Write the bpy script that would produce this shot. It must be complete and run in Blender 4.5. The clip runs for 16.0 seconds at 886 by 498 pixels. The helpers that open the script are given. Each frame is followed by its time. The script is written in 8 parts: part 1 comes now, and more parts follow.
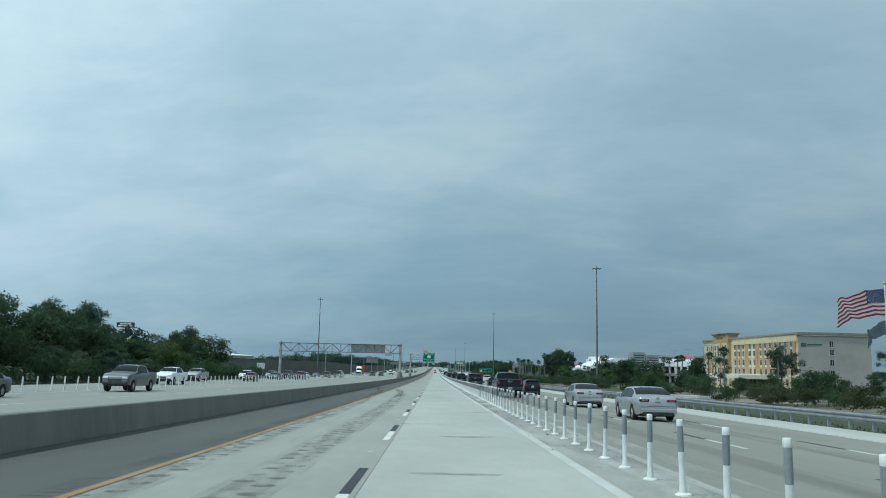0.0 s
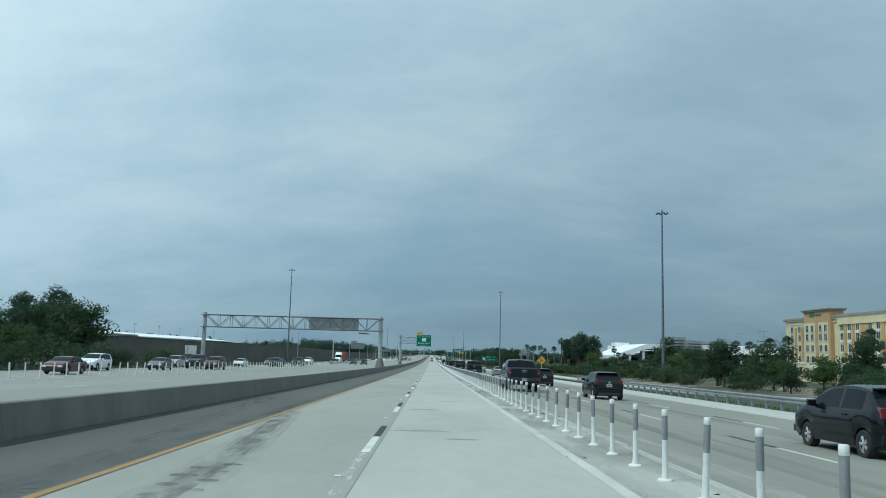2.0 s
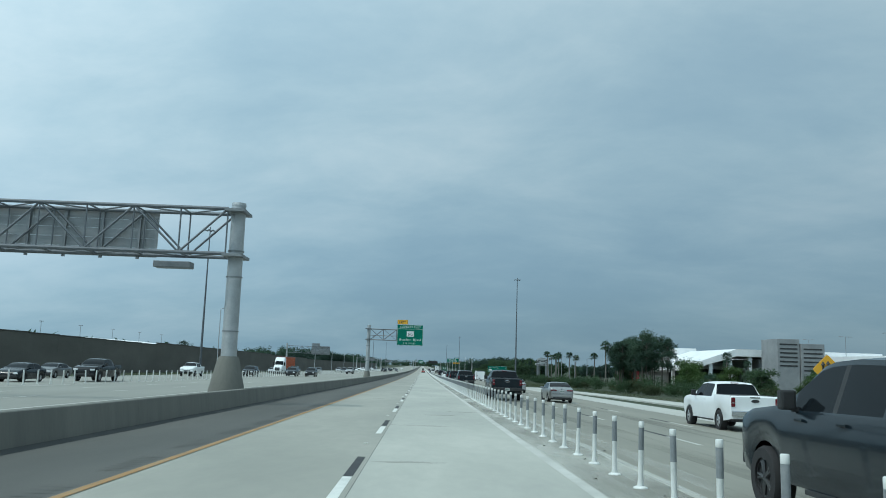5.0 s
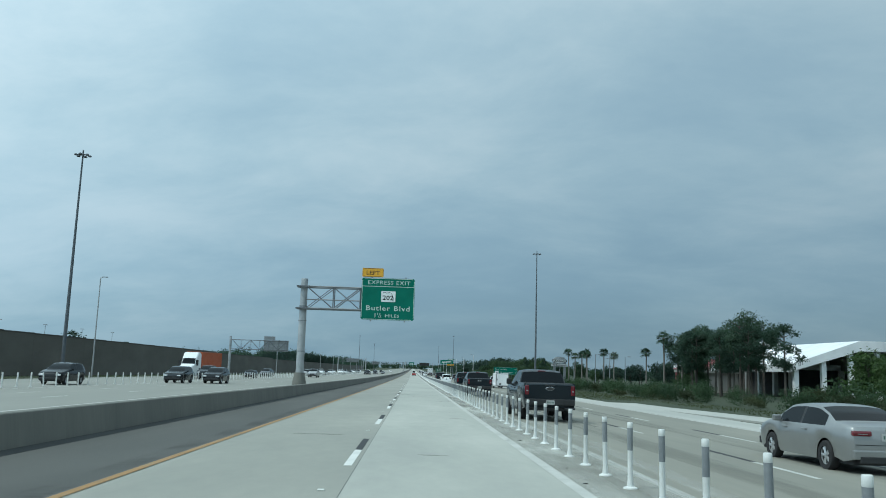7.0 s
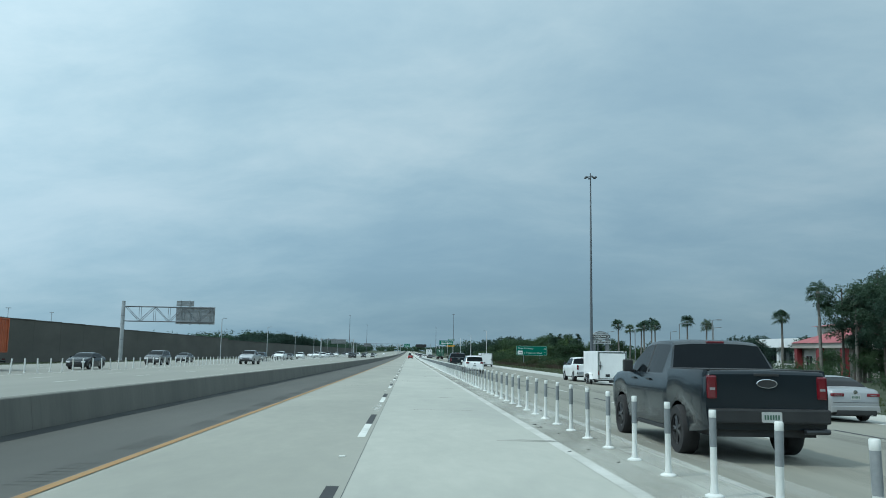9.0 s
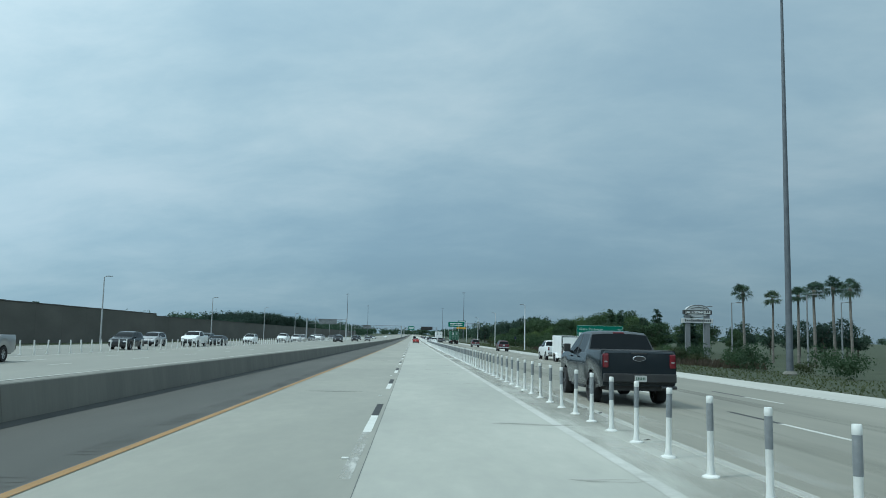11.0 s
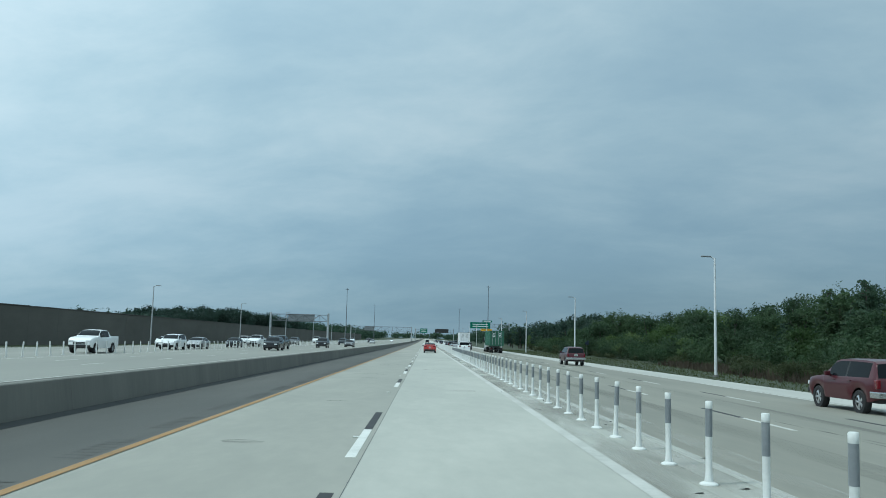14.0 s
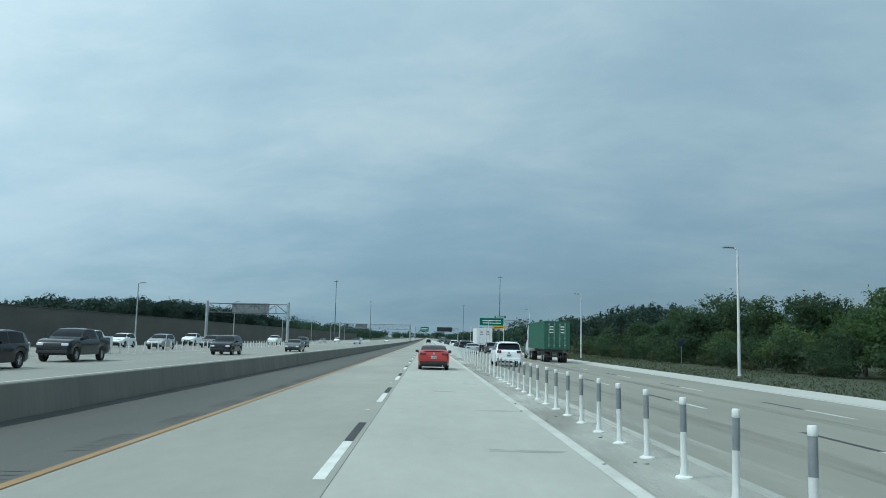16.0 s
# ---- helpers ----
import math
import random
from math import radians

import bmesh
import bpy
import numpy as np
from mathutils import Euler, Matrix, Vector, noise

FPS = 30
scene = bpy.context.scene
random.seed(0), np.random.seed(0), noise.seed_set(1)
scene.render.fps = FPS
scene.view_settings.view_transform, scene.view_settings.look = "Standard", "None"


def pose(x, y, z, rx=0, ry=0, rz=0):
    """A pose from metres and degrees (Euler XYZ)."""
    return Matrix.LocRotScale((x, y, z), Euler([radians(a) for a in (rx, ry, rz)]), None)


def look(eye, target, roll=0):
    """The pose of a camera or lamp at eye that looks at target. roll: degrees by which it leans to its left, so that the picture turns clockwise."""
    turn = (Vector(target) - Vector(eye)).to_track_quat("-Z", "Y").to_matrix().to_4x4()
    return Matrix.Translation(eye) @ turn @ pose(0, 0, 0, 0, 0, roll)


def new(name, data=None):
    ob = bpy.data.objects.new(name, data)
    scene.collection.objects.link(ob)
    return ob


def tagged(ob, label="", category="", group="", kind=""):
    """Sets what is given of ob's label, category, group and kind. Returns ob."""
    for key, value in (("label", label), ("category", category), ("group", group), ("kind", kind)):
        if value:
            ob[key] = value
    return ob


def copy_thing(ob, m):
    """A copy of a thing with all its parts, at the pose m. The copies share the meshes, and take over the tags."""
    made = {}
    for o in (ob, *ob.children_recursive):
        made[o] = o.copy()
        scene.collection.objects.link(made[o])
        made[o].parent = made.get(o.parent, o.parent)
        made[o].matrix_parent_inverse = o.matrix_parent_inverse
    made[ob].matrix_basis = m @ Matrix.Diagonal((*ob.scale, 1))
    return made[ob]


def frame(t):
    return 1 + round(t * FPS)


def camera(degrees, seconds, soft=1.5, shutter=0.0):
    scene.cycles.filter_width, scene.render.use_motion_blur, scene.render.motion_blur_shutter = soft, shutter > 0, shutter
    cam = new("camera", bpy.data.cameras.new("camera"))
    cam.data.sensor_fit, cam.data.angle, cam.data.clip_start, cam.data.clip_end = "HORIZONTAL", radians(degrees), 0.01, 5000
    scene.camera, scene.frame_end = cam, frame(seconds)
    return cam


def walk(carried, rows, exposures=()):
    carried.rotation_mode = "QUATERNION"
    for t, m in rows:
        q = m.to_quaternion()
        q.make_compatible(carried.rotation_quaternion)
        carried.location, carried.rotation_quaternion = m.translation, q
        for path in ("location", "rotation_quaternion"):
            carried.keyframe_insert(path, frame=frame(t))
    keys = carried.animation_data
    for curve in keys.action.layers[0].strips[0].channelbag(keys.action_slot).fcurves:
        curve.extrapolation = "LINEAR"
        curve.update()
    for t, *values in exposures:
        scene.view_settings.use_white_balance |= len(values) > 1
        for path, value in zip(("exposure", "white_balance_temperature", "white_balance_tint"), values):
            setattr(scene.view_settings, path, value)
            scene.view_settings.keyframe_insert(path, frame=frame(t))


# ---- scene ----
cam = camera(57.5, 16.0, soft=0.95)
# seconds, x, y, z, yaw, pitch, roll
ROWS = [
    (0, 1.143, 1.109, 7.977, -0.580, 8.164, -1.230),
    (0.5, 1.196, 16.331, 7.785, -0.718, 8.000, -1.138),
    (1, 1.154, 32.361, 7.570, -0.789, 7.730, -1.100),
    (1.5, 1.140, 49.874, 7.309, -0.855, 7.500, -1.317),
    (2, 1.134, 67.222, 7.106, -0.829, 7.372, -1.500),
    (2.5, 1.175, 84.282, 6.912, -0.806, 7.290, -1.523),
    (3, 1.165, 100.348, 6.699, -0.827, 7.330, -1.438),
    (3.5, 1.162, 117.825, 6.506, -0.831, 7.490, -1.322),
    (4, 1.159, 136.104, 6.258, -0.959, 7.786, -1.434),
    (4.5, 1.125, 152.929, 6.116, -1.191, 8.023, -1.734),
    (7, 1.117, 237.708, 5.333, -2.111, 8.400, -1.792),
    (7.5, 1.091, 255.264, 5.177, -2.244, 8.208, -1.634),
    (8, 1.049, 272.045, 5.024, -2.337, 8.030, -1.509),
    (8.5, 0.984, 289.923, 4.947, -2.385, 7.619, -1.382),
    (9, 0.894, 309.534, 4.699, -2.431, 7.167, -0.993),
    (11.5, 0.765, 402.810, 4.101, -1.903, 5.943, -1.501),
    (12, 0.763, 421.242, 3.912, -1.717, 6.240, -2.145),
    (12.5, 0.867, 439.168, 3.887, -1.542, 6.500, -2.348),
    (13, 0.927, 456.852, 3.756, -1.442, 6.536, -2.326),
    (13.5, 0.980, 473.869, 3.743, -1.421, 6.358, -1.970),
    (14, 1.030, 491.416, 3.678, -1.220, 6.281, -1.495),
    (14.5, 1.116, 508.848, 3.592, -1.131, 6.073, -1.186),
    (15, 1.202, 526.754, 3.590, -1.028, 5.871, -1.200),
    (15.5, 1.186, 543.173, 3.461, -1.145, 6.139, -1.337),
    (16, 1.250, 559.244, 3.381, -1.125, 6.257, -1.310),
]
walk(cam, [(t, pose(x, y, z, 90 + pitch, roll, yaw)) for t, x, y, z, yaw, pitch, roll in ROWS], exposures=[(0, 0.03, 6100, 1), (7.6, 0.04, 6100, 1), (8.5, 0.15, 6100, 1), (9.2, 0.13, 6100, 1), (11.8, 0.05, 6100, 1), (14.5, 0.08, 6100, 1), (16, 0.08, 6100, 1)])

# ---------------------------------------------------------------- light
SKY_GLOW, SKY_FLOOR = 2.2, 0.925
SUN_ELEV, SUN_FROM = 56.0, (-1.0, -0.40)      # the sun stands high over the oncoming carriageway
sun_len = math.hypot(*SUN_FROM)
sun_vec = Vector((SUN_FROM[0] / sun_len * math.cos(radians(SUN_ELEV)), SUN_FROM[1] / sun_len * math.cos(radians(SUN_ELEV)), math.sin(radians(SUN_ELEV))))
sun = new("sun", bpy.data.lights.new("sun", "SUN"))
sun.data.energy, sun.data.angle, sun.data.color = 1.6, radians(1.4), (1.0, 0.95, 0.88)
sun.matrix_world = look(sun_vec * 100, (0, 0, 0))

world = bpy.data.worlds.new("overcast_sky")
scene.world = world
world.use_nodes = True


def sky_nodes():
    nt = world.node_tree
    n, l = nt.nodes, nt.links
    n.clear()
    out, bg = n.new("ShaderNodeOutputWorld"), n.new("ShaderNodeBackground")
    sky = n.new("ShaderNodeTexSky")
    sky.sky_type, sky.sun_disc = "NISHITA", False
    sky.sun_elevation, sky.sun_rotation = radians(SUN_ELEV), math.atan2(SUN_FROM[0], SUN_FROM[1])
    sky.air_density, sky.dust_density, sky.ozone_density = 1.0, 1.5, 2.0
    co = n.new("ShaderNodeTexCoord")
    sep = n.new("ShaderNodeSeparateXYZ")
    l.new(co.outputs["Generated"], sep.inputs[0])

    def math_node(op, a, b=None, c=None):
        m = n.new("ShaderNodeMath")
        m.operation = op
        for i, v in enumerate((a, b, c)):
            if v is None:
                continue
            if isinstance(v, (int, float)):
                m.inputs[i].default_value = v
            else:
                l.new(v, m.inputs[i])
        return m.outputs[0]
    # project the direction on a cloud layer overhead
    up = math_node("ADD", math_node("MAXIMUM", sep.outputs[2], 0.0), 0.30)
    cx, cy = math_node("DIVIDE", sep.outputs[0], up), math_node("DIVIDE", sep.outputs[1], up)
    comb = n.new("ShaderNodeCombineXYZ")
    l.new(math_node("ADD", math_node("MULTIPLY", cx, 0.75), math_node("MULTIPLY", cy, 0.25)), comb.inputs[0])
    l.new(math_node("MULTIPLY", cy, 1.05), comb.inputs[1])
    def cloud(scale, detail, rough, dist, off):
        t = n.new("ShaderNodeTexNoise")
        t.inputs["Scale"].default_value, t.inputs["Detail"].default_value = scale, detail
        t.inputs["Roughness"].default_value, t.inputs["Distortion"].default_value = rough, dist
        mp = n.new("ShaderNodeMapping")
        mp.inputs["Location"].default_value = off
        l.new(comb.outputs[0], mp.inputs[0])
        l.new(mp.outputs[0], t.inputs["Vector"])
        return t.outputs["Fac"]
    big, small = cloud(0.95, 3, 0.5, 0.15, (1.75, 1.1, 0)), cloud(2.9, 9, 0.62, 0.2, (0.4, 3.7, 0))
    mixed = math_node("ADD", math_node("MULTIPLY", big, 0.58), math_node("MULTIPLY", small, 0.42))
    ramp = n.new("ShaderNodeValToRGB")
    ramp.color_ramp.interpolation = "B_SPLINE"
    e = ramp.color_ramp.elements
    e[0].position, e[0].color = 0.36, (0.262, 0.362, 0.435, 1)
    e[1].position, e[1].color = 0.64, (0.475, 0.538, 0.575, 1)
    mid = e.new(0.50)
    mid.color = (0.345, 0.445, 0.50, 1)
    l.new(mixed, ramp.inputs[0])
    # a veil: paler overhead, darker blue-grey low over the horizon
    veil = n.new("ShaderNodeValToRGB")
    v = veil.color_ramp.elements
    v[0].position, v[0].color = 0.0, (0.57, 0.68, 0.765, 1)
    v[1].position, v[1].color = 0.62, (1.16, 1.14, 1.12, 1)
    for p, c in ((0.05, (0.64, 0.735, 0.81, 1)), (0.10, (0.75, 0.825, 0.89, 1)), (0.25, (0.97, 0.995, 1.01, 1)), (0.42, (1.06, 1.05, 1.05, 1))):
        v.new(p).color = c
    l.new(sep.outputs[2], veil.inputs[0])
    mul = n.new("ShaderNodeMix")
    mul.data_type, mul.blend_type = "RGBA", "MULTIPLY"
    mul.inputs[0].default_value = 1.0
    l.new(ramp.outputs[0], mul.inputs[6])
    l.new(veil.outputs[0], mul.inputs[7])
    # the cloud layer is brighter towards the veiled sun
    dot = n.new("ShaderNodeVectorMath")
    dot.operation = "DOT_PRODUCT"
    l.new(co.outputs["Generated"], dot.inputs[0])
    dot.inputs[1].default_value = sun_vec
    low_tilt = math_node("MULTIPLY_ADD", math_node("MULTIPLY", sep.outputs[0], math_node("MAXIMUM", math_node("MULTIPLY_ADD", sep.outputs[2], -3.5, 1.0), 0.0)), -0.30, 1.0)
    glow = math_node("MULTIPLY_ADD", math_node("POWER", math_node("MAXIMUM", math_node("MULTIPLY_ADD", dot.outputs["Value"], 0.5, 0.5), 0.0), 3.0), SKY_GLOW, SKY_FLOOR)
    lit = n.new("ShaderNodeVectorMath")
    lit.operation = "SCALE"
    l.new(mul.outputs[2], lit.inputs[0])
    l.new(math_node("MULTIPLY", glow, low_tilt), lit.inputs["Scale"])
    # the blue sky behind the cloud layer shows a little
    scaled = n.new("ShaderNodeMix")
    scaled.data_type, scaled.blend_type = "RGBA", "MULTIPLY"
    scaled.inputs[0].default_value = 1.0
    l.new(sky.outputs[0], scaled.inputs[6])
    scaled.inputs[7].default_value = (0.1, 0.1, 0.1, 1)
    both = n.new("ShaderNodeMix")
    both.data_type = "RGBA"
    both.inputs[0].default_value = 0.88
    l.new(scaled.outputs[2], both.inputs[6])
    l.new(lit.outputs[0], both.inputs[7])
    l.new(both.outputs[2], bg.inputs[0])
    bg.inputs[1].default_value = 1.0
    l.new(bg.outputs[0], out.inputs[0])


sky_nodes()


# ---------------------------------------------------------------- ground profile and small builders
def zr(y):
    """Height of the road at y: it runs down into a long sag."""
    return 6.468 * math.exp(-max(y, -150.0) / 420.0) - (0.022 * (y + 150.0) if y < -150 else 0.0)


def part(name, bm, material, parent=None, label="", smooth=None):
    """Links a bmesh as one mesh object under a thing or part."""
    me = bpy.data.meshes.new(name)
    bm.to_mesh(me)
    bm.free()
    return link_mesh(name, me, material, parent, label, smooth)


def link_mesh(name, me, material, parent=None, label="", smooth=None):
    if material is not None and not me.materials:
        me.materials.append(material)
    if smooth is not None:
        me.polygons.foreach_set("use_smooth", [True] * len(me.polygons))
        me.set_sharp_from_angle(angle=radians(smooth))
    ob = new(name, me)
    if parent is not None:
        ob.parent = parent
    if label:
        ob["label"] = label
    return ob


def thing(name, label, category, group="", x=0.0, y=0.0, z=0.0, turn=0.0):
    """An Empty at the thing's base, z above the road's level there."""
    ob = new(name)
    ob.empty_display_size = 0.3
    ob.matrix_basis = pose(x, y, zr(y) + z, 0, 0, turn)
    return tagged(ob, label, category, group)


def box(bm, x0, x1, y0, y1, z0, z1, bevel=0.0):
    vs = [bm.verts.new(p) for p in ((x0, y0, z0), (x1, y0, z0), (x1, y1, z0), (x0, y1, z0), (x0, y0, z1), (x1, y0, z1), (x1, y1, z1), (x0, y1, z1))]
    fs = [bm.faces.new([vs[i] for i in q]) for q in ((3, 2, 1, 0), (4, 5, 6, 7), (0, 1, 5, 4), (1, 2, 6, 5), (2, 3, 7, 6), (3, 0, 4, 7))]
    if bevel > 0:
        edges = list({e for f in fs for e in f.edges})
        bmesh.ops.bevel(bm, geom=edges, offset=bevel, segments=2, affect="EDGES", profile=0.6)
    return bm


def tube(bm, a, b, r0, r1=None, n=10, caps=True):
    """A straight, tapered rod from a to b."""
    r1 = r0 if r1 is None else r1
    a, b = Vector(a), Vector(b)
    q = (b - a).to_track_quat("Z", "Y")
    rings = []
    for p, r in ((a, r0), (b, r1)):
        rings.append([bm.verts.new(p + q @ Vector((r * math.cos(2 * math.pi * i / n), r * math.sin(2 * math.pi * i / n), 0))) for i in range(n)])
    for i in range(n):
        bm.faces.new((rings[0][i], rings[0][(i + 1) % n], rings[1][(i + 1) % n], rings[1][i]))
    if caps:
        bm.faces.new(rings[0][::-1])
        bm.faces.new(rings[1])
    return bm


def lathe(bm, rings, n=14, origin=(0, 0, 0)):
    """A turned shape about z: rings of (radius, z)."""
    ox, oy, oz = origin
    made = [[bm.verts.new((ox + r * math.cos(2 * math.pi * i / n), oy + r * math.sin(2 * math.pi * i / n), oz + z)) for i in range(n)] for r, z in rings]
    for lo, hi in zip(made, made[1:]):
        for i in range(n):
            bm.faces.new((lo[i], lo[(i + 1) % n], hi[(i + 1) % n], hi[i]))
    bm.faces.new(made[0][::-1])
    bm.faces.new(made[-1])
    return bm


def rounded_plate(bm, x0, x1, z0, z1, y0, y1, r, seg=4):
    """An upright plate with rounded corners, between y0 and y1."""
    pts = []
    for cx, cz, a0 in ((x1 - r, z1 - r, 0), (x0 + r, z1 - r, 90), (x0 + r, z0 + r, 180), (x1 - r, z0 + r, 270)):
        pts += [(cx + r * math.cos(radians(a0 + 90 * k / seg)), cz + r * math.sin(radians(a0 + 90 * k / seg))) for k in range(seg + 1)]
    front = [bm.verts.new((x, y0, z)) for x, z in pts]
    back = [bm.verts.new((x, y1, z)) for x, z in pts]
    bm.faces.new(front[::-1])
    bm.faces.new(back)
    for i in range(len(pts)):
        j = (i + 1) % len(pts)
        bm.faces.new((front[i], front[j], back[j], back[i]))
    bmesh.ops.recalc_face_normals(bm, faces=bm.faces)
    return bm


def lettering(name, text, size, material, parent, x, y, z, wide=0.0, turn=0.0, align="CENTER", label="", bold=0.0, spacing=1.0):
    """Raised letters on an upright face that looks along -y; wide: the width that the line should fill."""
    cu = bpy.data.curves.new(name, "FONT")
    cu.body, cu.size, cu.extrude, cu.align_x, cu.resolution_u, cu.offset, cu.space_character = text, size, 0.004, align, 2, bold, spacing
    tmp = bpy.data.objects.new(name, cu)
    scene.collection.objects.link(tmp)
    dg = bpy.context.evaluated_depsgraph_get()
    me = bpy.data.meshes.new_from_object(tmp.evaluated_get(dg))
    bpy.data.objects.remove(tmp)
    me.name = name
    if wide:
        xs = [v.co.x for v in me.vertices]
        k = wide / (max(xs) - min(xs))
        me.transform(Matrix.Diagonal((k, 1, 1, 1)))
    me.materials.clear()
    ob = link_mesh(name, me, material, parent, label)
    ob.matrix_basis = pose(x, y, z, 90, 0, turn)
    return ob


# ---------------------------------------------------------------- materials
def surface(name, colors, rough=0.8, scale=1.0, fine=30.0, metal=0.0, bump=0.0, bump_dist=0.01, rand=0.0, spec=0.5, coords="world", stretch=(1, 1, 1), grain=0.25, coat=0.0, wander=0.08):
    """A procedural surface: colour wanders between two or three tones at a large and a fine scale, with fine relief."""
    m = bpy.data.materials.new(name)
    m.use_nodes = True
    nt = m.node_tree
    n, l = nt.nodes, nt.links
    bsdf = n["Principled BSDF"]
    bsdf.inputs["Metallic"].default_value = metal
    bsdf.inputs["Specular IOR Level"].default_value = spec
    bsdf.inputs["Coat Weight"].default_value = coat
    bsdf.inputs["Coat Roughness"].default_value = 0.06
    if coords == "world":
        src = n.new("ShaderNodeNewGeometry").outputs["Position"]
    else:
        src = n.new("ShaderNodeTexCoord").outputs["Object"]
    mp = n.new("ShaderNodeMapping")
    mp.inputs["Scale"].default_value = stretch
    l.new(src, mp.inputs[0])
    a, b = n.new("ShaderNodeTexNoise"), n.new("ShaderNodeTexNoise")
    a.inputs["Scale"].default_value, a.inputs["Detail"].default_value, a.inputs["Roughness"].default_value = scale, 5, 0.6
    b.inputs["Scale"].default_value, b.inputs["Detail"].default_value, b.inputs["Roughness"].default_value = fine, 4, 0.65
    for t in (a, b):
        l.new(mp.outputs[0], t.inputs["Vector"])
    add = n.new("ShaderNodeMath")
    add.operation = "MULTIPLY_ADD"
    l.new(b.outputs["Fac"], add.inputs[0])
    add.inputs[1].default_value = grain
    l.new(a.outputs["Fac"], add.inputs[2])
    last = add.outputs[0]
    if rand:
        oi = n.new("ShaderNodeObjectInfo")
        r2 = n.new("ShaderNodeMath")
        r2.operation = "MULTIPLY_ADD"
        l.new(oi.outputs["Random"], r2.inputs[0])
        r2.inputs[1].default_value = rand
        l.new(last, r2.inputs[2])
        last = r2.outputs[0]
    ramp = n.new("ShaderNodeValToRGB")
    lo, hi = 0.32 + grain * 0.4, 0.68 + grain * 0.6 + rand
    for i, c in enumerate(colors):
        p = lo + (hi - lo) * i / max(1, len(colors) - 1)
        e = ramp.color_ramp.elements[i] if i < 2 else ramp.color_ramp.elements.new(p)
        e.position, e.color = p, (*c, 1)
    l.new(last, ramp.inputs[0])
    l.new(ramp.outputs[0], bsdf.inputs["Base Color"])
    rr = n.new("ShaderNodeMapRange")
    rr.inputs["To Min"].default_value, rr.inputs["To Max"].default_value = max(0.02, rough - wander), min(1.0, rough + wander)
    l.new(b.outputs["Fac"], rr.inputs["Value"])
    l.new(rr.outputs[0], bsdf.inputs["Roughness"])
    if bump:
        bp = n.new("ShaderNodeBump")
        bp.inputs["Strength"].default_value, bp.inputs["Distance"].default_value = bump, bump_dist
        l.new(b.outputs["Fac"], bp.inputs["Height"])
        l.new(bp.outputs[0], bsdf.inputs["Normal"])
    return m


CONCRETE = surface("pale_concrete", [(0.295, 0.302, 0.272), (0.34, 0.346, 0.308), (0.395, 0.398, 0.354)], 0.85, 0.25, 3.0, bump=0.15, stretch=(1.0, 0.35, 1), grain=0.45)
CONCRETE_LEFT = surface("greyer_concrete", [(0.227, 0.231, 0.203), (0.262, 0.264, 0.230), (0.305, 0.303, 0.264)], 0.85, 0.25, 3.0, bump=0.15, stretch=(1.0, 0.35, 1), grain=0.45)
CONCRETE_GP = surface("worn_concrete", [(0.172, 0.171, 0.144), (0.203, 0.200, 0.167), (0.236, 0.229, 0.190)], 0.8, 0.25, 4.0, bump=0.15, stretch=(1.4, 0.2, 1), grain=0.35)
CONCRETE_OPP = surface("far_concrete", [(0.191, 0.195, 0.173), (0.220, 0.223, 0.197), (0.253, 0.253, 0.223)], 0.85, 0.1, 3.0, stretch=(1.4, 0.15, 1), grain=0.3)
CONCRETE_SHOULDER = surface("shoulder_concrete", [(0.33, 0.335, 0.305), (0.385, 0.385, 0.35), (0.43, 0.43, 0.395)], 0.85, 0.15, 3.0, stretch=(1.4, 0.2, 1), grain=0.35)
ASPHALT = surface("grey_asphalt", [(0.062, 0.064, 0.058), (0.076, 0.077, 0.070), (0.092, 0.092, 0.083)], 0.95, 0.25, 40.0, bump=0.3, stretch=(1.5, 0.3, 1), grain=0.4)
BARRIER = surface("barrier_concrete", [(0.122, 0.124, 0.112), (0.150, 0.151, 0.134), (0.176, 0.176, 0.155)], 0.9, 0.55, 7.0, bump=0.2, stretch=(1, 1.5, 0.22), grain=0.45)
WHITE_LINE = surface("white_road_paint", [(0.43, 0.44, 0.41), (0.57, 0.58, 0.545), (0.65, 0.65, 0.61)], 0.7, 1.2, 25.0, grain=0.5)
WORN_LINE = surface("worn_white_road_paint", [(0.34, 0.345, 0.315), (0.43, 0.435, 0.40), (0.51, 0.51, 0.48)], 0.78, 0.9, 12.0, grain=0.5)
BLACK_LINE = surface("black_road_paint", [(0.018, 0.019, 0.020), (0.025, 0.026, 0.028), (0.037, 0.039, 0.039)], 0.75, 1.5, 25.0, grain=0.4)
YELLOW_LINE = surface("yellow_road_paint", [(0.190, 0.128, 0.062), (0.292, 0.166, 0.058), (0.255, 0.182, 0.096)], 0.78, 0.8, 15.0, grain=0.6)
JOINT = surface("joint_sealant", [(0.07, 0.075, 0.075), (0.11, 0.115, 0.115)], 0.85, 1.0, 20.0)
RUMBLE = surface("milled_asphalt", [(0.062, 0.064, 0.060), (0.080, 0.082, 0.076)], 0.95, 1.0, 30.0, grain=0.5)
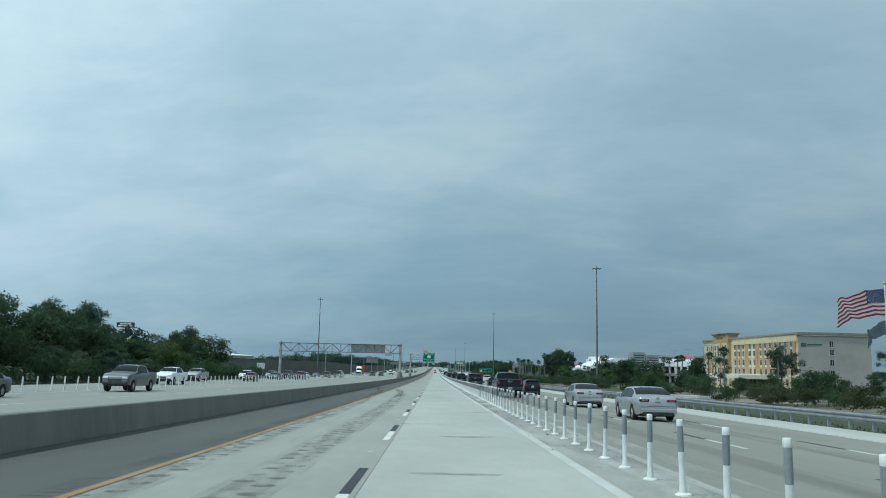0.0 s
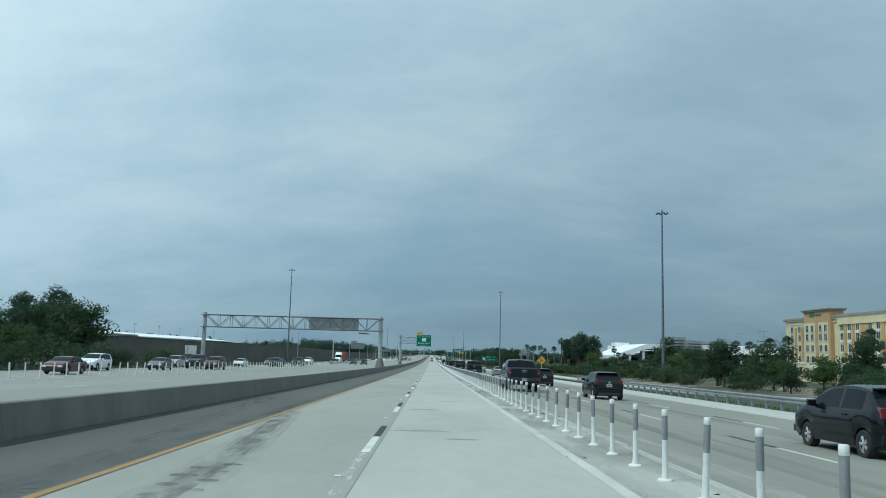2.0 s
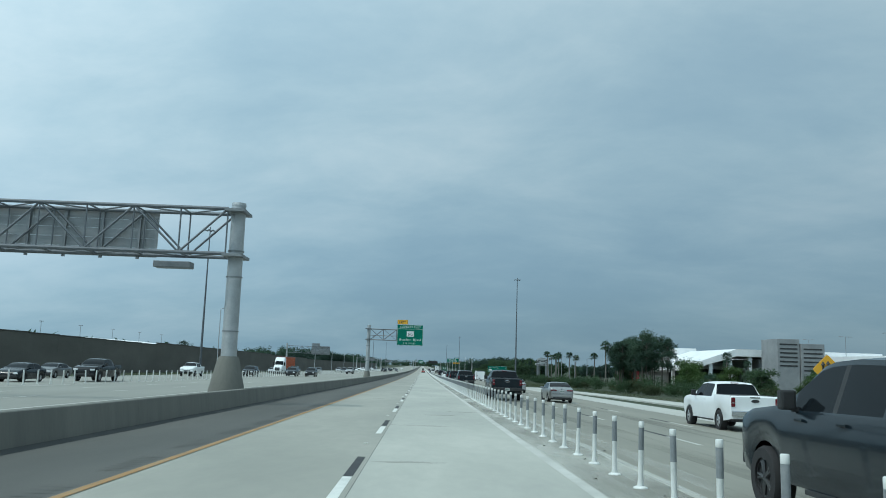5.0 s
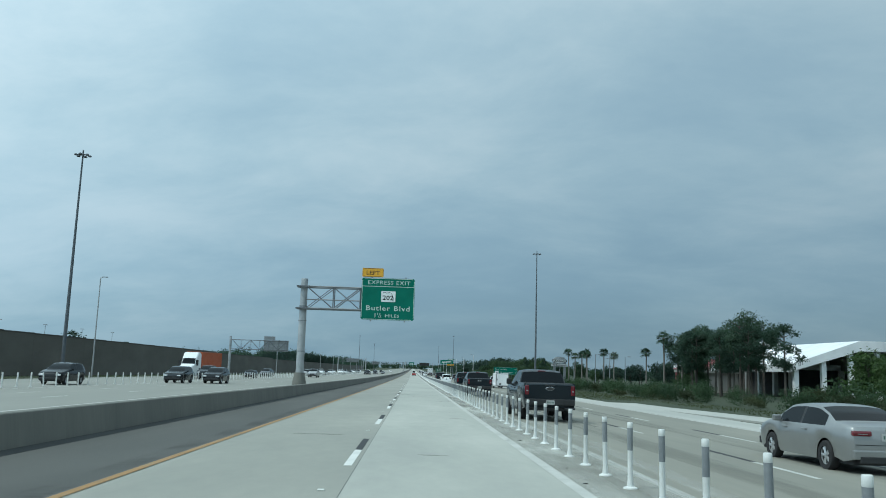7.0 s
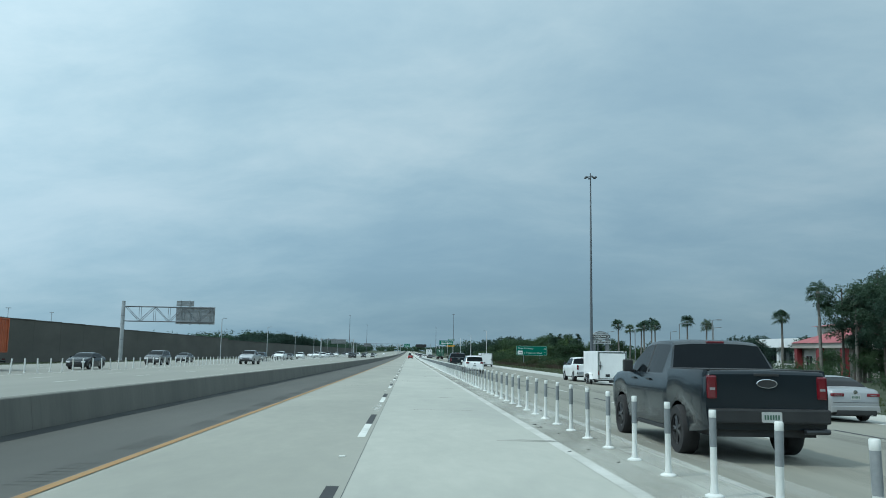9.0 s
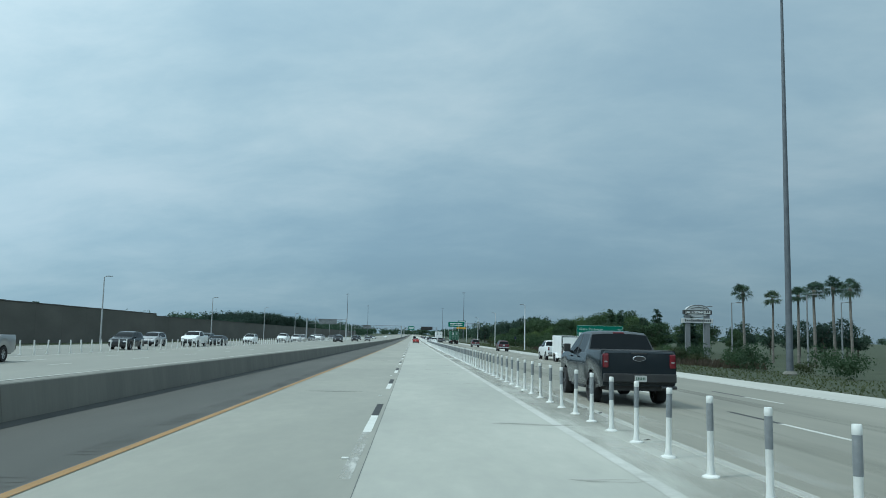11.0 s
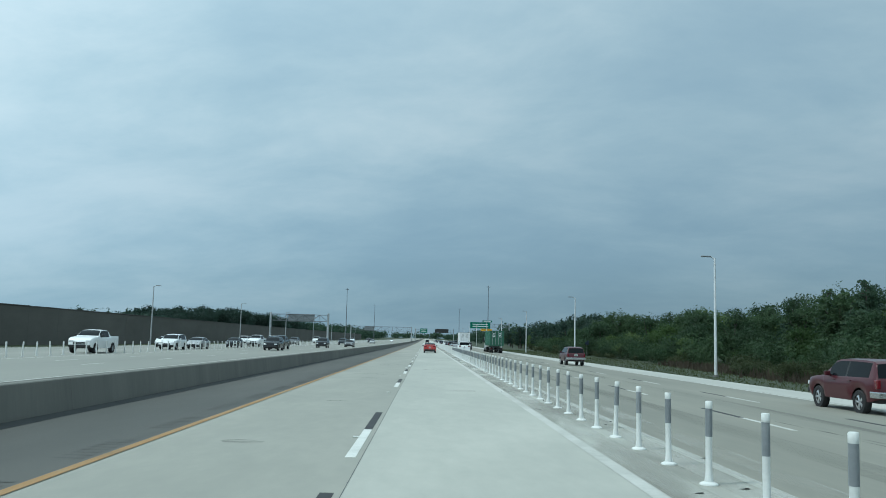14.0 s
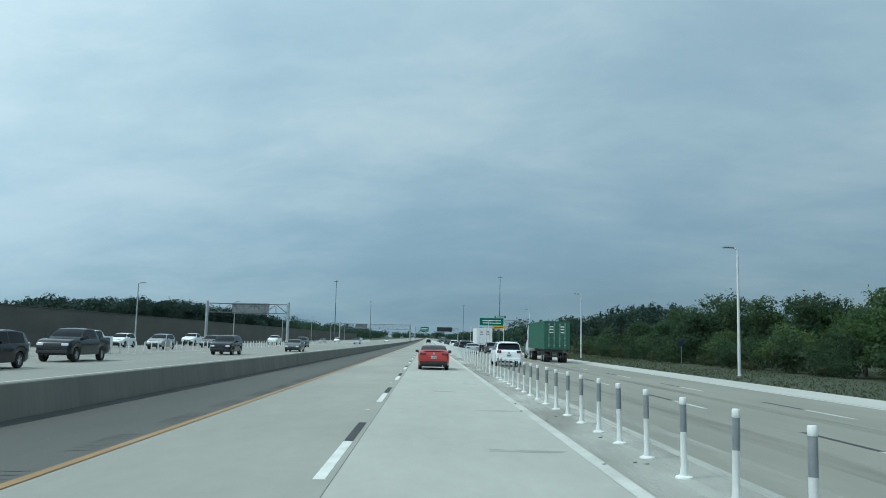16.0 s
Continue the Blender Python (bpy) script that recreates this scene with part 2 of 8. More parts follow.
def worn_mark(name, tone, cover, scale):
    """A thin dark film on the pavement, broken up so that the concrete shows through."""
    m = surface(name, [tuple(v * 0.85 for v in tone), tone], 0.85, 0.6, 9.0, stretch=(2, 0.3, 1), grain=0.5)
    n, l = m.node_tree.nodes, m.node_tree.links
    t, r = n.new("ShaderNodeTexNoise"), n.new("ShaderNodeMapRange")
    mp = n.new("ShaderNodeMapping")
    mp.inputs["Scale"].default_value = scale
    l.new(n.new("ShaderNodeNewGeometry").outputs["Position"], mp.inputs[0])
    l.new(mp.outputs[0], t.inputs["Vector"])
    t.inputs["Scale"].default_value, t.inputs["Detail"].default_value = 1.0, 6
    r.inputs["From Min"].default_value, r.inputs["From Max"].default_value, r.inputs["To Max"].default_value = 0.38, 0.66, cover
    l.new(t.outputs["Fac"], r.inputs["Value"])
    l.new(r.outputs[0], n["Principled BSDF"].inputs["Alpha"])
    return m


RUBBER_MARK = worn_mark("tyre_mark", (0.12, 0.122, 0.115), 0.5, (5.0, 0.9, 1))
TREAD_MARK = worn_mark("tread_print", (0.125, 0.127, 0.116), 0.66, (4.0, 2.0, 1))
FAINT_MARK = worn_mark("faint_soil_track", (0.16, 0.162, 0.147), 0.16, (3.0, 0.6, 1))
CHALKY_LINE = worn_mark("rubbed_white_road_paint", (0.50, 0.50, 0.47), 0.62, (6.0, 0.5, 1))
GRIME = worn_mark("tan_road_grime", (0.235, 0.230, 0.195), 0.55, (0.9, 0.2, 1))
RUBBED_DASH = worn_mark("rubbed_out_paint", (0.52, 0.525, 0.49), 0.9, (9.0, 1.4, 1))
DUST = worn_mark("swept_pale_dust", (0.50, 0.50, 0.455), 0.42, (1.6, 0.4, 1))
OIL = worn_mark("oil_streak", (0.12, 0.118, 0.10), 0.24, (1.6, 0.10, 1))
SMUDGE = worn_mark("road_smudge", (0.17, 0.172, 0.155), 0.4, (1.2, 6.0, 1))
FOOT_STRIP = surface("dark_foot_strip", [(0.020, 0.023, 0.024), (0.028, 0.031, 0.031), (0.042, 0.044, 0.043)], 0.85, 0.8, 20.0, grain=0.5)
GALV = surface("galvanised_steel", [(0.30, 0.32, 0.33), (0.38, 0.40, 0.41), (0.46, 0.475, 0.48)], 0.5, 1.2, 14.0, metal=0.35, coords="object", grain=0.4)
GALV_DARK = surface("weathered_galvanised_steel", [(0.17, 0.185, 0.195), (0.22, 0.235, 0.245), (0.28, 0.295, 0.30)], 0.55, 1.2, 14.0, metal=0.35, coords="object", grain=0.4)
MAST_STEEL = surface("dull_mast_steel", [(0.085, 0.098, 0.112), (0.112, 0.127, 0.142), (0.145, 0.16, 0.175)], 0.6, 1.2, 9.0, metal=0.3, coords="object", grain=0.4)
TRUSS_STEEL = surface("weathered_truss_steel", [(0.10, 0.115, 0.13), (0.135, 0.15, 0.165), (0.18, 0.195, 0.21)], 0.6, 1.2, 14.0, metal=0.2, coords="object", grain=0.4)
POLE_PALE = surface("pale_aluminium", [(0.55, 0.56, 0.56), (0.64, 0.65, 0.65), (0.72, 0.725, 0.72)], 0.45, 0.8, 12.0, metal=0.3, coords="object", grain=0.3)
PLASTIC_WHITE = surface("white_plastic", [(0.533, 0.550, 0.534), (0.636, 0.649, 0.626), (0.705, 0.709, 0.680)], 0.45, 3.0, 30.0, coords="object", rand=0.15, grain=0.4)
BAND_GREY = surface("grey_reflective_sheet", [(0.14, 0.155, 0.165), (0.18, 0.195, 0.205), (0.24, 0.255, 0.26)], 0.4, 4.0, 40.0, coords="object", rand=0.2, grain=0.3)
SIGN_GREEN = surface("green_sign_sheeting", [(0.003, 0.118, 0.078), (0.004, 0.138, 0.093), (0.006, 0.155, 0.105)], 0.45, 0.8, 30.0, coords="object", grain=0.2, spec=0.2)
SIGN_WHITE = surface("white_sign_sheeting", [(0.70, 0.74, 0.73), (0.80, 0.83, 0.82)], 0.45, 2.0, 30.0, coords="object")
SIGN_LETTER = surface("weathered_sign_lettering", [(0.46, 0.58, 0.54), (0.54, 0.65, 0.61)], 0.5, 2.0, 30.0, coords="object")
SIGN_YELLOW = surface("yellow_sign_sheeting", [(0.66, 0.33, 0.02), (0.74, 0.39, 0.03)], 0.4, 1.5, 30.0, coords="object")
SIGN_BLACK = surface("black_sign_sheeting", [(0.012, 0.012, 0.012), (0.02, 0.02, 0.02)], 0.45, 2.0, 30.0, coords="object")
SIGN_BACK = surface("bare_aluminium_panel", [(0.20, 0.215, 0.225), (0.25, 0.265, 0.27), (0.31, 0.325, 0.33)], 0.5, 0.8, 8.0, metal=0.4, coords="object", stretch=(0.4, 1, 3), grain=0.4)
SOUND_WALL = surface("brown_noise_wall", [(0.091, 0.090, 0.078), (0.114, 0.111, 0.098), (0.142, 0.136, 0.121)], 0.95, 0.15, 6.0, bump=0.3, stretch=(1, 0.5, 1.5), grain=0.5, rand=0.03)
WALL_CAP = surface("wall_coping", [(0.06, 0.058, 0.053), (0.09, 0.086, 0.08)], 0.9, 0.5, 8.0)
GRASS = surface("dry_verge_grass", [(0.020, 0.031, 0.012), (0.028, 0.040, 0.016), (0.042, 0.050, 0.025)], 0.95, 0.22, 5.0, bump=0.6, bump_dist=0.05, grain=0.6)


def dry_patches():
    """Bare tan soil shows through the grass in the rough strip before the hotel."""
    n, l = GRASS.node_tree.nodes, GRASS.node_tree.links
    bsdf = n["Principled BSDF"]
    old = bsdf.inputs["Base Color"].links[0].from_socket
    sep = n.new("ShaderNodeSeparateXYZ")
    l.new(n.new("ShaderNodeNewGeometry").outputs["Position"], sep.inputs[0])

    def ramp_between(src, a, b):
        r = n.new("ShaderNodeMapRange")
        r.interpolation_type = "SMOOTHSTEP"
        r.inputs["From Min"].default_value, r.inputs["From Max"].default_value = a, b
        l.new(src, r.inputs["Value"])
        return r.outputs[0]

    def times(a, b):
        m = n.new("ShaderNodeMath")
        m.operation = "MULTIPLY"
        l.new(a, m.inputs[0])
        l.new(b, m.inputs[1])
        return m.outputs[0]
    t = n.new("ShaderNodeTexNoise")
    t.inputs["Scale"].default_value, t.inputs["Detail"].default_value = 0.09, 5
    l.new(n.new("ShaderNodeNewGeometry").outputs["Position"], t.inputs["Vector"])
    zone = times(times(ramp_between(sep.outputs[0], 27, 33), ramp_between(sep.outputs[0], 66, 56)), ramp_between(sep.outputs[1], 285, 250))
    fac = times(zone, ramp_between(t.outputs["Fac"], 0.36, 0.56))
    mix = n.new("ShaderNodeMix")
    mix.data_type = "RGBA"
    l.new(fac, mix.inputs[0])
    l.new(old, mix.inputs[6])
    mix.inputs[7].default_value = (0.19, 0.165, 0.125, 1)
    l.new(mix.outputs[2], bsdf.inputs["Base Color"])


dry_patches()


# ---------------------------------------------------------------- the large structure
def stations(y0, y1, step=8.0):
    """Cuts along the road, wider apart far off."""
    ys, y = [y0], y0
    while y < y1:
        y = min(y1, y + (step if y < 900 else step * 4))
        ys.append(y)
    return ys


def ribbon(name, xa, xb, y0, y1, za, zb, material, label, thick=0.3, step=8.0):
    """A strip of pavement that follows the road's height. xa, xb: edges, numbers or functions of y."""
    fa = xa if callable(xa) else (lambda y: xa)
    fb = xb if callable(xb) else (lambda y: xb)
    bm = bmesh.new()
    rows = []
    for y in stations(y0, y1, step):
        z = zr(y)
        rows.append([bm.verts.new(p) for p in ((fa(y), y, z + za - thick), (fa(y), y, z + za), (fb(y), y, z + zb), (fb(y), y, z + zb - thick))])
    for r0, r1 in zip(rows, rows[1:]):
        for i in range(3):
            bm.faces.new((r0[i], r0[i + 1], r1[i + 1], r1[i]))
    bm.faces.new(rows[0])
    bm.faces.new(rows[-1][::-1])
    bmesh.ops.recalc_face_normals(bm, faces=bm.faces)
    return tagged(part(name, bm, material), label, "road", kind="structure")


FAR = 3200.0
BACK = -120.0


def right_edge(y):
    """Outer edge of the right carriageway; the lanes widen once the ramp has merged."""
    k = min(1.0, max(0.0, (y - 330.0) / 120.0))
    return 15.9 + 0.75 * k * k * (3 - 2 * k)


def build_ground():
    xs = [-3000, -900, -300, -120, -62, -50, -44.4, -20, 0, 10, 17, 23, 34, 48, 70, 120, 300, 900, 3000]
    dz = [-1.5, -1.0, -0.6, -0.5, -0.4, -0.32, -0.34, -0.5, -0.5, -0.6, -0.62, -0.62, -0.85, -1.0, -0.9, -0.6, -0.5, -0.5, -1.0]
    ys = [-900, -400, BACK] + stations(BACK + 20, 1500, 20)[0:] + [1700, 2000, 2500, 3200, 4500]
    bm = bmesh.new()
    grid = [[bm.verts.new((x, y, zr(y) + d + (0.12 * noise.noise((x * 0.05, y * 0.05, 0)) if x > 24 else 0))) for x, d in zip(xs, dz)] for y in ys]
    for a, b in zip(grid, grid[1:]):
        for i in range(len(xs) - 1):
            bm.faces.new((a[i], a[i + 1], b[i + 1], b[i]))
    tagged(part("ground", bm, GRASS), "rough verge ground with short dry grass", "ground", kind="structure")


build_ground()
road = ribbon("road", 0.165, 5.35, BACK, FAR, 0, 0, CONCRETE, "pale concrete right express lane and buffer")
road_left = ribbon("road_left_lane", -3.385, 0.165, BACK, FAR, 0, 0, CONCRETE_LEFT, "greyer concrete left express lane with tyre streaks")
shoulder_inner = ribbon("road_shoulder", -6.40, -3.385, BACK, FAR, 0, 0, ASPHALT, "dark grey asphalt inner shoulder with rumble strips")
road_gp = ribbon("road_general", 5.35, right_edge, BACK, FAR, 0, -0.27, CONCRETE_GP, "worn brownish concrete general lanes")
ribbon("road_shoulder_outer", right_edge, lambda y: right_edge(y) + 3.1, BACK, FAR, -0.27, -0.33, CONCRETE_SHOULDER, "light concrete outer shoulder")
def left_edge(y):
    """Outer edge of the oncoming carriageway."""
    k = min(1.0, max(0.0, (y - 230.0) / 190.0))
    return -36.9 - 4.3 * k * k * (3 - 2 * k)


road_opp = ribbon("road_oncoming", left_edge, -6.92, BACK, FAR, -0.08, 0, CONCRETE_OPP, "pale concrete oncoming carriageway")


def build_barrier():
    prof = [(-6.92, -0.02), (-6.88, 0.08), (-6.80, 0.68), (-6.78, 0.70), (-6.54, 0.70), (-6.52, 0.68), (-6.44, 0.10), (-6.43, -0.02)]
    bm = bmesh.new()
    rows = [[bm.verts.new((x, y, zr(y) + z)) for x, z in prof] for y in stations(BACK, FAR, 4.0)]
    for r0, r1 in zip(rows, rows[1:]):
        for i in range(len(prof) - 1):
            bm.faces.new((r0[i], r0[i + 1], r1[i + 1], r1[i]))
    bm.faces.new(rows[0])
    bm.faces.new(rows[-1][::-1])
    bmesh.ops.recalc_face_normals(bm, faces=bm.faces)
    return tagged(part("median_barrier", bm, BARRIER), "grey weathered concrete median barrier", "barrier", kind="structure")


barrier = build_barrier()
def build_barrier_seams():
    """Thin open joints between the cast lengths of the barrier."""
    bm = bmesh.new()
    for k in range(0, 65):
        y = -40.0 + 12.2 * k
        q = [bm.verts.new((x, y + dy, zr(y) + z)) for dy in (-0.007, 0.007) for x, z in ((-6.424, 0.0), (-6.434, 0.10), (-6.514, 0.68), (-6.535, 0.705), (-6.79, 0.705))]
        for i in range(4):
            bm.faces.new((q[i], q[i + 1], q[i + 6], q[i + 5]))
    tagged(part("barrier_seams", bm, surface("barrier_joint", [(0.085, 0.085, 0.075), (0.105, 0.105, 0.092)], 0.9, 1.0, 20.0), barrier), kind="stuff")


build_barrier_seams()
# a dark strip of wavering width along the foot of the barrier
ribbon("gutter_seal", -6.445, lambda y: -6.13 + 0.03 * math.sin(y * 0.7) + 0.02 * math.sin(y * 1.9), BACK, 1500, 0.035, 0.004, FOOT_STRIP, "dark strip along the foot of the barrier", thick=0.02, step=2.0)


def stripe_mesh(name, width, length, material):
    bm = bmesh.new()
    box(bm, -width / 2, width / 2, -length / 2, length / 2, -0.01, 0.004)
    me = bpy.data.meshes.new(name)
    bm.to_mesh(me)
    bm.free()
    me.materials.append(material)
    return me


def lay(name, me, parent, x, y, z=0.0):
    ob = new(name, me)
    ob.parent = parent
    slope = math.degrees(math.atan((zr(y + 1) - zr(y - 1)) / 2))
    ob.matrix_basis = pose(x, y, zr(y) + z, slope)
    return ob


def line(name, x, width, y0, y1, z, material, parent, follow=None):
    bm = bmesh.new()
    rows = []
    for y in stations(y0, y1, 8.0):
        xx = follow(y) if follow else x
        rows.append([bm.verts.new((xx + s * width / 2, y, zr(y) + z + 0.004)) for s in (-1, 1)])
    for r0, r1 in zip(rows, rows[1:]):
        bm.faces.new((r0[0], r0[1], r1[1], r1[0]))
    return part(name, bm, material, parent)


def lerp_line(pts, v):
    """Straight steps between (place, value) pairs, level beyond the ends."""
    if v <= pts[0][0]:
        return pts[0][1]
    for (a, p), (b, q) in zip(pts, pts[1:]):
        if v <= b:
            return p + (q - p) * (v - a) / (b - a)
    return pts[-1][1]


def build_markings():
    line("edge_line", 3.715, 0.20, BACK, 1800, 0, WORN_LINE, road)
    line("edge_line", 5.245, 0.17, BACK, 1500, 0, CHALKY_LINE, road)
    line("grime_band", 4.49, 1.31, BACK, 1000, -0.0015, GRIME, road)
    line("seam", -3.39, 0.035, BACK, 1200, -0.001, JOINT, shoulder_inner)
    line("edge_line", -3.295, 0.15, BACK, 1800, 0.006, YELLOW_LINE, road)
    line("edge_line", 0, 0.20, BACK, 1800, -0.266, WORN_LINE, road_gp, lambda y: right_edge(y) - 0.25)
    line("slab_joint", 0.165, 0.011, BACK, 900, -0.002, JOINT, road)
    line("edge_line", -12.6, 0.16, BACK, 1800, 0, WORN_LINE, road_opp)
    white, black = stripe_mesh("lane_dash", 0.15, 3.05, WHITE_LINE), stripe_mesh("contrast_dash", 0.155, 3.05, BLACK_LINE)
    white_long, black_long = stripe_mesh("lane_dash", 0.15, 3.66, WHITE_LINE), stripe_mesh("contrast_dash", 0.155, 3.68, BLACK_LINE)
    faded = stripe_mesh("lane_dash", 0.13, 3.05, WORN_LINE)
    for k in range(-6, 74):
        top = 14.996 + 12.192 * k - {40: 2.2, 41: 4.45}.get(k, 0.0)    # two pairs are painted out of step
        if k == 41:    # this pair is painted longer
            top += 0.12
            lay("contrast_dash", black_long, road, 0, top - 1.84)
            lay("lane_dash", white_long, road, 0, top - 5.51)
            continue
        lay("contrast_dash", black, road, 0, top - 1.52)
        lay("lane_dash", white if k < 44 else white_long, road, 0, top - (4.57 if k < 44 else 4.88))
    for k in range(-5, 52):
        for j, (x, off) in enumerate(((9.05, 3.15), (12.35, 1.6))):
            y = 21.8 + 12.192 * k + off
            x += (right_edge(y) - 15.9) * (0.35 if j == 0 else 0.7)
            z = -0.27 * (x - 5.35) / (right_edge(y) - 5.35)
            lay("contrast_dash", black, road_gp, x, y + 1.52, z)
            lay("lane_dash", faded, road_gp, x, y - 1.53, z)
    bm = bmesh.new()
    for k in range(-3, 75):
        for x, off in ((-17.0, 4.1), (-20.6, 9.0), (-30.6, 8.0), (-34.0, 2.0)):
            y = 20.0 + 12.192 * k + off
            z = -0.08 * (-6.75 - x) / 37.25 + 0.005
            bm.faces.new([bm.verts.new((x + dx, y + dy, zr(y + dy) + z)) for dx, dy in ((-0.08, -1.5), (0.08, -1.5), (0.08, 1.5), (-0.08, 1.5))])
    tagged(part("lane_dashes", bm, WORN_LINE, road_opp), kind="stuff")
    line("edge_line", -24.2, 0.16, BACK, 1500, -0.038, WORN_LINE, road_opp)
    line("edge_line", 0, 0.16, BACK, 1500, -0.075, WORN_LINE, road_opp, lambda y: left_edge(y) + 1.0)
    # rumble strips milled in short groups beside the yellow line
    bm = bmesh.new()
    for g in range(0, 170):
        for i in range(8):
            y = 3.4 + 3.81 * g + 0.28 * i
            v = [bm.verts.new((xx, y + dy, zr(y) + 0.004)) for xx, dy in ((-3.89, 0.0), (-3.48, 0.0), (-3.48, 0.065), (-3.89, 0.065))]
            bm.faces.new(v)
    tagged(part("rumble_strips", bm, RUMBLE, shoulder_inner), kind="stuff")
    rng = random.Random(77)
    # tyre marks that swing from the left lane over the shoulder
    def mark(pts, width, broken=False):
        bm = bmesh.new()
        fine = []
        for (xa, ya), (xb, yb) in zip(pts, pts[1:]):
            n = max(1, int((yb - ya) / 0.6))
            fine += [(xa + (xb - xa) * i / n, ya + (yb - ya) * i / n) for i in range(n)]
        prev = None
        for i, (x, y) in enumerate(fine):
            row = [bm.verts.new((x + sgn * width / 2, y, zr(y) + 0.0045)) for sgn in (-1, 1)]
            if prev and not (broken and i % 2):
                bm.faces.new((prev[0], prev[1], row[1], row[0]))
            prev = row
        return part("tyre_mark", bm, RUBBER_MARK, road_left)
    # a tracked machine left two rows of tread prints that swing over to the shoulder
    def course(pts, y):
        return lerp_line([(b, a) for a, b in pts], y)
    inner = [(-1.36, 4), (-1.30, 36), (-1.26, 46), (-1.38, 55), (-1.62, 68), (-2.05, 80), (-2.6, 86), (-3.2, 92), (-3.9, 97)]
    outer = [(-3.05, 4), (-3.02, 36), (-3.12, 46), (-3.32, 54), (-3.72, 63), (-4.0, 78), (-4.45, 85), (-5.1, 92.8), (-5.8, 104.4)]
    for pts, end in ((inner, 80.0), (outer, 60.0)):
        last = pts[-1][1]
        for wide, lift in ((0.95, 0.0), (0.62, 0.0008)):
            ob = mark([(course(pts, y), y) for y in np.arange(4.0, last, 1.5)], wide)
            ob.data.materials[0] = FAINT_MARK
            ob.location.z = lift
        mark([(course(pts, y), y) for y in np.arange(max(end - 18, 62.0 if pts is inner else 54.0), last, 1.5)], 0.40).location.z = 0.0016
        bm = bmesh.new()
        y = 5.0
        while y < end:
            for side in (-1, 1):
                cx, cy = course(pts, y) + side * 0.18 + rng.gauss(0, 0.02), y + side * 0.20
                w, d, n = rng.uniform(0.15, 0.20), rng.uniform(0.11, 0.15), 10
                bm.faces.new([bm.verts.new((cx + w * math.cos(6.283 * i / n) * rng.uniform(0.85, 1.15), cy + d * math.sin(6.283 * i / n) * rng.uniform(0.85, 1.15), zr(cy) + 0.0072)) for i in range(n)])
            y += 0.82
        tagged(part("tread_prints", bm, TREAD_MARK, road_left), kind="stuff")
    # pale scrapes along the prints
    for x0, x1, y0, y1 in ((-0.98, -1.22, 18, 44), (-2.10, -2.28, 20, 33), (-2.3, -2.36, 36, 47)):
        ob = mark([(x0 + (x1 - x0) * k / 8, y0 + (y1 - y0) * k / 8) for k in range(9)], 0.035)
        ob.name, ob.data.materials[0], ob.location.z = "scrape_mark", CHALKY_LINE, 0.004
    # skids across the general lanes
    for pts, wide in (([(11.1, 489), (10.4, 498), (9.9, 507), (9.4, 514), (8.9, 522)], 0.16), ([(11.45, 489), (10.75, 498), (10.2, 507), (9.7, 514), (9.2, 522)], 0.12), ([(9.4, 505), (9.45, 511)], 0.2), ([(8.0, 268), (7.7, 284), (7.6, 296)], 0.24), ([(8.3, 120), (8.0, 146)], 0.2)):
        ob = mark(pts, wide)
        ob.parent = road_gp
        ob.matrix_basis = pose(0, 0, -0.113 if pts[0][0] > 8.8 else -0.06)
    # white paint rubbed out along the lane line
    for y in (79.8, 92.0, 250.9, 238.7, 299.6, 311.8, 348.4, 372.8, 409.4, 555.7):
        bm = bmesh.new()
        box(bm, -0.075, 0.075, -2.4, 2.4, -0.01, 0.003)
        me = bpy.data.meshes.new("rubbed_dash")
        bm.to_mesh(me)
        bm.free()
        me.materials.append(RUBBED_DASH)
        k = round((y - 14.996) / 12.192)
        lay("rubbed_dash", me, road, 0.0, 14.996 + 12.192 * k - 8.5)
    # transverse smudges in the lanes
    rng = random.Random(77)
    bm = bmesh.new()
    for i in range(80):
        y, x = 8 + i * 7.4 + rng.uniform(-3, 3), rng.choice((1.9, 2.6, 3.0, 1.2, -1.6)) + rng.uniform(-0.4, 0.4)
        w, d = rng.uniform(0.35, 1.1), rng.uniform(0.10, 0.32)
        n = 14
        ring = []
        for q in range(n):
            a = 2 * math.pi * q / n
            k = rng.uniform(0.7, 1.15)
            yy = y + d * k * math.sin(a)
            ring.append(bm.verts.new((x + w * k * math.cos(a), yy, zr(yy) + 0.0065)))
        bm.faces.new(ring)
    tagged(part("smudges", bm, SMUDGE, road), kind="stuff")
    line("dust_streak", 5.75, 0.75, BACK, 700, -0.012, DUST, road_gp)
    line("dust_streak", 4.15, 0.55, BACK, 700, 0.001, DUST, road)
    line("dust_streak", 4.90, 0.45, BACK, 700, 0.001, DUST, road)
    for x in (7.3, 10.9):
        line("oil_streak", x, 1.5, BACK, 700, -0.27 * (x - 5.35) / 10.55 + 0.002, OIL, road_gp)
    # bits of rubber and grit swept against the posts
    bm = bmesh.new()
    for i in range(420):
        y, x = rng.uniform(5, 620), rng.choice((4.2, 4.35, 5.0, 5.2, 4.0)) + rng.gauss(0, 0.22)
        r = rng.uniform(0.015, 0.05)
        v = [bm.verts.new((x + r * rng.uniform(0.6, 2.2) * math.cos(a), y + r * rng.uniform(0.6, 1.5) * math.sin(a), zr(y) + 0.003 + (0.02 if j == 3 else 0))) for j, a in enumerate((0.2, 1.9, 3.7, 5.0))]
        bm.faces.new(v[:3])
        for a, b in ((0, 1), (1, 2), (2, 0)):
            bm.faces.new((v[a], v[b], v[3]))
    tagged(part("road_debris", bm, JOINT), "scattered dark bits of tyre rubber and grit", "debris", kind="stuff")
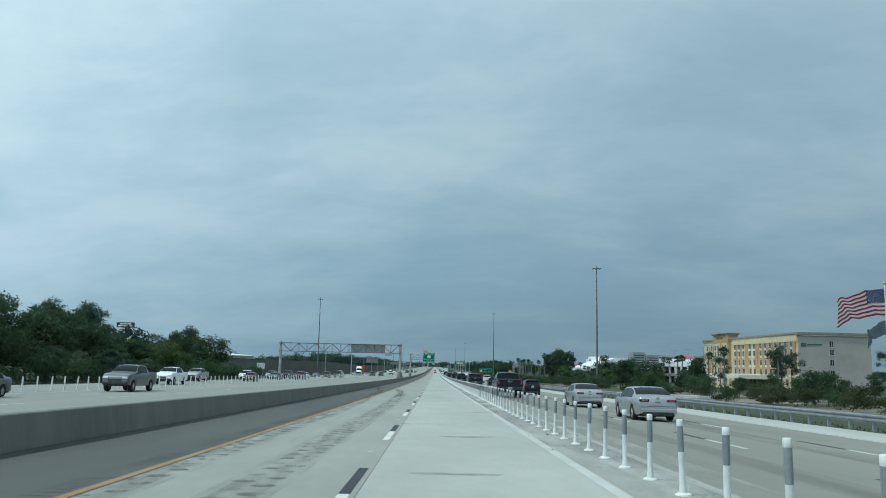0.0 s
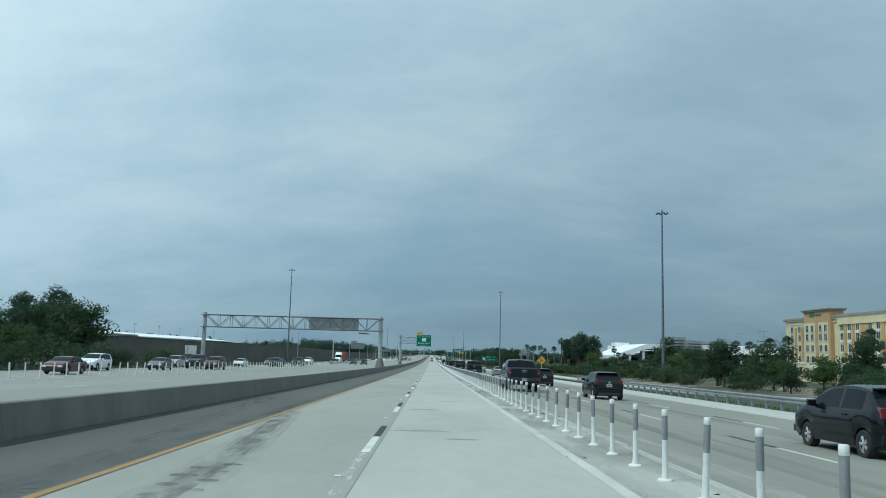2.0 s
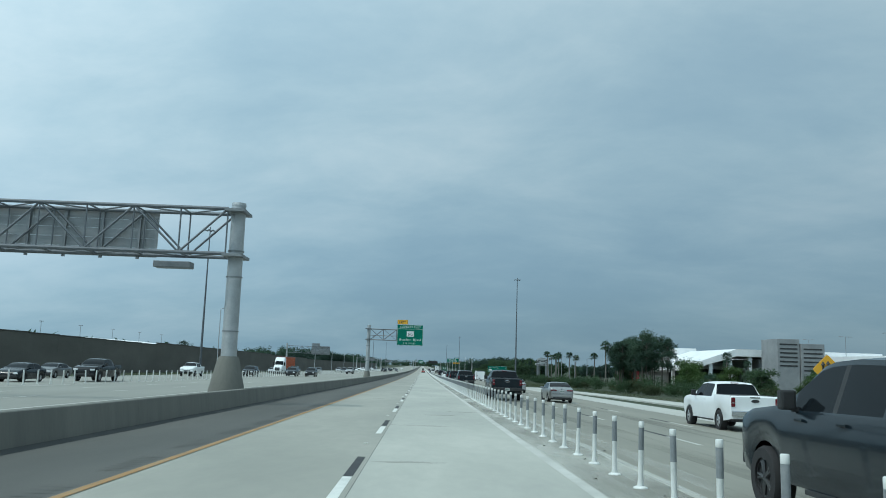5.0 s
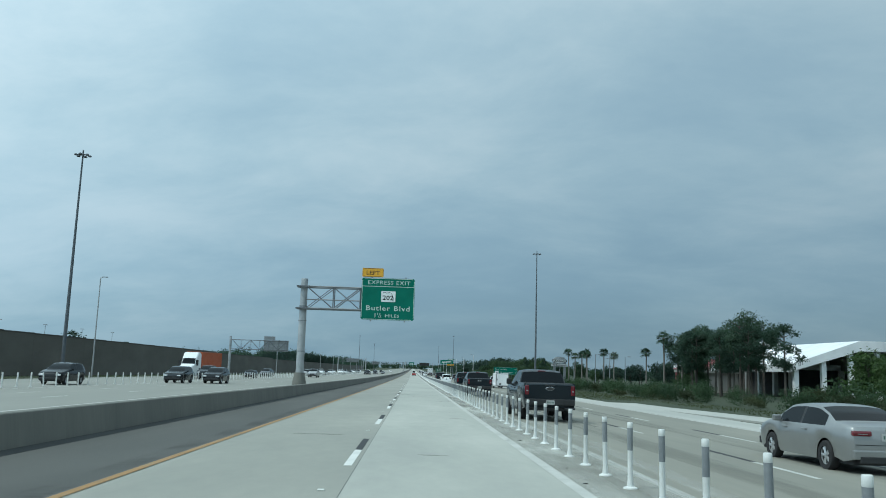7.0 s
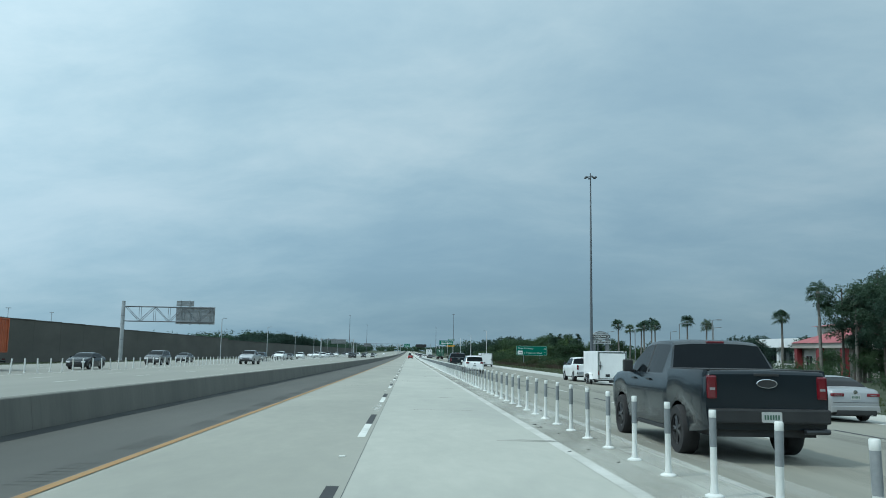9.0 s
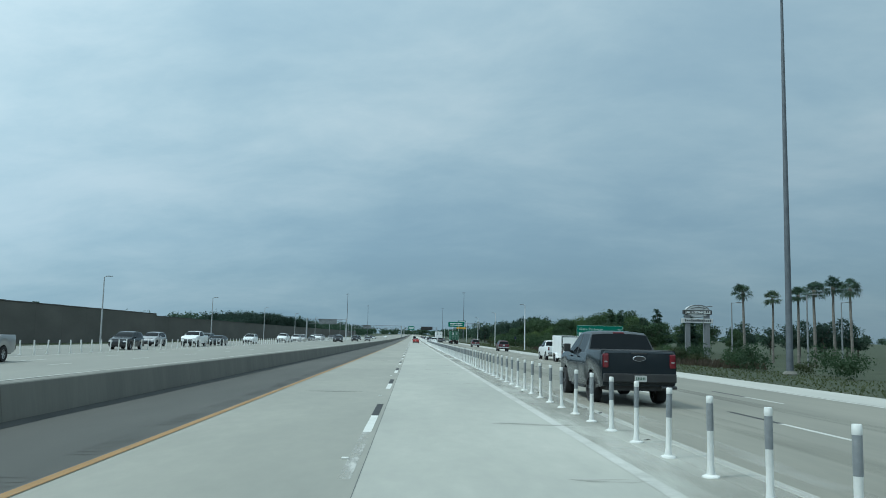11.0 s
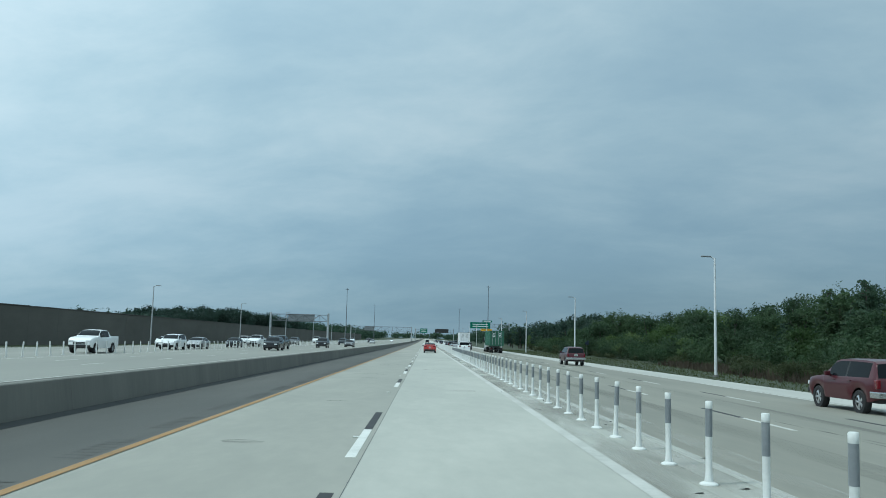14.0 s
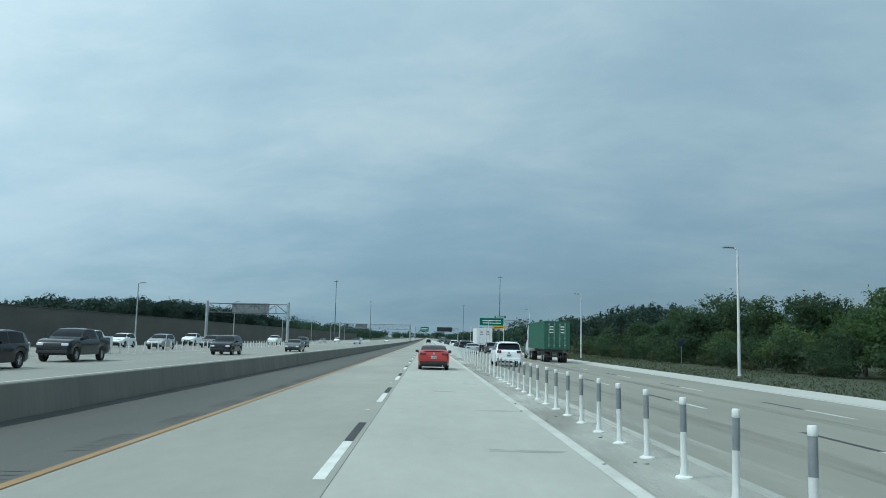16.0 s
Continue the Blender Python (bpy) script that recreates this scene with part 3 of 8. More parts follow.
    # pavement markers beside the lane line
    bm = bmesh.new()
    box(bm, -0.05, 0.05, -0.05, 0.05, 0, 0.02, 0.008)
    me = bpy.data.meshes.new("road_marker")
    bm.to_mesh(me)
    bm.free()
    me.materials.append(WHITE_LINE)
    for k in range(-2, 60):
        lay("road_marker", me, road, -0.12, 14.996 + 12.192 * k + 2.9)


build_markings()


def build_sound_wall():
    """Precast panels between posts along the oncoming side; each bay is a piece."""
    wall = tagged(new("wall_noise"), "long dark brown precast noise barrier wall", "wall", kind="structure")
    h = 6.0
    bm = bmesh.new()
    box(bm, -0.11, 0.11, -4.573, 4.573, -0.4, h, 0.004)
    panel = bpy.data.meshes.new("wall_panel")
    bm.to_mesh(panel)
    bm.free()
    panel.materials.append(SOUND_WALL)
    bm = bmesh.new()
    box(bm, -0.122, 0.122, -0.15, 0.15, -0.4, h + 0.004, 0.01)
    post = bpy.data.meshes.new("wall_post")
    bm.to_mesh(post)
    bm.free()
    post.materials.append(SOUND_WALL)
    bm = bmesh.new()
    box(bm, -0.19, 0.19, -4.57, 4.57, 0, 0.16, 0.03)
    cap = bpy.data.meshes.new("wall_coping")
    bm.to_mesh(cap)
    bm.free()
    cap.materials.append(WALL_CAP)
    far = bmesh.new()
    for k in range(0, 124):
        y = 197.5 + 9.15 * k
        # the top steps down in long runs
        lift = -1.15 if y < 215 else (-0.9 if y < 268 else -0.4 if y < 338 else 0.0 if y < 470 else (-0.25 if y < 560 else -0.7))
        x = -54.0 - (0.0 if y < 760 else (y - 760) * 0.02)
        if k > 66:    # too far off to tell apart
            box(far, x - 0.11, x + 0.11, y - 4.573, y + 4.573, zr(y) + lift - 0.75, zr(y) + h + lift - 0.35)
            box(far, x - 0.122, x + 0.122, y + 4.425, y + 4.725, zr(y) + lift - 0.75, zr(y) + h + lift - 0.346)
            box(far, x - 0.19, x + 0.19, y - 4.57, y + 4.40, zr(y) + h + lift - 0.34, zr(y) + h + lift - 0.18)
            continue
        for name, me, z, dy in (("wall_panel", panel, lift, 0), ("wall_post", post, lift, 4.575), ("wall_coping", cap, h + lift, 0)):
            ob = new(name, me)
            ob.parent = wall
            ob.matrix_basis = pose(x, y + dy, zr(y) + z - 0.35)
    tagged(part("far_wall_panels", far, SOUND_WALL, wall), kind="stuff")


build_sound_wall()


# ---------------------------------------------------------------- posts between the lanes
def build_posts():
    def make(x, y):
        ob = thing("delineator_post", "white plastic delineator post with grey reflective band", "post", "tubular posts beside the lane", x, y)
        bm = bmesh.new()
        lathe(bm, [(0.055, 0.035), (0.048, 0.10), (0.041, 0.16), (0.041, 0.93), (0.044, 0.935), (0.044, 1.01), (0.037, 1.02)], 12)
        part("tube", bm, PLASTIC_WHITE, ob, smooth=40)
        bm = bmesh.new()
        lathe(bm, [(0.0435, 0.585), (0.0435, 0.93)], 12)
        part("reflective_band", bm, BAND_GREY, ob, "grey reflective sheeting band", smooth=40)
        bm = bmesh.new()
        lathe(bm, [(0.115, 0.0), (0.11, 0.02), (0.075, 0.035), (0.06, 0.04)], 14)
        part("base", bm, PLASTIC_WHITE, ob, smooth=40)
        return ob
    rng = random.Random(5)
    # the spacing wanders a little along the run
    def drift(y):
        return lerp_line(((0, 0.0), (60, -0.10), (93, 0.09), (127, 0.02), (145, 0.64), (163, 1.29), (248, 1.29), (262, 1.02), (281, 1.06), (296, 1.05), (304, 1.33), (320, 1.41), (413, 1.56), (429, 1.82), (436, 1.95), (448, 1.76), (463, 1.62), (470, 1.84), (483, 1.98), (502, 2.0), (516, 1.67), (522, 1.68), (534, 2.0), (539, 2.1), (551, 1.66), (566, 1.82), (572, 1.9)), y)
    first = make(4.58, 5.681)
    for k in range(1, 345):
        y = 5.681 + 1.71 * k
        for _ in range(3):
            y = 5.681 + 1.71 * (k + drift(y))
        copy_thing(first, pose(4.58, y, zr(y), rng.gauss(0, 0.8), rng.gauss(0, 0.8), rng.uniform(0, 360)))
    # those too far off to tell apart
    bm = bmesh.new()
    for k in range(0, 190):
        y = 599.1 + 2.6 * k
        tube(bm, (4.58, y, zr(y)), (4.58, y, zr(y) + 1.05), 0.05, n=6)
    for k in range(0, 455):
        y = 20.0 + 2.03 * k
        lean = Vector((rng.gauss(0, 0.035), rng.gauss(0, 0.035), 1.0))
        tube(bm, (-25.6, y, zr(y) - 0.041), Vector((-25.6, y, zr(y) - 0.041)) + lean, 0.054, n=6)
        tube(bm, (-25.6, y, zr(y) - 0.041), (-25.6, y, zr(y) - 0.01), 0.11, n=6)
    tagged(part("far_delineator_posts", bm, PLASTIC_WHITE), "distant runs of white plastic delineator posts", "posts", kind="stuff")


build_posts()


# ---------------------------------------------------------------- gantries and signs
def truss(parent, x0, x1, z0, z1, y0, y1, bay=2.0, r=0.07):
    """A box truss along x: four chords, and bays of verticals and diagonals."""
    for y in (y0, y1):
        for z in (z0, z1):
            part("chord", tube(bmesh.new(), (x0, y, z), (x1, y, z), r, n=8), TRUSS_STEEL, parent, smooth=40)
    n = max(1, round(abs(x1 - x0) / bay))
    step = (x1 - x0) / n
    for y in (y0, y1):
        for i in range(n):
            xa, xb = x0 + i * step, x0 + (i + 1) * step
            lo, hi = (z0, z1) if i % 2 == 0 else (z1, z0)
            part("diagonal", tube(bmesh.new(), (xa, y, hi), (xb, y, lo), r * 0.62, n=6), TRUSS_STEEL, parent, smooth=40)
            part("upright", tube(bmesh.new(), (xb, y, z0), (xb, y, z1), r * 0.45, n=6), TRUSS_STEEL, parent, smooth=40)
    bm = bmesh.new()
    for z in (z0, z1):
        for i in range(n):
            xa, xb = x0 + i * step, x0 + (i + 1) * step
            ya, yb = (y0, y1) if i % 2 == 0 else (y1, y0)
            tube(bm, (xa, ya, z), (xb, yb, z), r * 0.45, n=6)
            tube(bm, (xb, y0, z), (xb, y1, z), r * 0.45, n=6)
    part("lacing", bm, TRUSS_STEEL, parent, smooth=40)


def column(parent, x, y, top, r0, r1, material=None, foot=None):
    bm = bmesh.new()
    lathe(bm, [(r0, 0.0), (r1, top - 0.12), (r1 * 1.05, top - 0.12), (r1 * 0.98, top)], 20, (x, y, 0))
    part("column", bm, material or GALV, parent, smooth=40)
    bm = bmesh.new()
    if foot:
        lathe(bm, foot, 20, (x, y, 0))
    else:
        lathe(bm, [(r0 * 1.7, -0.4), (r0 * 1.7, 0.05), (r0 * 1.3, 0.08)], 16, (x, y, 0))
    part("footing", bm, BARRIER, parent, smooth=40)
    for z in (top * 0.35, top * 0.62, top * 0.75):
        part("clamp", lathe(bmesh.new(), [(r0 * 1.03, z), (r0 * 1.03, z + 0.06)], 20, (x, y, 0)), GALV_DARK, parent, smooth=40)


def sign_back(parent, x0, x1, z0, z1, y, name="sign_panel", rows=5):
    """The unpainted back of an overhead sign: extruded planks, stiffeners and brackets."""
    h = (z1 - z0) / rows
    for i in range(rows):
        bm = bmesh.new()
        box(bm, x0, x1, y, y + 0.04, z0 + i * h + 0.006, z0 + (i + 1) * h - 0.006)
        part("plank", bm, SIGN_BACK, parent)
    n = max(2, round((x1 - x0) / 1.6))
    for i in range(n):
        x = x0 + (i + 0.5) * (x1 - x0) / n
        bm = bmesh.new()
        box(bm, x - 0.06, x + 0.06, y - 0.12, y, z0 - 0.1, z1 + 0.06)
        part("stiffener", bm, GALV_DARK, parent)


def build_gantry_a():
    g = thing("sign_gantry", "galvanised steel truss gantry over the oncoming lanes, seen from behind", "sign gantry", y=206.3)
    column(g, -7.6, 0, 9.1, 0.36, 0.32, foot=[(0.85, -0.3), (0.80, 0.6), (0.5, 1.9), (0.42, 2.1)])
    column(g, -37.7, 0, 9.1, 0.36, 0.32)
    truss(g, -37.4, -7.9, 6.65, 8.7, -0.75, 0.75, 2.05, 0.085)
    sign_back(g, -20.1, -11.5, 6.55, 8.75, 0.9)
    for z in (6.65, 8.7):
        for x in (-37.7, -7.6):
            bm = bmesh.new()
            box(bm, x - 0.45, x + 0.45, -0.85, 0.85, z - 0.1, z + 0.02)
            part("bracket", bm, GALV_DARK, g)
    bm = bmesh.new()
    box(bm, -11.4, -9.7, 0.2, 0.9, 6.05, 6.35, 0.05)
    part("luminaire_box", bm, GALV_DARK, g)


build_gantry_a()


def build_exit_sign():
    g = thing("exit_sign", "cantilevered green express exit sign on a steel post", "road sign", y=303.0)
    column(g, -7.87, 0, 9.0, 0.33, 0.27, foot=[(0.62, -0.2), (0.56, 0.7), (0.40, 1.5)])
    for z in (6.6, 8.35):
        for s in (-0.55, 0.55):
            part("chord", tube(bmesh.new(), (-8.35, s, z), (0.95, s, z), 0.065, n=8), GALV_DARK, g, smooth=40)
    part("chord", tube(bmesh.new(), (-7.6, -0.55, 7.3), (-3.3, -0.55, 7.3), 0.05, n=8), GALV_DARK, g, smooth=40)
    bm = bmesh.new()
    for s in (-0.55, 0.55):
        for i in range(4):
            xa, xb = -7.6 + 2.15 * i, -7.6 + 2.15 * (i + 1)
            hi, lo = (8.35, 6.6) if i % 2 == 0 else (6.6, 8.35)
            tube(bm, (xa, s, hi), (xb, s, lo), 0.045, n=6)
            tube(bm, (xa, s, lo), (xb, s, hi), 0.035, n=6)
            tube(bm, (xb, s, 6.6), (xb, s, 8.35), 0.045, n=6)
    part("web", bm, TRUSS_STEEL, g, smooth=40)
    bm = bmesh.new()
    for z in (6.6, 8.35):
        for i in range(5):
            x = -7.6 + 2.1 * i
            tube(bm, (x, -0.55, z), (x, 0.55, z), 0.035, n=6)
        box(bm, -8.4, -7.35, -0.65, 0.65, z - 0.05, z + 0.05)
    part("lacing", bm, TRUSS_STEEL, g)
    bm = bmesh.new()
    for x in (-2.4, 0.3):
        box(bm, x - 0.05, x + 0.05, -0.72, -0.6, 5.7, 9.3)
    part("hanger", bm, GALV_DARK, g)
    x0, x1, z0, z1, y = -3.2, 1.04, 5.83, 9.18, -0.8
    panel = part("sign_panel", rounded_plate(bmesh.new(), x0, x1, z0, z1, y, y + 0.06, 0.18), SIGN_GREEN, g, "green reflective sign face")
    bm = bmesh.new()
    box(bm, x0 + 0.02, x1 - 0.02, y - 0.006, y - 0.002, 8.48, 8.52)
    part("divider", bm, SIGN_LETTER, panel)
    bm = bmesh.new()
    for z in (z0 + 0.045, z1 - 0.045):
        box(bm, x0 + 0.2, x1 - 0.2, y - 0.006, y - 0.002, z - 0.018, z + 0.018)
    for x in (x0 + 0.045, x1 - 0.045):
        box(bm, x - 0.018, x + 0.018, y - 0.006, y - 0.002, z0 + 0.2, z1 - 0.2)
    part("border", bm, SIGN_LETTER, panel)
    cx = (x0 + x1) / 2
    lettering("lettering", "EXPRESS EXIT", 0.44, SIGN_LETTER, panel, cx + 0.04, y - 0.005, 8.67, 3.35, spacing=1.12)
    lettering("lettering", "Butler Blvd", 0.55, SIGN_LETTER, panel, cx + 0.03, y - 0.005, 6.58, 3.45, bold=0.005, spacing=1.18)
    lettering("lettering", "1", 0.46, SIGN_LETTER, panel, -2.05, y - 0.005, 6.04, bold=0.006)
    lettering("lettering", "1", 0.26, SIGN_LETTER, panel, -1.84, y - 0.005, 6.21, bold=0.004)
    lettering("lettering", "/", 0.46, SIGN_LETTER, panel, -1.72, y - 0.005, 6.04, bold=0.004)
    lettering("lettering", "2", 0.26, SIGN_LETTER, panel, -1.60, y - 0.005, 6.04, bold=0.004)
    lettering("lettering", "MILES", 0.34, SIGN_LETTER, panel, -0.70, y - 0.005, 6.06, 1.1, spacing=1.1)
    shield = part("route_marker", rounded_plate(bmesh.new(), -1.62, -0.48, 7.28, 8.14, y - 0.02, y - 0.004, 0.05), SIGN_WHITE, panel, "white route marker")
    lettering("lettering", "202", 0.50, SIGN_BLACK, shield, -1.07, y - 0.026, 7.44, 0.86, bold=0.008)
    bm = bmesh.new()
    for a, b in (((-1.5, 8.0), (-1.3, 8.05)), ((-1.3, 8.05), (-1.25, 7.98)), ((-1.25, 7.98), (-0.95, 8.03)), ((-0.95, 8.03), (-0.8, 7.98)), ((-0.8, 7.98), (-0.62, 7.55)), ((-0.62, 7.55), (-0.66, 7.36)), ((-0.66, 7.36), (-0.76, 7.42))):
        tube(bm, (a[0], y - 0.022, a[1]), (b[0], y - 0.022, b[1]), 0.016, n=5)
    part("state_outline", bm, SIGN_BLACK, shield)
    plate = part("plaque", rounded_plate(bmesh.new(), -3.2, -1.5, 9.24, 9.96, y, y + 0.05, 0.08), SIGN_YELLOW, g, "yellow plaque above the panel")
    lettering("lettering", "LEFT", 0.44, SIGN_BLACK, plate, -2.35, y - 0.005, 9.43, 1.06)
    bm = bmesh.new()
    for z in (9.285, 9.915):
        box(bm, -3.1, -1.6, y - 0.006, y - 0.002, z - 0.012, z + 0.012)
    for x in (-3.155, -1.545):
        box(bm, x - 0.012, x + 0.012, y - 0.006, y - 0.002, 9.34, 9.86)
    part("border", bm, SIGN_BLACK, plate)


build_exit_sign()


def build_cantilever_c():
    g = thing("cantilever_sign", "steel cantilever with two sign backs on the oncoming side", "road sign", y=436.6)
    column(g, -43.3, 0, 9.2, 0.32, 0.27)
    truss(g, -42.9, -29.6, 6.1, 8.35, -0.5, 0.5, 2.2, 0.07)
    sign_back(g, -35.4, -29.4, 5.8, 8.5, 0.65)
    sign_back(g, -35.4, -32.7, 8.55, 9.4, 0.65, rows=2)


build_cantilever_c()


def build_gantry_e():
    g = thing("sign_gantry", "far galvanised truss gantry with a sign back", "sign gantry", y=724.0)
    column(g, -43.4, 0, 8.6, 0.32, 0.28)
    column(g, -27.0, 0, 8.6, 0.32, 0.28)
    truss(g, -43.1, -27.2, 6.3, 8.1, -0.6, 0.6, 2.2, 0.07)
    sign_back(g, -38.5, -31.0, 6.1, 8.3, 0.7)
    far = thing("sign_gantry", "distant truss gantry across the oncoming road", "sign gantry", y=980.0)
    column(far, -44.0, 0, 9.0, 0.35, 0.3)
    column(far, -7.6, 0, 9.0, 0.35, 0.3)
    truss(far, -43.6, -7.9, 6.4, 8.8, -0.7, 0.7, 2.3, 0.09)
    sign_back(far, -36.0, -30.0, 6.4, 8.9, 0.9)


build_gantry_e()


def far_sign(name, label, y, post_x, x0, x1, z0, z1, faces, arm=True):
    g = thing(name, label, "road sign", y=y)
    column(g, post_x, 0, z1 + 0.2, 0.3, 0.26)
    if arm:
        truss(g, min(post_x, x0), max(post_x, x1), (z0 + z1) / 2 - 0.8, (z0 + z1) / 2 + 0.8, -0.4, 0.4, 2.4, 0.07)
    for a, b, c, d, m in faces:
        p = part("sign_panel", rounded_plate(bmesh.new(), a, b, c, d, -0.62, -0.56, 0.15), m, g)
        bm = bmesh.new()
        n = 2 if d - c > 1.6 else 1
        for i in range(n):
            z = c + (d - c) * (i + 1) / (n + 1)
            box(bm, a + 0.12 * (b - a), b - 0.12 * (b - a), -0.632, -0.622, z - 0.16, z + 0.16)
        part("text_bar", bm, SIGN_WHITE if m is SIGN_GREEN else SIGN_BLACK, p)
    return g


far_sign("overhead_sign", "distant green and yellow overhead exit signs", 900.0, 43.0, 23.2, 34.0, 8.0, 11.3,
         [(23.2, 33.4, 8.1, 11.2, SIGN_GREEN), (29.4, 34.2, 11.3, 12.2, SIGN_GREEN), (28.6, 34.2, 6.9, 8.0, SIGN_YELLOW)])
far_sign("overhead_sign", "far green overhead sign above the median", 1150.0, -7.5, -3.6, 2.2, 7.0, 10.4, [(-3.6, 2.2, 7.0, 10.4, SIGN_GREEN)])
far_sign("overhead_sign", "far dark message sign over the general lanes", 1120.0, 22.5, 8.0, 19.0, 7.0, 10.0, [(8.0, 18.5, 7.0, 10.0, SIGN_BLACK)])


def build_guide_sign():
    g = thing("guide_sign", "green ground-mounted guide sign on two posts in the grass", "road sign", y=528.4)
    x0, x1, z0, z1 = 30.0, 38.35, 1.95, 4.5
    for x in (32.0, 36.4):
        bm = bmesh.new()
        box(bm, x - 0.1, x + 0.1, 0.03, 0.2, -1.0, 4.4)
        part("post", bm, GALV_DARK, g)
    p = part("sign_panel", rounded_plate(bmesh.new(), x0, x1, z0, z1, -0.05, 0.0, 0.15), SIGN_GREEN, g, "green reflective sign face")
    bm = bmesh.new()
    for z in (z0 + 0.05, z1 - 0.05):
        box(bm, x0 + 0.2, x1 - 0.2, -0.056, -0.052, z - 0.02, z + 0.02)
    for x in (x0 + 0.05, x1 - 0.05):
        box(bm, x - 0.02, x + 0.02, -0.056, -0.052, z0 + 0.2, z1 - 0.2)
    part("border", bm, SIGN_LETTER, p)
    lettering("lettering", "Gate Parkway", 0.62, SIGN_LETTER, p, 30.45, -0.055, 3.62, 4.2, align="LEFT")
    lettering("lettering", "1/2", 0.55, SIGN_LETTER, p, 37.75, -0.055, 3.62, 0.55)
    lettering("lettering", "J T Butler Blvd", 0.62, SIGN_LETTER, p, 32.2, -0.055, 2.42, 4.7, align="LEFT")
    lettering("lettering", "2", 0.62, SIGN_LETTER, p, 37.75, -0.055, 2.42)
    m = part("route_marker", rounded_plate(bmesh.new(), 30.4, 31.7, 2.2, 3.2, -0.07, -0.054, 0.05), SIGN_WHITE, p)
    lettering("lettering", "202", 0.6, SIGN_BLACK, m, 31.05, -0.076, 2.45, 0.95, bold=0.008)


build_guide_sign()


def build_merge_sign():
    g = thing("merge_sign", "yellow diamond merge warning sign on a steel post", "road sign", x=20.2, y=207.5, z=-0.6)
    part("post", tube(bmesh.new(), (0, 0, 0), (0, 0, 3.75), 0.05, n=8), GALV, g, smooth=40)
    bm = bmesh.new()
    rounded_plate(bm, -0.51, 0.51, -0.51, 0.51, -0.09, -0.06, 0.1)
    bmesh.ops.rotate(bm, verts=bm.verts, cent=(0, 0, 0), matrix=Matrix.Rotation(radians(45), 3, "Y"))
    bmesh.ops.translate(bm, verts=bm.verts, vec=(0, 0, 3.03))
    p = part("sign_panel", bm, SIGN_YELLOW, g, "yellow diamond face")
    bm = bmesh.new()
    for a, b, r0, r1 in (((-0.22, -0.32), (-0.22, 0.22), 0.045, 0.045), ((0.29, -0.25), (0.04, 0.11), 0.045, 0.045), ((0.04, 0.11), (0.02, 0.29), 0.045, 0.045), ((-0.22, 0.2), (-0.22, 0.38), 0.12, 0.01), ((0.02, 0.25), (0.02, 0.42), 0.11, 0.01), ((-0.04, -0.36), (-0.04, -0.28), 0.025, 0.025), ((-0.04, -0.22), (-0.04, -0.14), 0.025, 0.025), ((-0.04, -0.08), (-0.04, 0.0), 0.025, 0.025)):
        tube(bm, (a[0], -0.095, 3.03 + a[1]), (b[0], -0.095, 3.03 + b[1]), r0, r1, n=5)
    part("arrow", bm, SIGN_BLACK, p)


build_merge_sign()


# ---------------------------------------------------------------- light poles
def high_mast(x, y, h, base=-0.7):
    g = thing("high_mast_light", "tall steel high-mast light with a ring of lamps", "light pole", "high-mast lights", x, y, base)
    bm = bmesh.new()
    lathe(bm, [(0.32, 0.0), (0.30, 0.5), (0.11, h - 0.8), (0.12, h - 0.1), (0.05, h)], 14)
    part("pole", bm, MAST_STEEL, g, smooth=40)
    bm = bmesh.new()
    ring = 16
    for i in range(ring):
        a0, a1 = 2 * math.pi * i / ring, 2 * math.pi * (i + 1) / ring
        tube(bm, (0.6 * math.cos(a0), 0.6 * math.sin(a0), h - 0.8), (0.6 * math.cos(a1), 0.6 * math.sin(a1), h - 0.8), 0.05, n=6)
    for i in range(4):
        a = math.pi * i / 2
        tube(bm, (0, 0, h - 0.75), (0.6 * math.cos(a), 0.6 * math.sin(a), h - 0.8), 0.04, n=6)
    part("lamp_ring", bm, MAST_STEEL, g)
    bm = bmesh.new()
    lathe(bm, [(0.62, 0), (0.62, 0.06), (0.42, 0.3)], 14, (0, 0, -0.1))
    part("base_plate", bm, BARRIER, g)
    for i in range(6):
        a = 2 * math.pi * (i + 0.5) / 6
        bm = bmesh.new()
        c, s = math.cos(a), math.sin(a)
        tube(bm, (0.58 * c, 0.58 * s, h - 0.8), (0.86 * c, 0.86 * s, h - 0.86), 0.05, n=6)
        lathe(bm, [(0.10, -0.1), (0.27, -0.05), (0.27, 0.08), (0.12, 0.22)], 10, (0.98 * c, 0.98 * s, h - 0.92))
        part("luminaire", bm, MAST_STEEL, g, smooth=40)
    return g


high_mast(44.73, 219.7, 32.6)
high_mast(-50.1, 358.9, 34.4)
high_mast(33.72, 454.4, 36.2)
high_mast(36.0, 950.0, 34.0)
high_mast(-50.0, 1010.0, 34.0)
high_mast(-48.0, 1260.0, 34.0)
high_mast(34.0, 1300.0, 34.0)


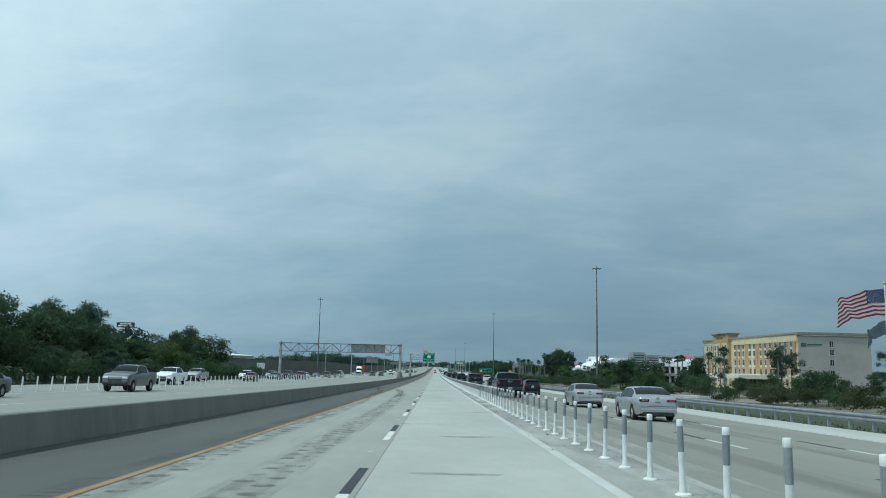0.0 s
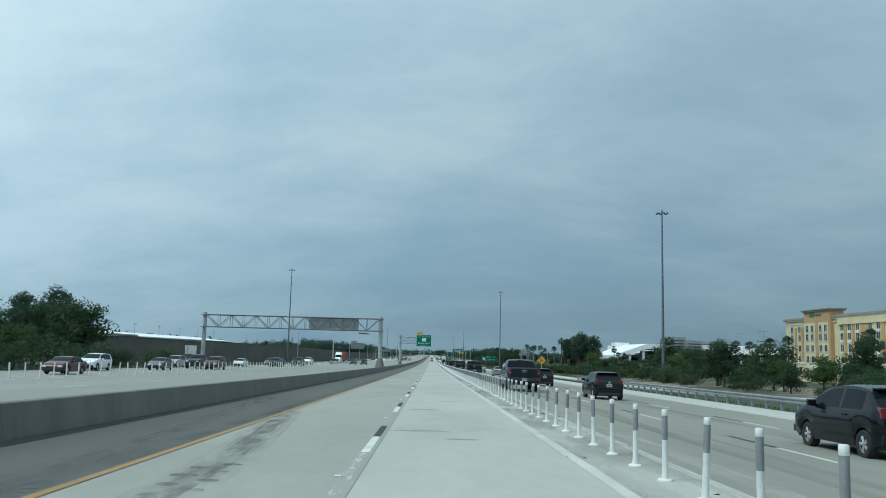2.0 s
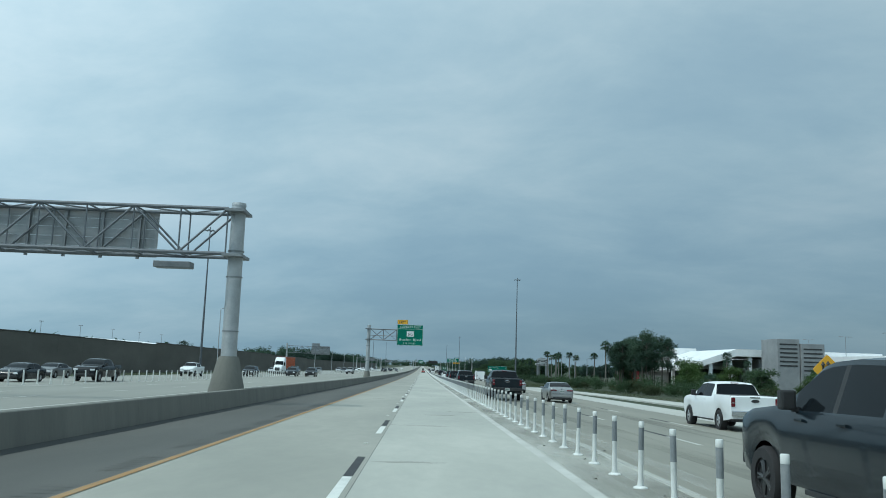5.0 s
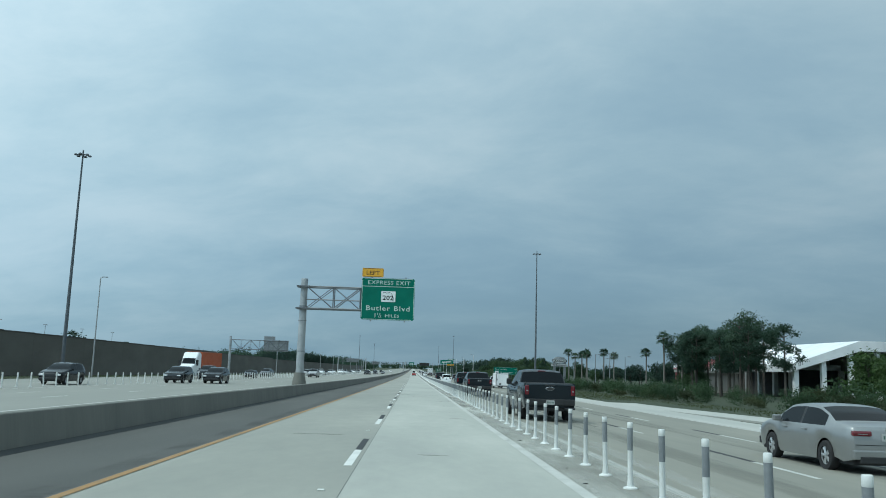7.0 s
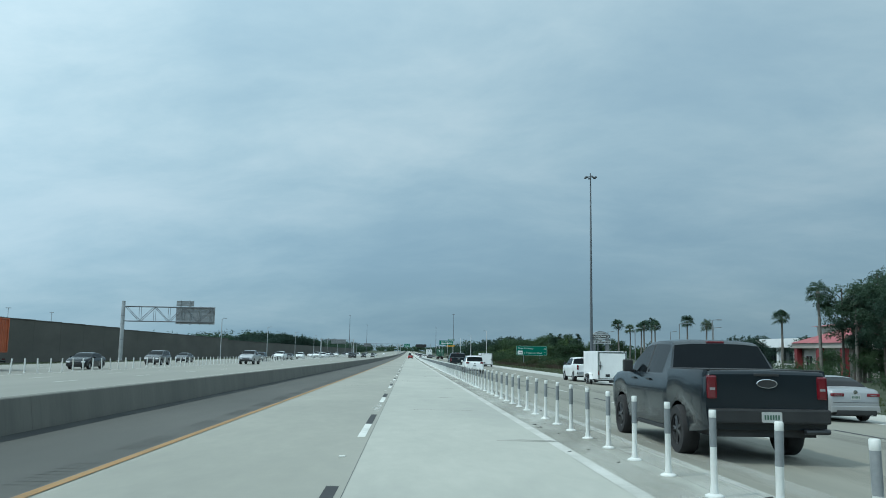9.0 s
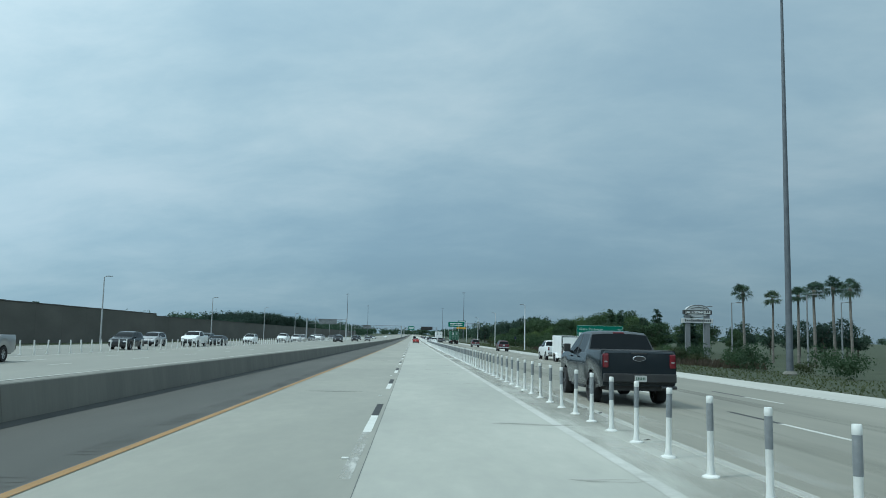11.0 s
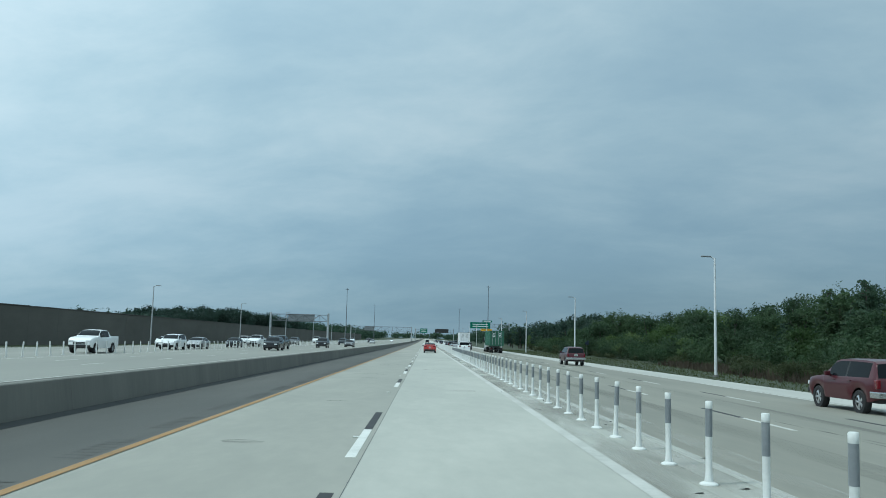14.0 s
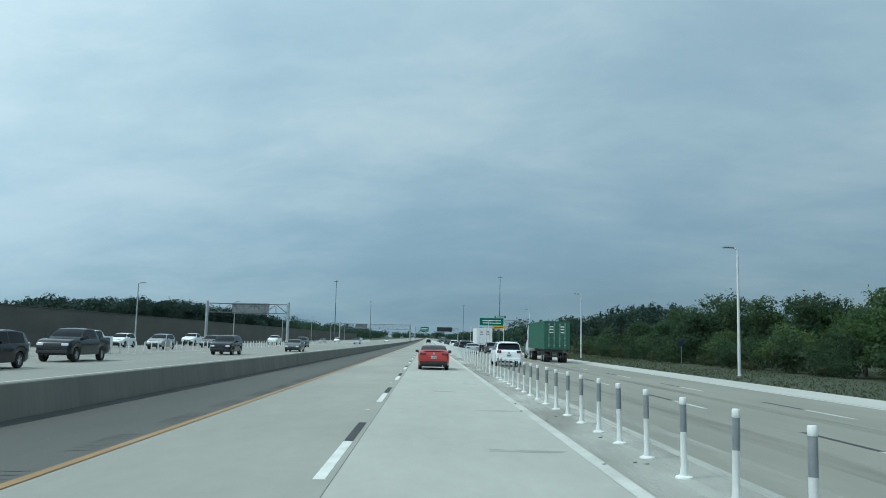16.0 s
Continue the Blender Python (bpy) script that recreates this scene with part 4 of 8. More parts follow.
def street_lamp(x, y, h, arm, material, base=-0.5):
    g = thing("street_lamp", "slender pale street lamp with a short arm", "street lamp", "roadside street lamps", x, y, base)
    bm = bmesh.new()
    lathe(bm, [(0.13, 0.0), (0.125, 0.4), (0.075, h)], 12)
    part("pole", bm, material, g, smooth=40)
    bm = bmesh.new()
    tube(bm, (0, 0, h - 0.05), (arm * 0.45, 0, h + 0.12), 0.045, n=8)
    part("arm", bm, material, g, smooth=40)
    bm = bmesh.new()
    a, b = sorted((arm * 0.35, arm * 1.25))
    box(bm, a, b, -0.16, 0.16, h + 0.06, h + 0.17, 0.04)
    part("luminaire", bm, GALV_DARK, g)
    bm = bmesh.new()
    lathe(bm, [(0.24, -0.1), (0.24, 0.04), (0.15, 0.06)], 12)
    part("base_plate", bm, BARRIER, g)
    return g


lamp_r = street_lamp(24.69, 557.3, 9.6, -0.9, POLE_PALE)
for k in range(1, 8):
    y = 557.3 + 62.6 * k
    copy_thing(lamp_r, pose(24.69, y, zr(y) - 0.5))
lamp_l = street_lamp(-42.0, 497.5, 9.6, 0.9, GALV)
for k in range(1, 9):
    y = 497.5 + 61.0 * k
    copy_thing(lamp_l, pose(-42.0, y, zr(y) - 0.5))
street_lamp(-47.2, 362.7, 15.2, 0.9, GALV)


# ---------------------------------------------------------------- guard rail
def build_guard_rail(x, y0, y1):
    g = tagged(new("guard_rail"), "galvanised steel w-beam guard rail on posts", "guard rail")
    g.matrix_basis = pose(x, y0, zr(y0))
    prof = [(-0.01, 0.43), (-0.085, 0.47), (-0.085, 0.52), (-0.02, 0.58), (-0.085, 0.64), (-0.085, 0.69), (-0.01, 0.73), (0.0, 0.73), (-0.01, 0.58), (0.0, 0.43)]
    y, bays = y0, int((y1 - y0) / 3.81)
    bm = bmesh.new()
    rows = []
    for i in range(bays + 1):
        yy = y0 + 3.81 * i
        rows.append([bm.verts.new((a, yy - y0, b - 0.33 + zr(yy) - zr(y0))) for a, b in prof])
    for r0, r1 in zip(rows, rows[1:]):
        for i in range(len(prof)):
            j = (i + 1) % len(prof)
            bm.faces.new((r0[i], r0[j], r1[j], r1[i]))
    bm.faces.new(rows[0])
    bm.faces.new(rows[-1][::-1])
    bmesh.ops.recalc_face_normals(bm, faces=bm.faces)
    part("beam", bm, GALV_DARK, g)
    bm = bmesh.new()
    box(bm, 0.0, 0.15, -0.045, 0.045, -1.1, 0.36)
    me = bpy.data.meshes.new("post")
    bm.to_mesh(me)
    bm.free()
    me.materials.append(GALV_DARK)
    for i in range(bays * 2 + 1):
        yy = y0 + 1.905 * i
        ob = new("post", me)
        ob.parent = g
        ob.matrix_basis = pose(0.02, yy - y0, zr(yy) - zr(y0))


build_guard_rail(18.9, -40.0, 166.0)


# ---------------------------------------------------------------- vehicles
def paint(name, c, metal=0.35, rough=0.32, coat=0.4, spec=0.5):
    d = tuple(v * 0.94 for v in c)
    return surface(name, [d, c, tuple(min(1, v * 1.05) for v in c)], rough, 0.5, 2.2, metal=metal, coords="object", grain=0.1, coat=coat, spec=spec, wander=0.03)


PAINT = {
    "red": paint("red_car_paint", (0.40, 0.028, 0.022), 0.15),
    "charcoal": paint("charcoal_car_paint", (0.008, 0.0135, 0.018), 0.0, 0.22, 0.3, 0.22),
    "silver": paint("silver_car_paint", (0.36, 0.365, 0.37), 0.55, 0.30),
    "champagne": paint("champagne_car_paint", (0.30, 0.305, 0.30), 0.6, 0.3),
    "grey": paint("grey_car_paint", (0.10, 0.106, 0.11), 0.5),
    "black": paint("black_car_paint", (0.004, 0.006, 0.008), 0.0, 0.18, 0.25, 0.18),
    "white": paint("white_car_paint", (0.72, 0.74, 0.74), 0.0, 0.35),
    "maroon": paint("maroon_car_paint", (0.062, 0.009, 0.014), 0.1, 0.3, 0.35, 0.3),
    "navy": paint("navy_car_paint", (0.022, 0.032, 0.060), 0.3),
    "beige": paint("beige_car_paint", (0.34, 0.31, 0.26), 0.3),
}
GLASS_DARK = surface("tinted_glass", [(0.006, 0.008, 0.010), (0.009, 0.012, 0.014)], 0.05, 0.6, 5.0, coords="object", spec=0.10)
RUBBER = surface("tyre_rubber", [(0.012, 0.012, 0.013), (0.022, 0.022, 0.023)], 0.85, 6.0, 60.0, coords="object", bump=0.3)
RIM = surface("alloy_rim", [(0.40, 0.41, 0.42), (0.55, 0.56, 0.57)], 0.35, 6.0, 40.0, metal=0.7, coords="object")
RIM_DARK = surface("dark_rim", [(0.05, 0.052, 0.055), (0.09, 0.092, 0.095)], 0.4, 6.0, 40.0, metal=0.6, coords="object")
TRIM = surface("black_plastic_trim", [(0.014, 0.015, 0.016), (0.026, 0.027, 0.028)], 0.6, 3.0, 40.0, coords="object")
CHROME = surface("bright_chrome", [(0.55, 0.56, 0.57), (0.66, 0.67, 0.68)], 0.18, 3.0, 30.0, metal=1.0, coords="object")
LENS_RED = surface("red_tail_lens", [(0.10, 0.004, 0.010), (0.15, 0.006, 0.013)], 0.15, 4.0, 40.0, coords="object", coat=0.8)
LENS_CLEAR = surface("clear_lamp_lens", [(0.62, 0.64, 0.66), (0.78, 0.79, 0.80)], 0.12, 6.0, 40.0, coords="object", coat=0.8)
LENS_SMOKED = surface("dull_lamp_lens", [(0.24, 0.22, 0.23), (0.30, 0.28, 0.29)], 0.15, 6.0, 40.0, coords="object")
PLATE = surface("plate_white", [(0.38, 0.39, 0.38), (0.46, 0.46, 0.45)], 0.45, 8.0, 60.0, coords="object")
PLATE_BAR = surface("plate_print", [(0.04, 0.10, 0.07), (0.06, 0.13, 0.09)], 0.5, 8.0, 60.0, coords="object")

# outlines: (distance from the tail, height) of the top, belt height, and where the glass sits
KINDS = {
    "sedan": dict(L=4.63, W=1.80, H=1.44, r=0.325, rear=1.02, front=3.72, belt=0.94, low=0.23,
                  top=[(0, 0.93), (0.05, 1.01), (0.30, 1.06), (0.66, 1.09), (1.02, 1.27), (1.42, 1.405), (1.75, 1.44), (2.2, 1.445), (2.62, 1.425), (2.85, 1.385), (3.15, 1.23), (3.52, 1.03), (3.9, 0.97), (4.3, 0.87), (4.52, 0.76), (4.63, 0.62)],
                  back=(0.70, 1.40), wind=(2.78, 3.46), side=(0.98, 2.12, 3.22)),
    "coupe": dict(L=4.42, W=1.80, H=1.40, r=0.325, rear=0.98, front=3.62, belt=0.93, low=0.21,
                  top=[(0, 0.98), (0.05, 1.05), (0.22, 1.10), (0.40, 1.13), (0.80, 1.27), (1.30, 1.385), (1.7, 1.41), (2.1, 1.405), (2.45, 1.36), (2.8, 1.20), (3.25, 1.0), (3.7, 0.94), (4.1, 0.85), (4.32, 0.74), (4.42, 0.60)],
                  back=(0.42, 1.26), wind=(2.42, 3.2), side=(0.95, 1.7, 2.95)),
    "hatch": dict(L=4.05, W=1.70, H=1.53, r=0.30, rear=0.62, front=3.15, belt=0.98, low=0.23,
                  top=[(0, 0.90), (0.04, 1.00), (0.10, 1.07), (0.52, 1.43), (0.70, 1.49), (1.1, 1.53), (1.7, 1.53), (2.1, 1.50), (2.4, 1.42), (2.8, 1.22), (3.15, 1.05), (3.5, 0.96), (3.85, 0.85), (4.0, 0.72), (4.05, 0.58)],
                  back=(0.10, 0.52), wind=(2.25, 3.1), side=(0.62, 1.55, 2.75)),
    "suv": dict(L=4.85, W=1.92, H=1.75, r=0.37, rear=0.98, front=3.86, belt=1.10, low=0.30,
                top=[(0, 1.02), (0.04, 1.10), (0.10, 1.18), (0.34, 1.62), (0.55, 1.70), (1.1, 1.745), (1.9, 1.755), (2.5, 1.72), (2.8, 1.66), (3.2, 1.42), (3.55, 1.19), (4.0, 1.12), (4.5, 1.02), (4.75, 0.90), (4.85, 0.70)],
                back=(0.10, 0.34), wind=(2.72, 3.5), side=(0.55, 1.95, 3.15)),
    "wagon": dict(L=4.55, W=1.76, H=1.74, r=0.385, rear=1.0, front=3.64, belt=1.13, low=0.42,
                  top=[(0, 1.05), (0.03, 1.12), (0.06, 1.17), (0.22, 1.62), (0.38, 1.70), (1.0, 1.74), (1.9, 1.75), (2.4, 1.73), (2.62, 1.68), (3.02, 1.36), (3.22, 1.17), (3.9, 1.11), (4.3, 1.04), (4.5, 0.93), (4.55, 0.75)],
                  back=(0.06, 0.22), wind=(2.58, 3.12), side=(0.42, 1.75, 2.85)),
    "pickup": dict(L=5.88, W=2.03, H=1.95, r=0.41, rear=1.28, front=4.90, belt=1.30, low=0.42,
                   top=[(0, 1.36), (0.04, 1.41), (0.08, 1.42), (1.72, 1.42), (1.76, 1.43), (2.02, 1.86), (2.2, 1.93), (2.9, 1.955), (3.4, 1.93), (3.62, 1.88), (4.0, 1.63), (4.3, 1.40), (4.6, 1.36), (5.3, 1.30), (5.65, 1.22), (5.82, 1.05), (5.88, 0.85)],
                   back=(1.76, 2.02), wind=(3.55, 4.25), side=(2.1, 3.05, 4.05), bed=(0.09, 1.70)),
}


def lerp_profile(pts, s):
    if s <= pts[0][0]:
        return pts[0][1]
    for (a, za), (b, zb) in zip(pts, pts[1:]):
        if s <= b:
            return za + (zb - za) * (s - a) / (b - a)
    return pts[-1][1]


def wheel_meshes(r, width, dark=False):
    bm = bmesh.new()
    rings = [(r * 0.62, -width / 2), (r * 0.93, -width / 2), (r, -width * 0.34), (r, width * 0.34), (r * 0.93, width / 2), (r * 0.62, width / 2)]
    n = 22
    made = [[bm.verts.new((z, q * math.cos(2 * math.pi * i / n), q * math.sin(2 * math.pi * i / n))) for i in range(n)] for q, z in rings]
    made.append(made[0])
    for lo, hi in zip(made, made[1:]):
        for i in range(n):
            bm.faces.new((lo[i], hi[i], hi[(i + 1) % n], lo[(i + 1) % n]))
    bmesh.ops.recalc_face_normals(bm, faces=bm.faces)
    tyre = bpy.data.meshes.new("wheel")
    bm.to_mesh(tyre)
    bm.free()
    tyre.materials.append(RUBBER)
    tyre.polygons.foreach_set("use_smooth", [True] * len(tyre.polygons))
    tyre.set_sharp_from_angle(angle=radians(45))
    bm = bmesh.new()
    rr = r * 0.63
    # rim lip, dished disc and spokes on both faces
    for s in (-1, 1):
        zf = s * width * 0.40
        ring = [bm.verts.new((zf, rr * math.cos(2 * math.pi * i / n), rr * math.sin(2 * math.pi * i / n))) for i in range(n)]
        inn = [bm.verts.new((zf, rr * 0.88 * math.cos(2 * math.pi * i / n), rr * 0.88 * math.sin(2 * math.pi * i / n))) for i in range(n)]
        deep = [bm.verts.new((zf - s * 0.09, rr * 0.86 * math.cos(2 * math.pi * i / n), rr * 0.86 * math.sin(2 * math.pi * i / n))) for i in range(n)]
        for i in range(n):
            j = (i + 1) % n
            bm.faces.new((ring[i], ring[j], inn[j], inn[i]))
            bm.faces.new((inn[i], inn[j], deep[j], deep[i]))
        for k in range(5):
            a = 2 * math.pi * k / 5
            for da in (-0.13, 0.13):
                tube(bm, (zf - s * 0.015, 0.03 * math.cos(a), 0.03 * math.sin(a)), (zf - s * 0.012, rr * 0.9 * math.cos(a + da), rr * 0.9 * math.sin(a + da)), 0.028, 0.022, n=5)
        tube(bm, (zf - s * 0.05, 0, 0), (zf + s * 0.005, 0, 0), 0.06, 0.05, n=10)
    bmesh.ops.recalc_face_normals(bm, faces=bm.faces)
    rim = bpy.data.meshes.new("rim")
    bm.to_mesh(rim)
    bm.free()
    rim.materials.append(RIM_DARK if dark else RIM)
    rim.materials.append(TRIM)
    first = len(rim.polygons)
    bm = bmesh.new()
    bm.from_mesh(rim)
    bm.faces.ensure_lookup_table()
    tube(bm, (-width * 0.3, 0, 0), (width * 0.3, 0, 0), r * 0.55, n=16)
    bm.faces.ensure_lookup_table()
    for fc in bm.faces[first:]:
        fc.material_index = 1
    bm.to_mesh(rim)
    bm.free()
    return tyre, rim


WHEELS = {}


def whole_wheel(r, width, dark):
    """Tyre and rim in one mesh, for vehicles too far off to tell them apart."""
    tyre, rim = wheel_meshes(r, width, dark)
    bm = bmesh.new()
    bm.from_mesh(tyre)
    first = len(bm.faces)
    bm.from_mesh(rim)
    bm.faces.ensure_lookup_table()
    for f in bm.faces[first:]:
        f.material_index += 1
    bm.to_mesh(tyre)
    bm.free()
    for m in rim.materials:
        tyre.materials.append(m)
    return tyre, None


def add_wheels(car, r, xs, ys, width, dark=False, z=None, whole=False):
    key = (round(r, 2), round(width, 2), dark, whole)
    if key not in WHEELS:
        WHEELS[key] = whole_wheel(r, width, dark) if whole else wheel_meshes(r, width, dark)
    tyre, rim = WHEELS[key]
    for y in ys:
        for x in xs:
            w = new("wheel", tyre)
            w.parent = car
            w.matrix_basis = pose(x, y, r if z is None else z)
            if rim:
                o = new("rim", rim)
                o.parent = w


def car(kind, colour, label, x, y, turn=0.0, group="", z=None, dark_rims=False, name=None, lite=False, far=False):
    """A road vehicle: one lofted shell, cut into body and panes, with wheels, lamps, bumpers, mirrors and plates.
    y: its middle; it points along +y, or with turn 180 towards the camera."""
    k = KINDS[kind]
    L, W, H, r, zb0, low = k["L"], k["W"], k["H"], k["r"], k["belt"], k["low"]
    base = {"sedan": "sedan", "coupe": "coupe", "hatch": "hatchback", "suv": "suv", "wagon": "off_road_wagon", "pickup": "pickup_truck"}[kind]
    zz = -0.27 * (x - 5.35) / 10.3 if z is None and x > 5.35 else (-0.08 * (-6.75 - x) / 37.25 if z is None and x < -6.75 else (z or 0.0))
    slope = math.degrees(math.atan((zr(y + 1) - zr(y - 1)) / 2))
    c = new(name or base)
    c.empty_display_size = 0.3
    c.matrix_basis = Matrix.Translation((x, y, zr(y) + zz)) @ pose(0, 0, 0, slope) @ pose(0, 0, 0, 0, 0, turn)
    tagged(c, label, {"sedan": "car", "coupe": "car", "hatch": "car", "suv": "car", "wagon": "car", "pickup": "pickup truck"}[kind], group)
    body_mat = PAINT[colour]
    R = r * 1.17
    cuts = {p[0] for p in k["top"]} | set(k["back"]) | set(k["wind"]) | set(k["side"]) | {0.0, L}
    for w in (k["rear"], k["front"]):
        cuts |= {w + R * q for q in (-1.0, -0.97, -0.85, -0.6, -0.3, 0, 0.3, 0.6, 0.85, 0.97, 1.0)}
    bpil = k["side"][1]
    cuts |= {bpil - 0.05, bpil + 0.05}
    cuts |= {0.02, 0.06, 0.12, 0.20, L - 0.02, L - 0.06, L - 0.14, L - 0.24}
    if "bed" in k:
        cuts |= {k["bed"][0], k["bed"][1], k["bed"][0] - 0.01, k["bed"][1] + 0.02}
    s_list = sorted(round(v, 3) for v in cuts if 0 <= v <= L)
    s_list = [s for i, s in enumerate(s_list) if i == 0 or s - s_list[i - 1] > 0.004]

    def section(s):
        zt = lerp_profile(k["top"], s)
        mid = abs(s - L / 2) / (L / 2)
        w = W / 2 * (1 - (0.02 if kind == "pickup" else 0.06) * mid ** 5)
        for e, reach, cut in ((s, 0.26, 0.03 if kind == "pickup" else (0.05 if kind == "wagon" else 0.12)), (L - s, 0.40, 0.14)):
            if e < reach:    # corners rounded in plan
                w *= 1 - cut * (1 - e / reach) ** 2
        lo = low + (0.10 * max(0, mid - 0.8) / 0.2)
        for wy in (k["rear"], k["front"]):
            d = abs(s - wy)
            if d < R:
                lo = max(lo, r + math.sqrt(max(0.0, R * R - d * d)))
        zb = min(zb0 + 0.03 * (1 - s / L), zt - 0.05)
        g = max(0.0, min(1.0, (zt - zb) / (H - zb0)))
        wt = w * (0.95 - 0.19 * g)
        pts = [(w * 0.955, lo), (w * 0.99, lo + (zb - lo) * 0.30), (w, lo + (zb - lo) * 0.62), (w * 0.985, zb - 0.03), (w * 0.955, zb + 0.01)]
        if "bed" in k and k["bed"][0] <= s <= k["bed"][1]:
            pts[3] = (w * 0.99, zt - 0.06)
            pts[4] = (w * 0.97, zt)
            pts += [(w * 0.90, zt), (w * 0.89, 0.92), (w * 0.5, 0.92), (0, 0.92)]
        else:
            pts += [(wt, zt - 0.085 * g - 0.008), (wt * 0.95, zt - 0.03 * g - 0.003), (wt * 0.55, zt), (0, zt + 0.006)]
        return pts
    panes = {"body": bmesh.new(), "windshield": bmesh.new(), "rear_window": bmesh.new(), "side_window_rear": bmesh.new(), "side_window_front": bmesh.new(), "pillar": bmesh.new()}
    rows = {nm: {} for nm in panes}

    def vert(nm, i, j, side):
        key = (i, j, side if j < 8 else 0)
        if key not in rows[nm]:
            px, pz = section(s_list[i])[j]
            rows[nm][key] = panes[nm].verts.new((px * side, s_list[i] - L / 2, pz))
        return rows[nm][key]
    a_side, b_side, c_side = k["side"]
    for i in range(len(s_list) - 1):
        m = (s_list[i] + s_list[i + 1]) / 2
        zt = lerp_profile(k["top"], m)
        for j in range(8):
            nm = "body"
            if j == 4 and a_side < m < c_side and zt - zb0 > 0.12:
                nm = "pillar" if abs(m - b_side) < 0.05 else ("side_window_rear" if m < b_side else "side_window_front")
            elif j in (6, 7) and k["wind"][0] < m < k["wind"][1]:
                nm = "windshield"
            elif j in (6, 7) and k["back"][0] < m < k["back"][1]:
                nm = "rear_window"
            for side in (-1, 1):
                quad = [vert(nm, i, j, side), vert(nm, i + 1, j, side), vert(nm, i + 1, j + 1, side), vert(nm, i, j + 1, side)]
                panes[nm].faces.new(quad if side < 0 else quad[::-1])
    for i in (0, len(s_list) - 1):
        loop = [vert("body", i, j, 1) for j in range(9)] + [vert("body", i, j, -1) for j in range(7, -1, -1)]
        panes["body"].faces.new(loop if i == 0 else loop[::-1])
    for nm, bm in panes.items():
        bmesh.ops.recalc_face_normals(bm, faces=bm.faces)
        if nm.startswith("side_window"):
            # one pane a side
            for side in (-1, 1):
                one = bm.copy()
                bmesh.ops.delete(one, geom=[v for v in one.verts if v.co.x * side < 0], context="VERTS")
                part("side_window", one, GLASS_DARK, c, smooth=35)
            bm.free()
        else:
            part(nm, bm, {"body": body_mat, "pillar": TRIM}.get(nm, GLASS_DARK), c, smooth=38)
    # floor pan and wheel housings
    if far:
        tw = 0.22
        add_wheels(c, r, (-W / 2 + 0.13, W / 2 - 0.13), (k["rear"] - L / 2, k["front"] - L / 2), tw, dark_rims, whole=True)
        for side in (-1, 1):
            bm = bmesh.new()
            x0, x1 = sorted((side * W * 0.44, side * W * 0.30))
            box(bm, x0, x1, -L / 2 - 0.02, -L / 2 + 0.2, zb0 - 0.16, zb0, 0.02)
            part("tail_light", bm, LENS_RED, c, "red tail light")
            bm = bmesh.new()
            zh = lerp_profile(k["top"], L - 0.16) - 0.10
            box(bm, x0, x1, L / 2 - 0.2, L / 2 + 0.012, zh - 0.12, zh + 0.02, 0.02)
            part("headlight", bm, LENS_CLEAR, c, "clear headlight")
        return c
    bm = bmesh.new()
    box(bm, -W * 0.40, W * 0.40, -L / 2 + 0.12, L / 2 - 0.12, low - 0.02, low + 0.22)
    box(bm, -W * 0.33, W * 0.33, -L / 2 + 0.2, L / 2 - 0.2, low + 0.2, zb0 - 0.12)
    part("underbody", bm, TRIM, c)
    tw = 0.2 if r < 0.34 else (0.235 if r < 0.39 else 0.275)
    xw = W / 2 - tw / 2 - (0.0 if kind == 'pickup' else 0.025)
    add_wheels(c, r, (-xw, xw), (k["rear"] - L / 2, k["front"] - L / 2), tw, dark_rims, whole=far)
    back, front = -L / 2, L / 2
    ws = W / 2 * 0.86
    # bumpers
    bm = bmesh.new()
    if kind == "pickup":
        box(bm, -ws - 0.06, ws + 0.06, back - 0.14, back + 0.06, 0.62, 0.84, 0.03)
    elif kind == "wagon":
        box(bm, -ws - 0.10, ws + 0.10, back - 0.16, back + 0.35, 0.56, 0.76, 0.03)
    else:
        box(bm, -ws, ws, back - 0.035, back + 0.2, low + 0.10, low + 0.30, 0.03)
    part("rear_bumper", bm, CHROME if kind == "wagon" or (kind == "pickup" and colour == "white") else (TRIM if kind in ("pickup", "coupe") else body_mat), c)
    bm = bmesh.new()
    box(bm, -ws, ws, front - 0.25, front + 0.05, low + 0.08, low + 0.26, 0.03)
    part("front_bumper", bm, TRIM, c)
    # rear lamps
    zl = {"sedan": (0.81, 0.93), "coupe": (0.84, 0.98), "hatch": (0.86, 1.10), "suv": (0.96, 1.14), "wagon": (0.84, 1.12), "pickup": (0.98, 1.34)}[kind]
    wl = {"sedan": 0.42, "coupe": 0.34, "hatch": 0.17, "suv": 0.30, "wagon": 0.13, "pickup": 0.155}[kind]
    for side in (-1, 1):
        bm = bmesh.new()
        xo = W / 2 * (0.93 if kind in ("pickup", "wagon") else 0.87)
        x0, x1 = sorted((side * xo, side * (xo - wl)))
        box(bm, x0, x1, back - 0.03, back + (0.34 if kind == "sedan" else 0.22), zl[0], zl[1], 0.045 if kind == "sedan" else 0.03)
        lamp = part("tail_light", bm, LENS_RED, c, "red tail light")
        if kind in ("pickup", "sedan", "suv") and not lite:
            bm = bmesh.new()
            xm = (x0 + x1) / 2
            box(bm, xm - wl * 0.26, xm + wl * 0.26, back - 0.036, back - 0.028, zl[0] + (zl[1] - zl[0]) * 0.38, zl[0] + (zl[1] - zl[0]) * 0.48)
            part("reversing_lens", bm, LENS_SMOKED, lamp)
        bm = bmesh.new()
        zh = lerp_profile(k["top"], L - 0.16) - 0.10
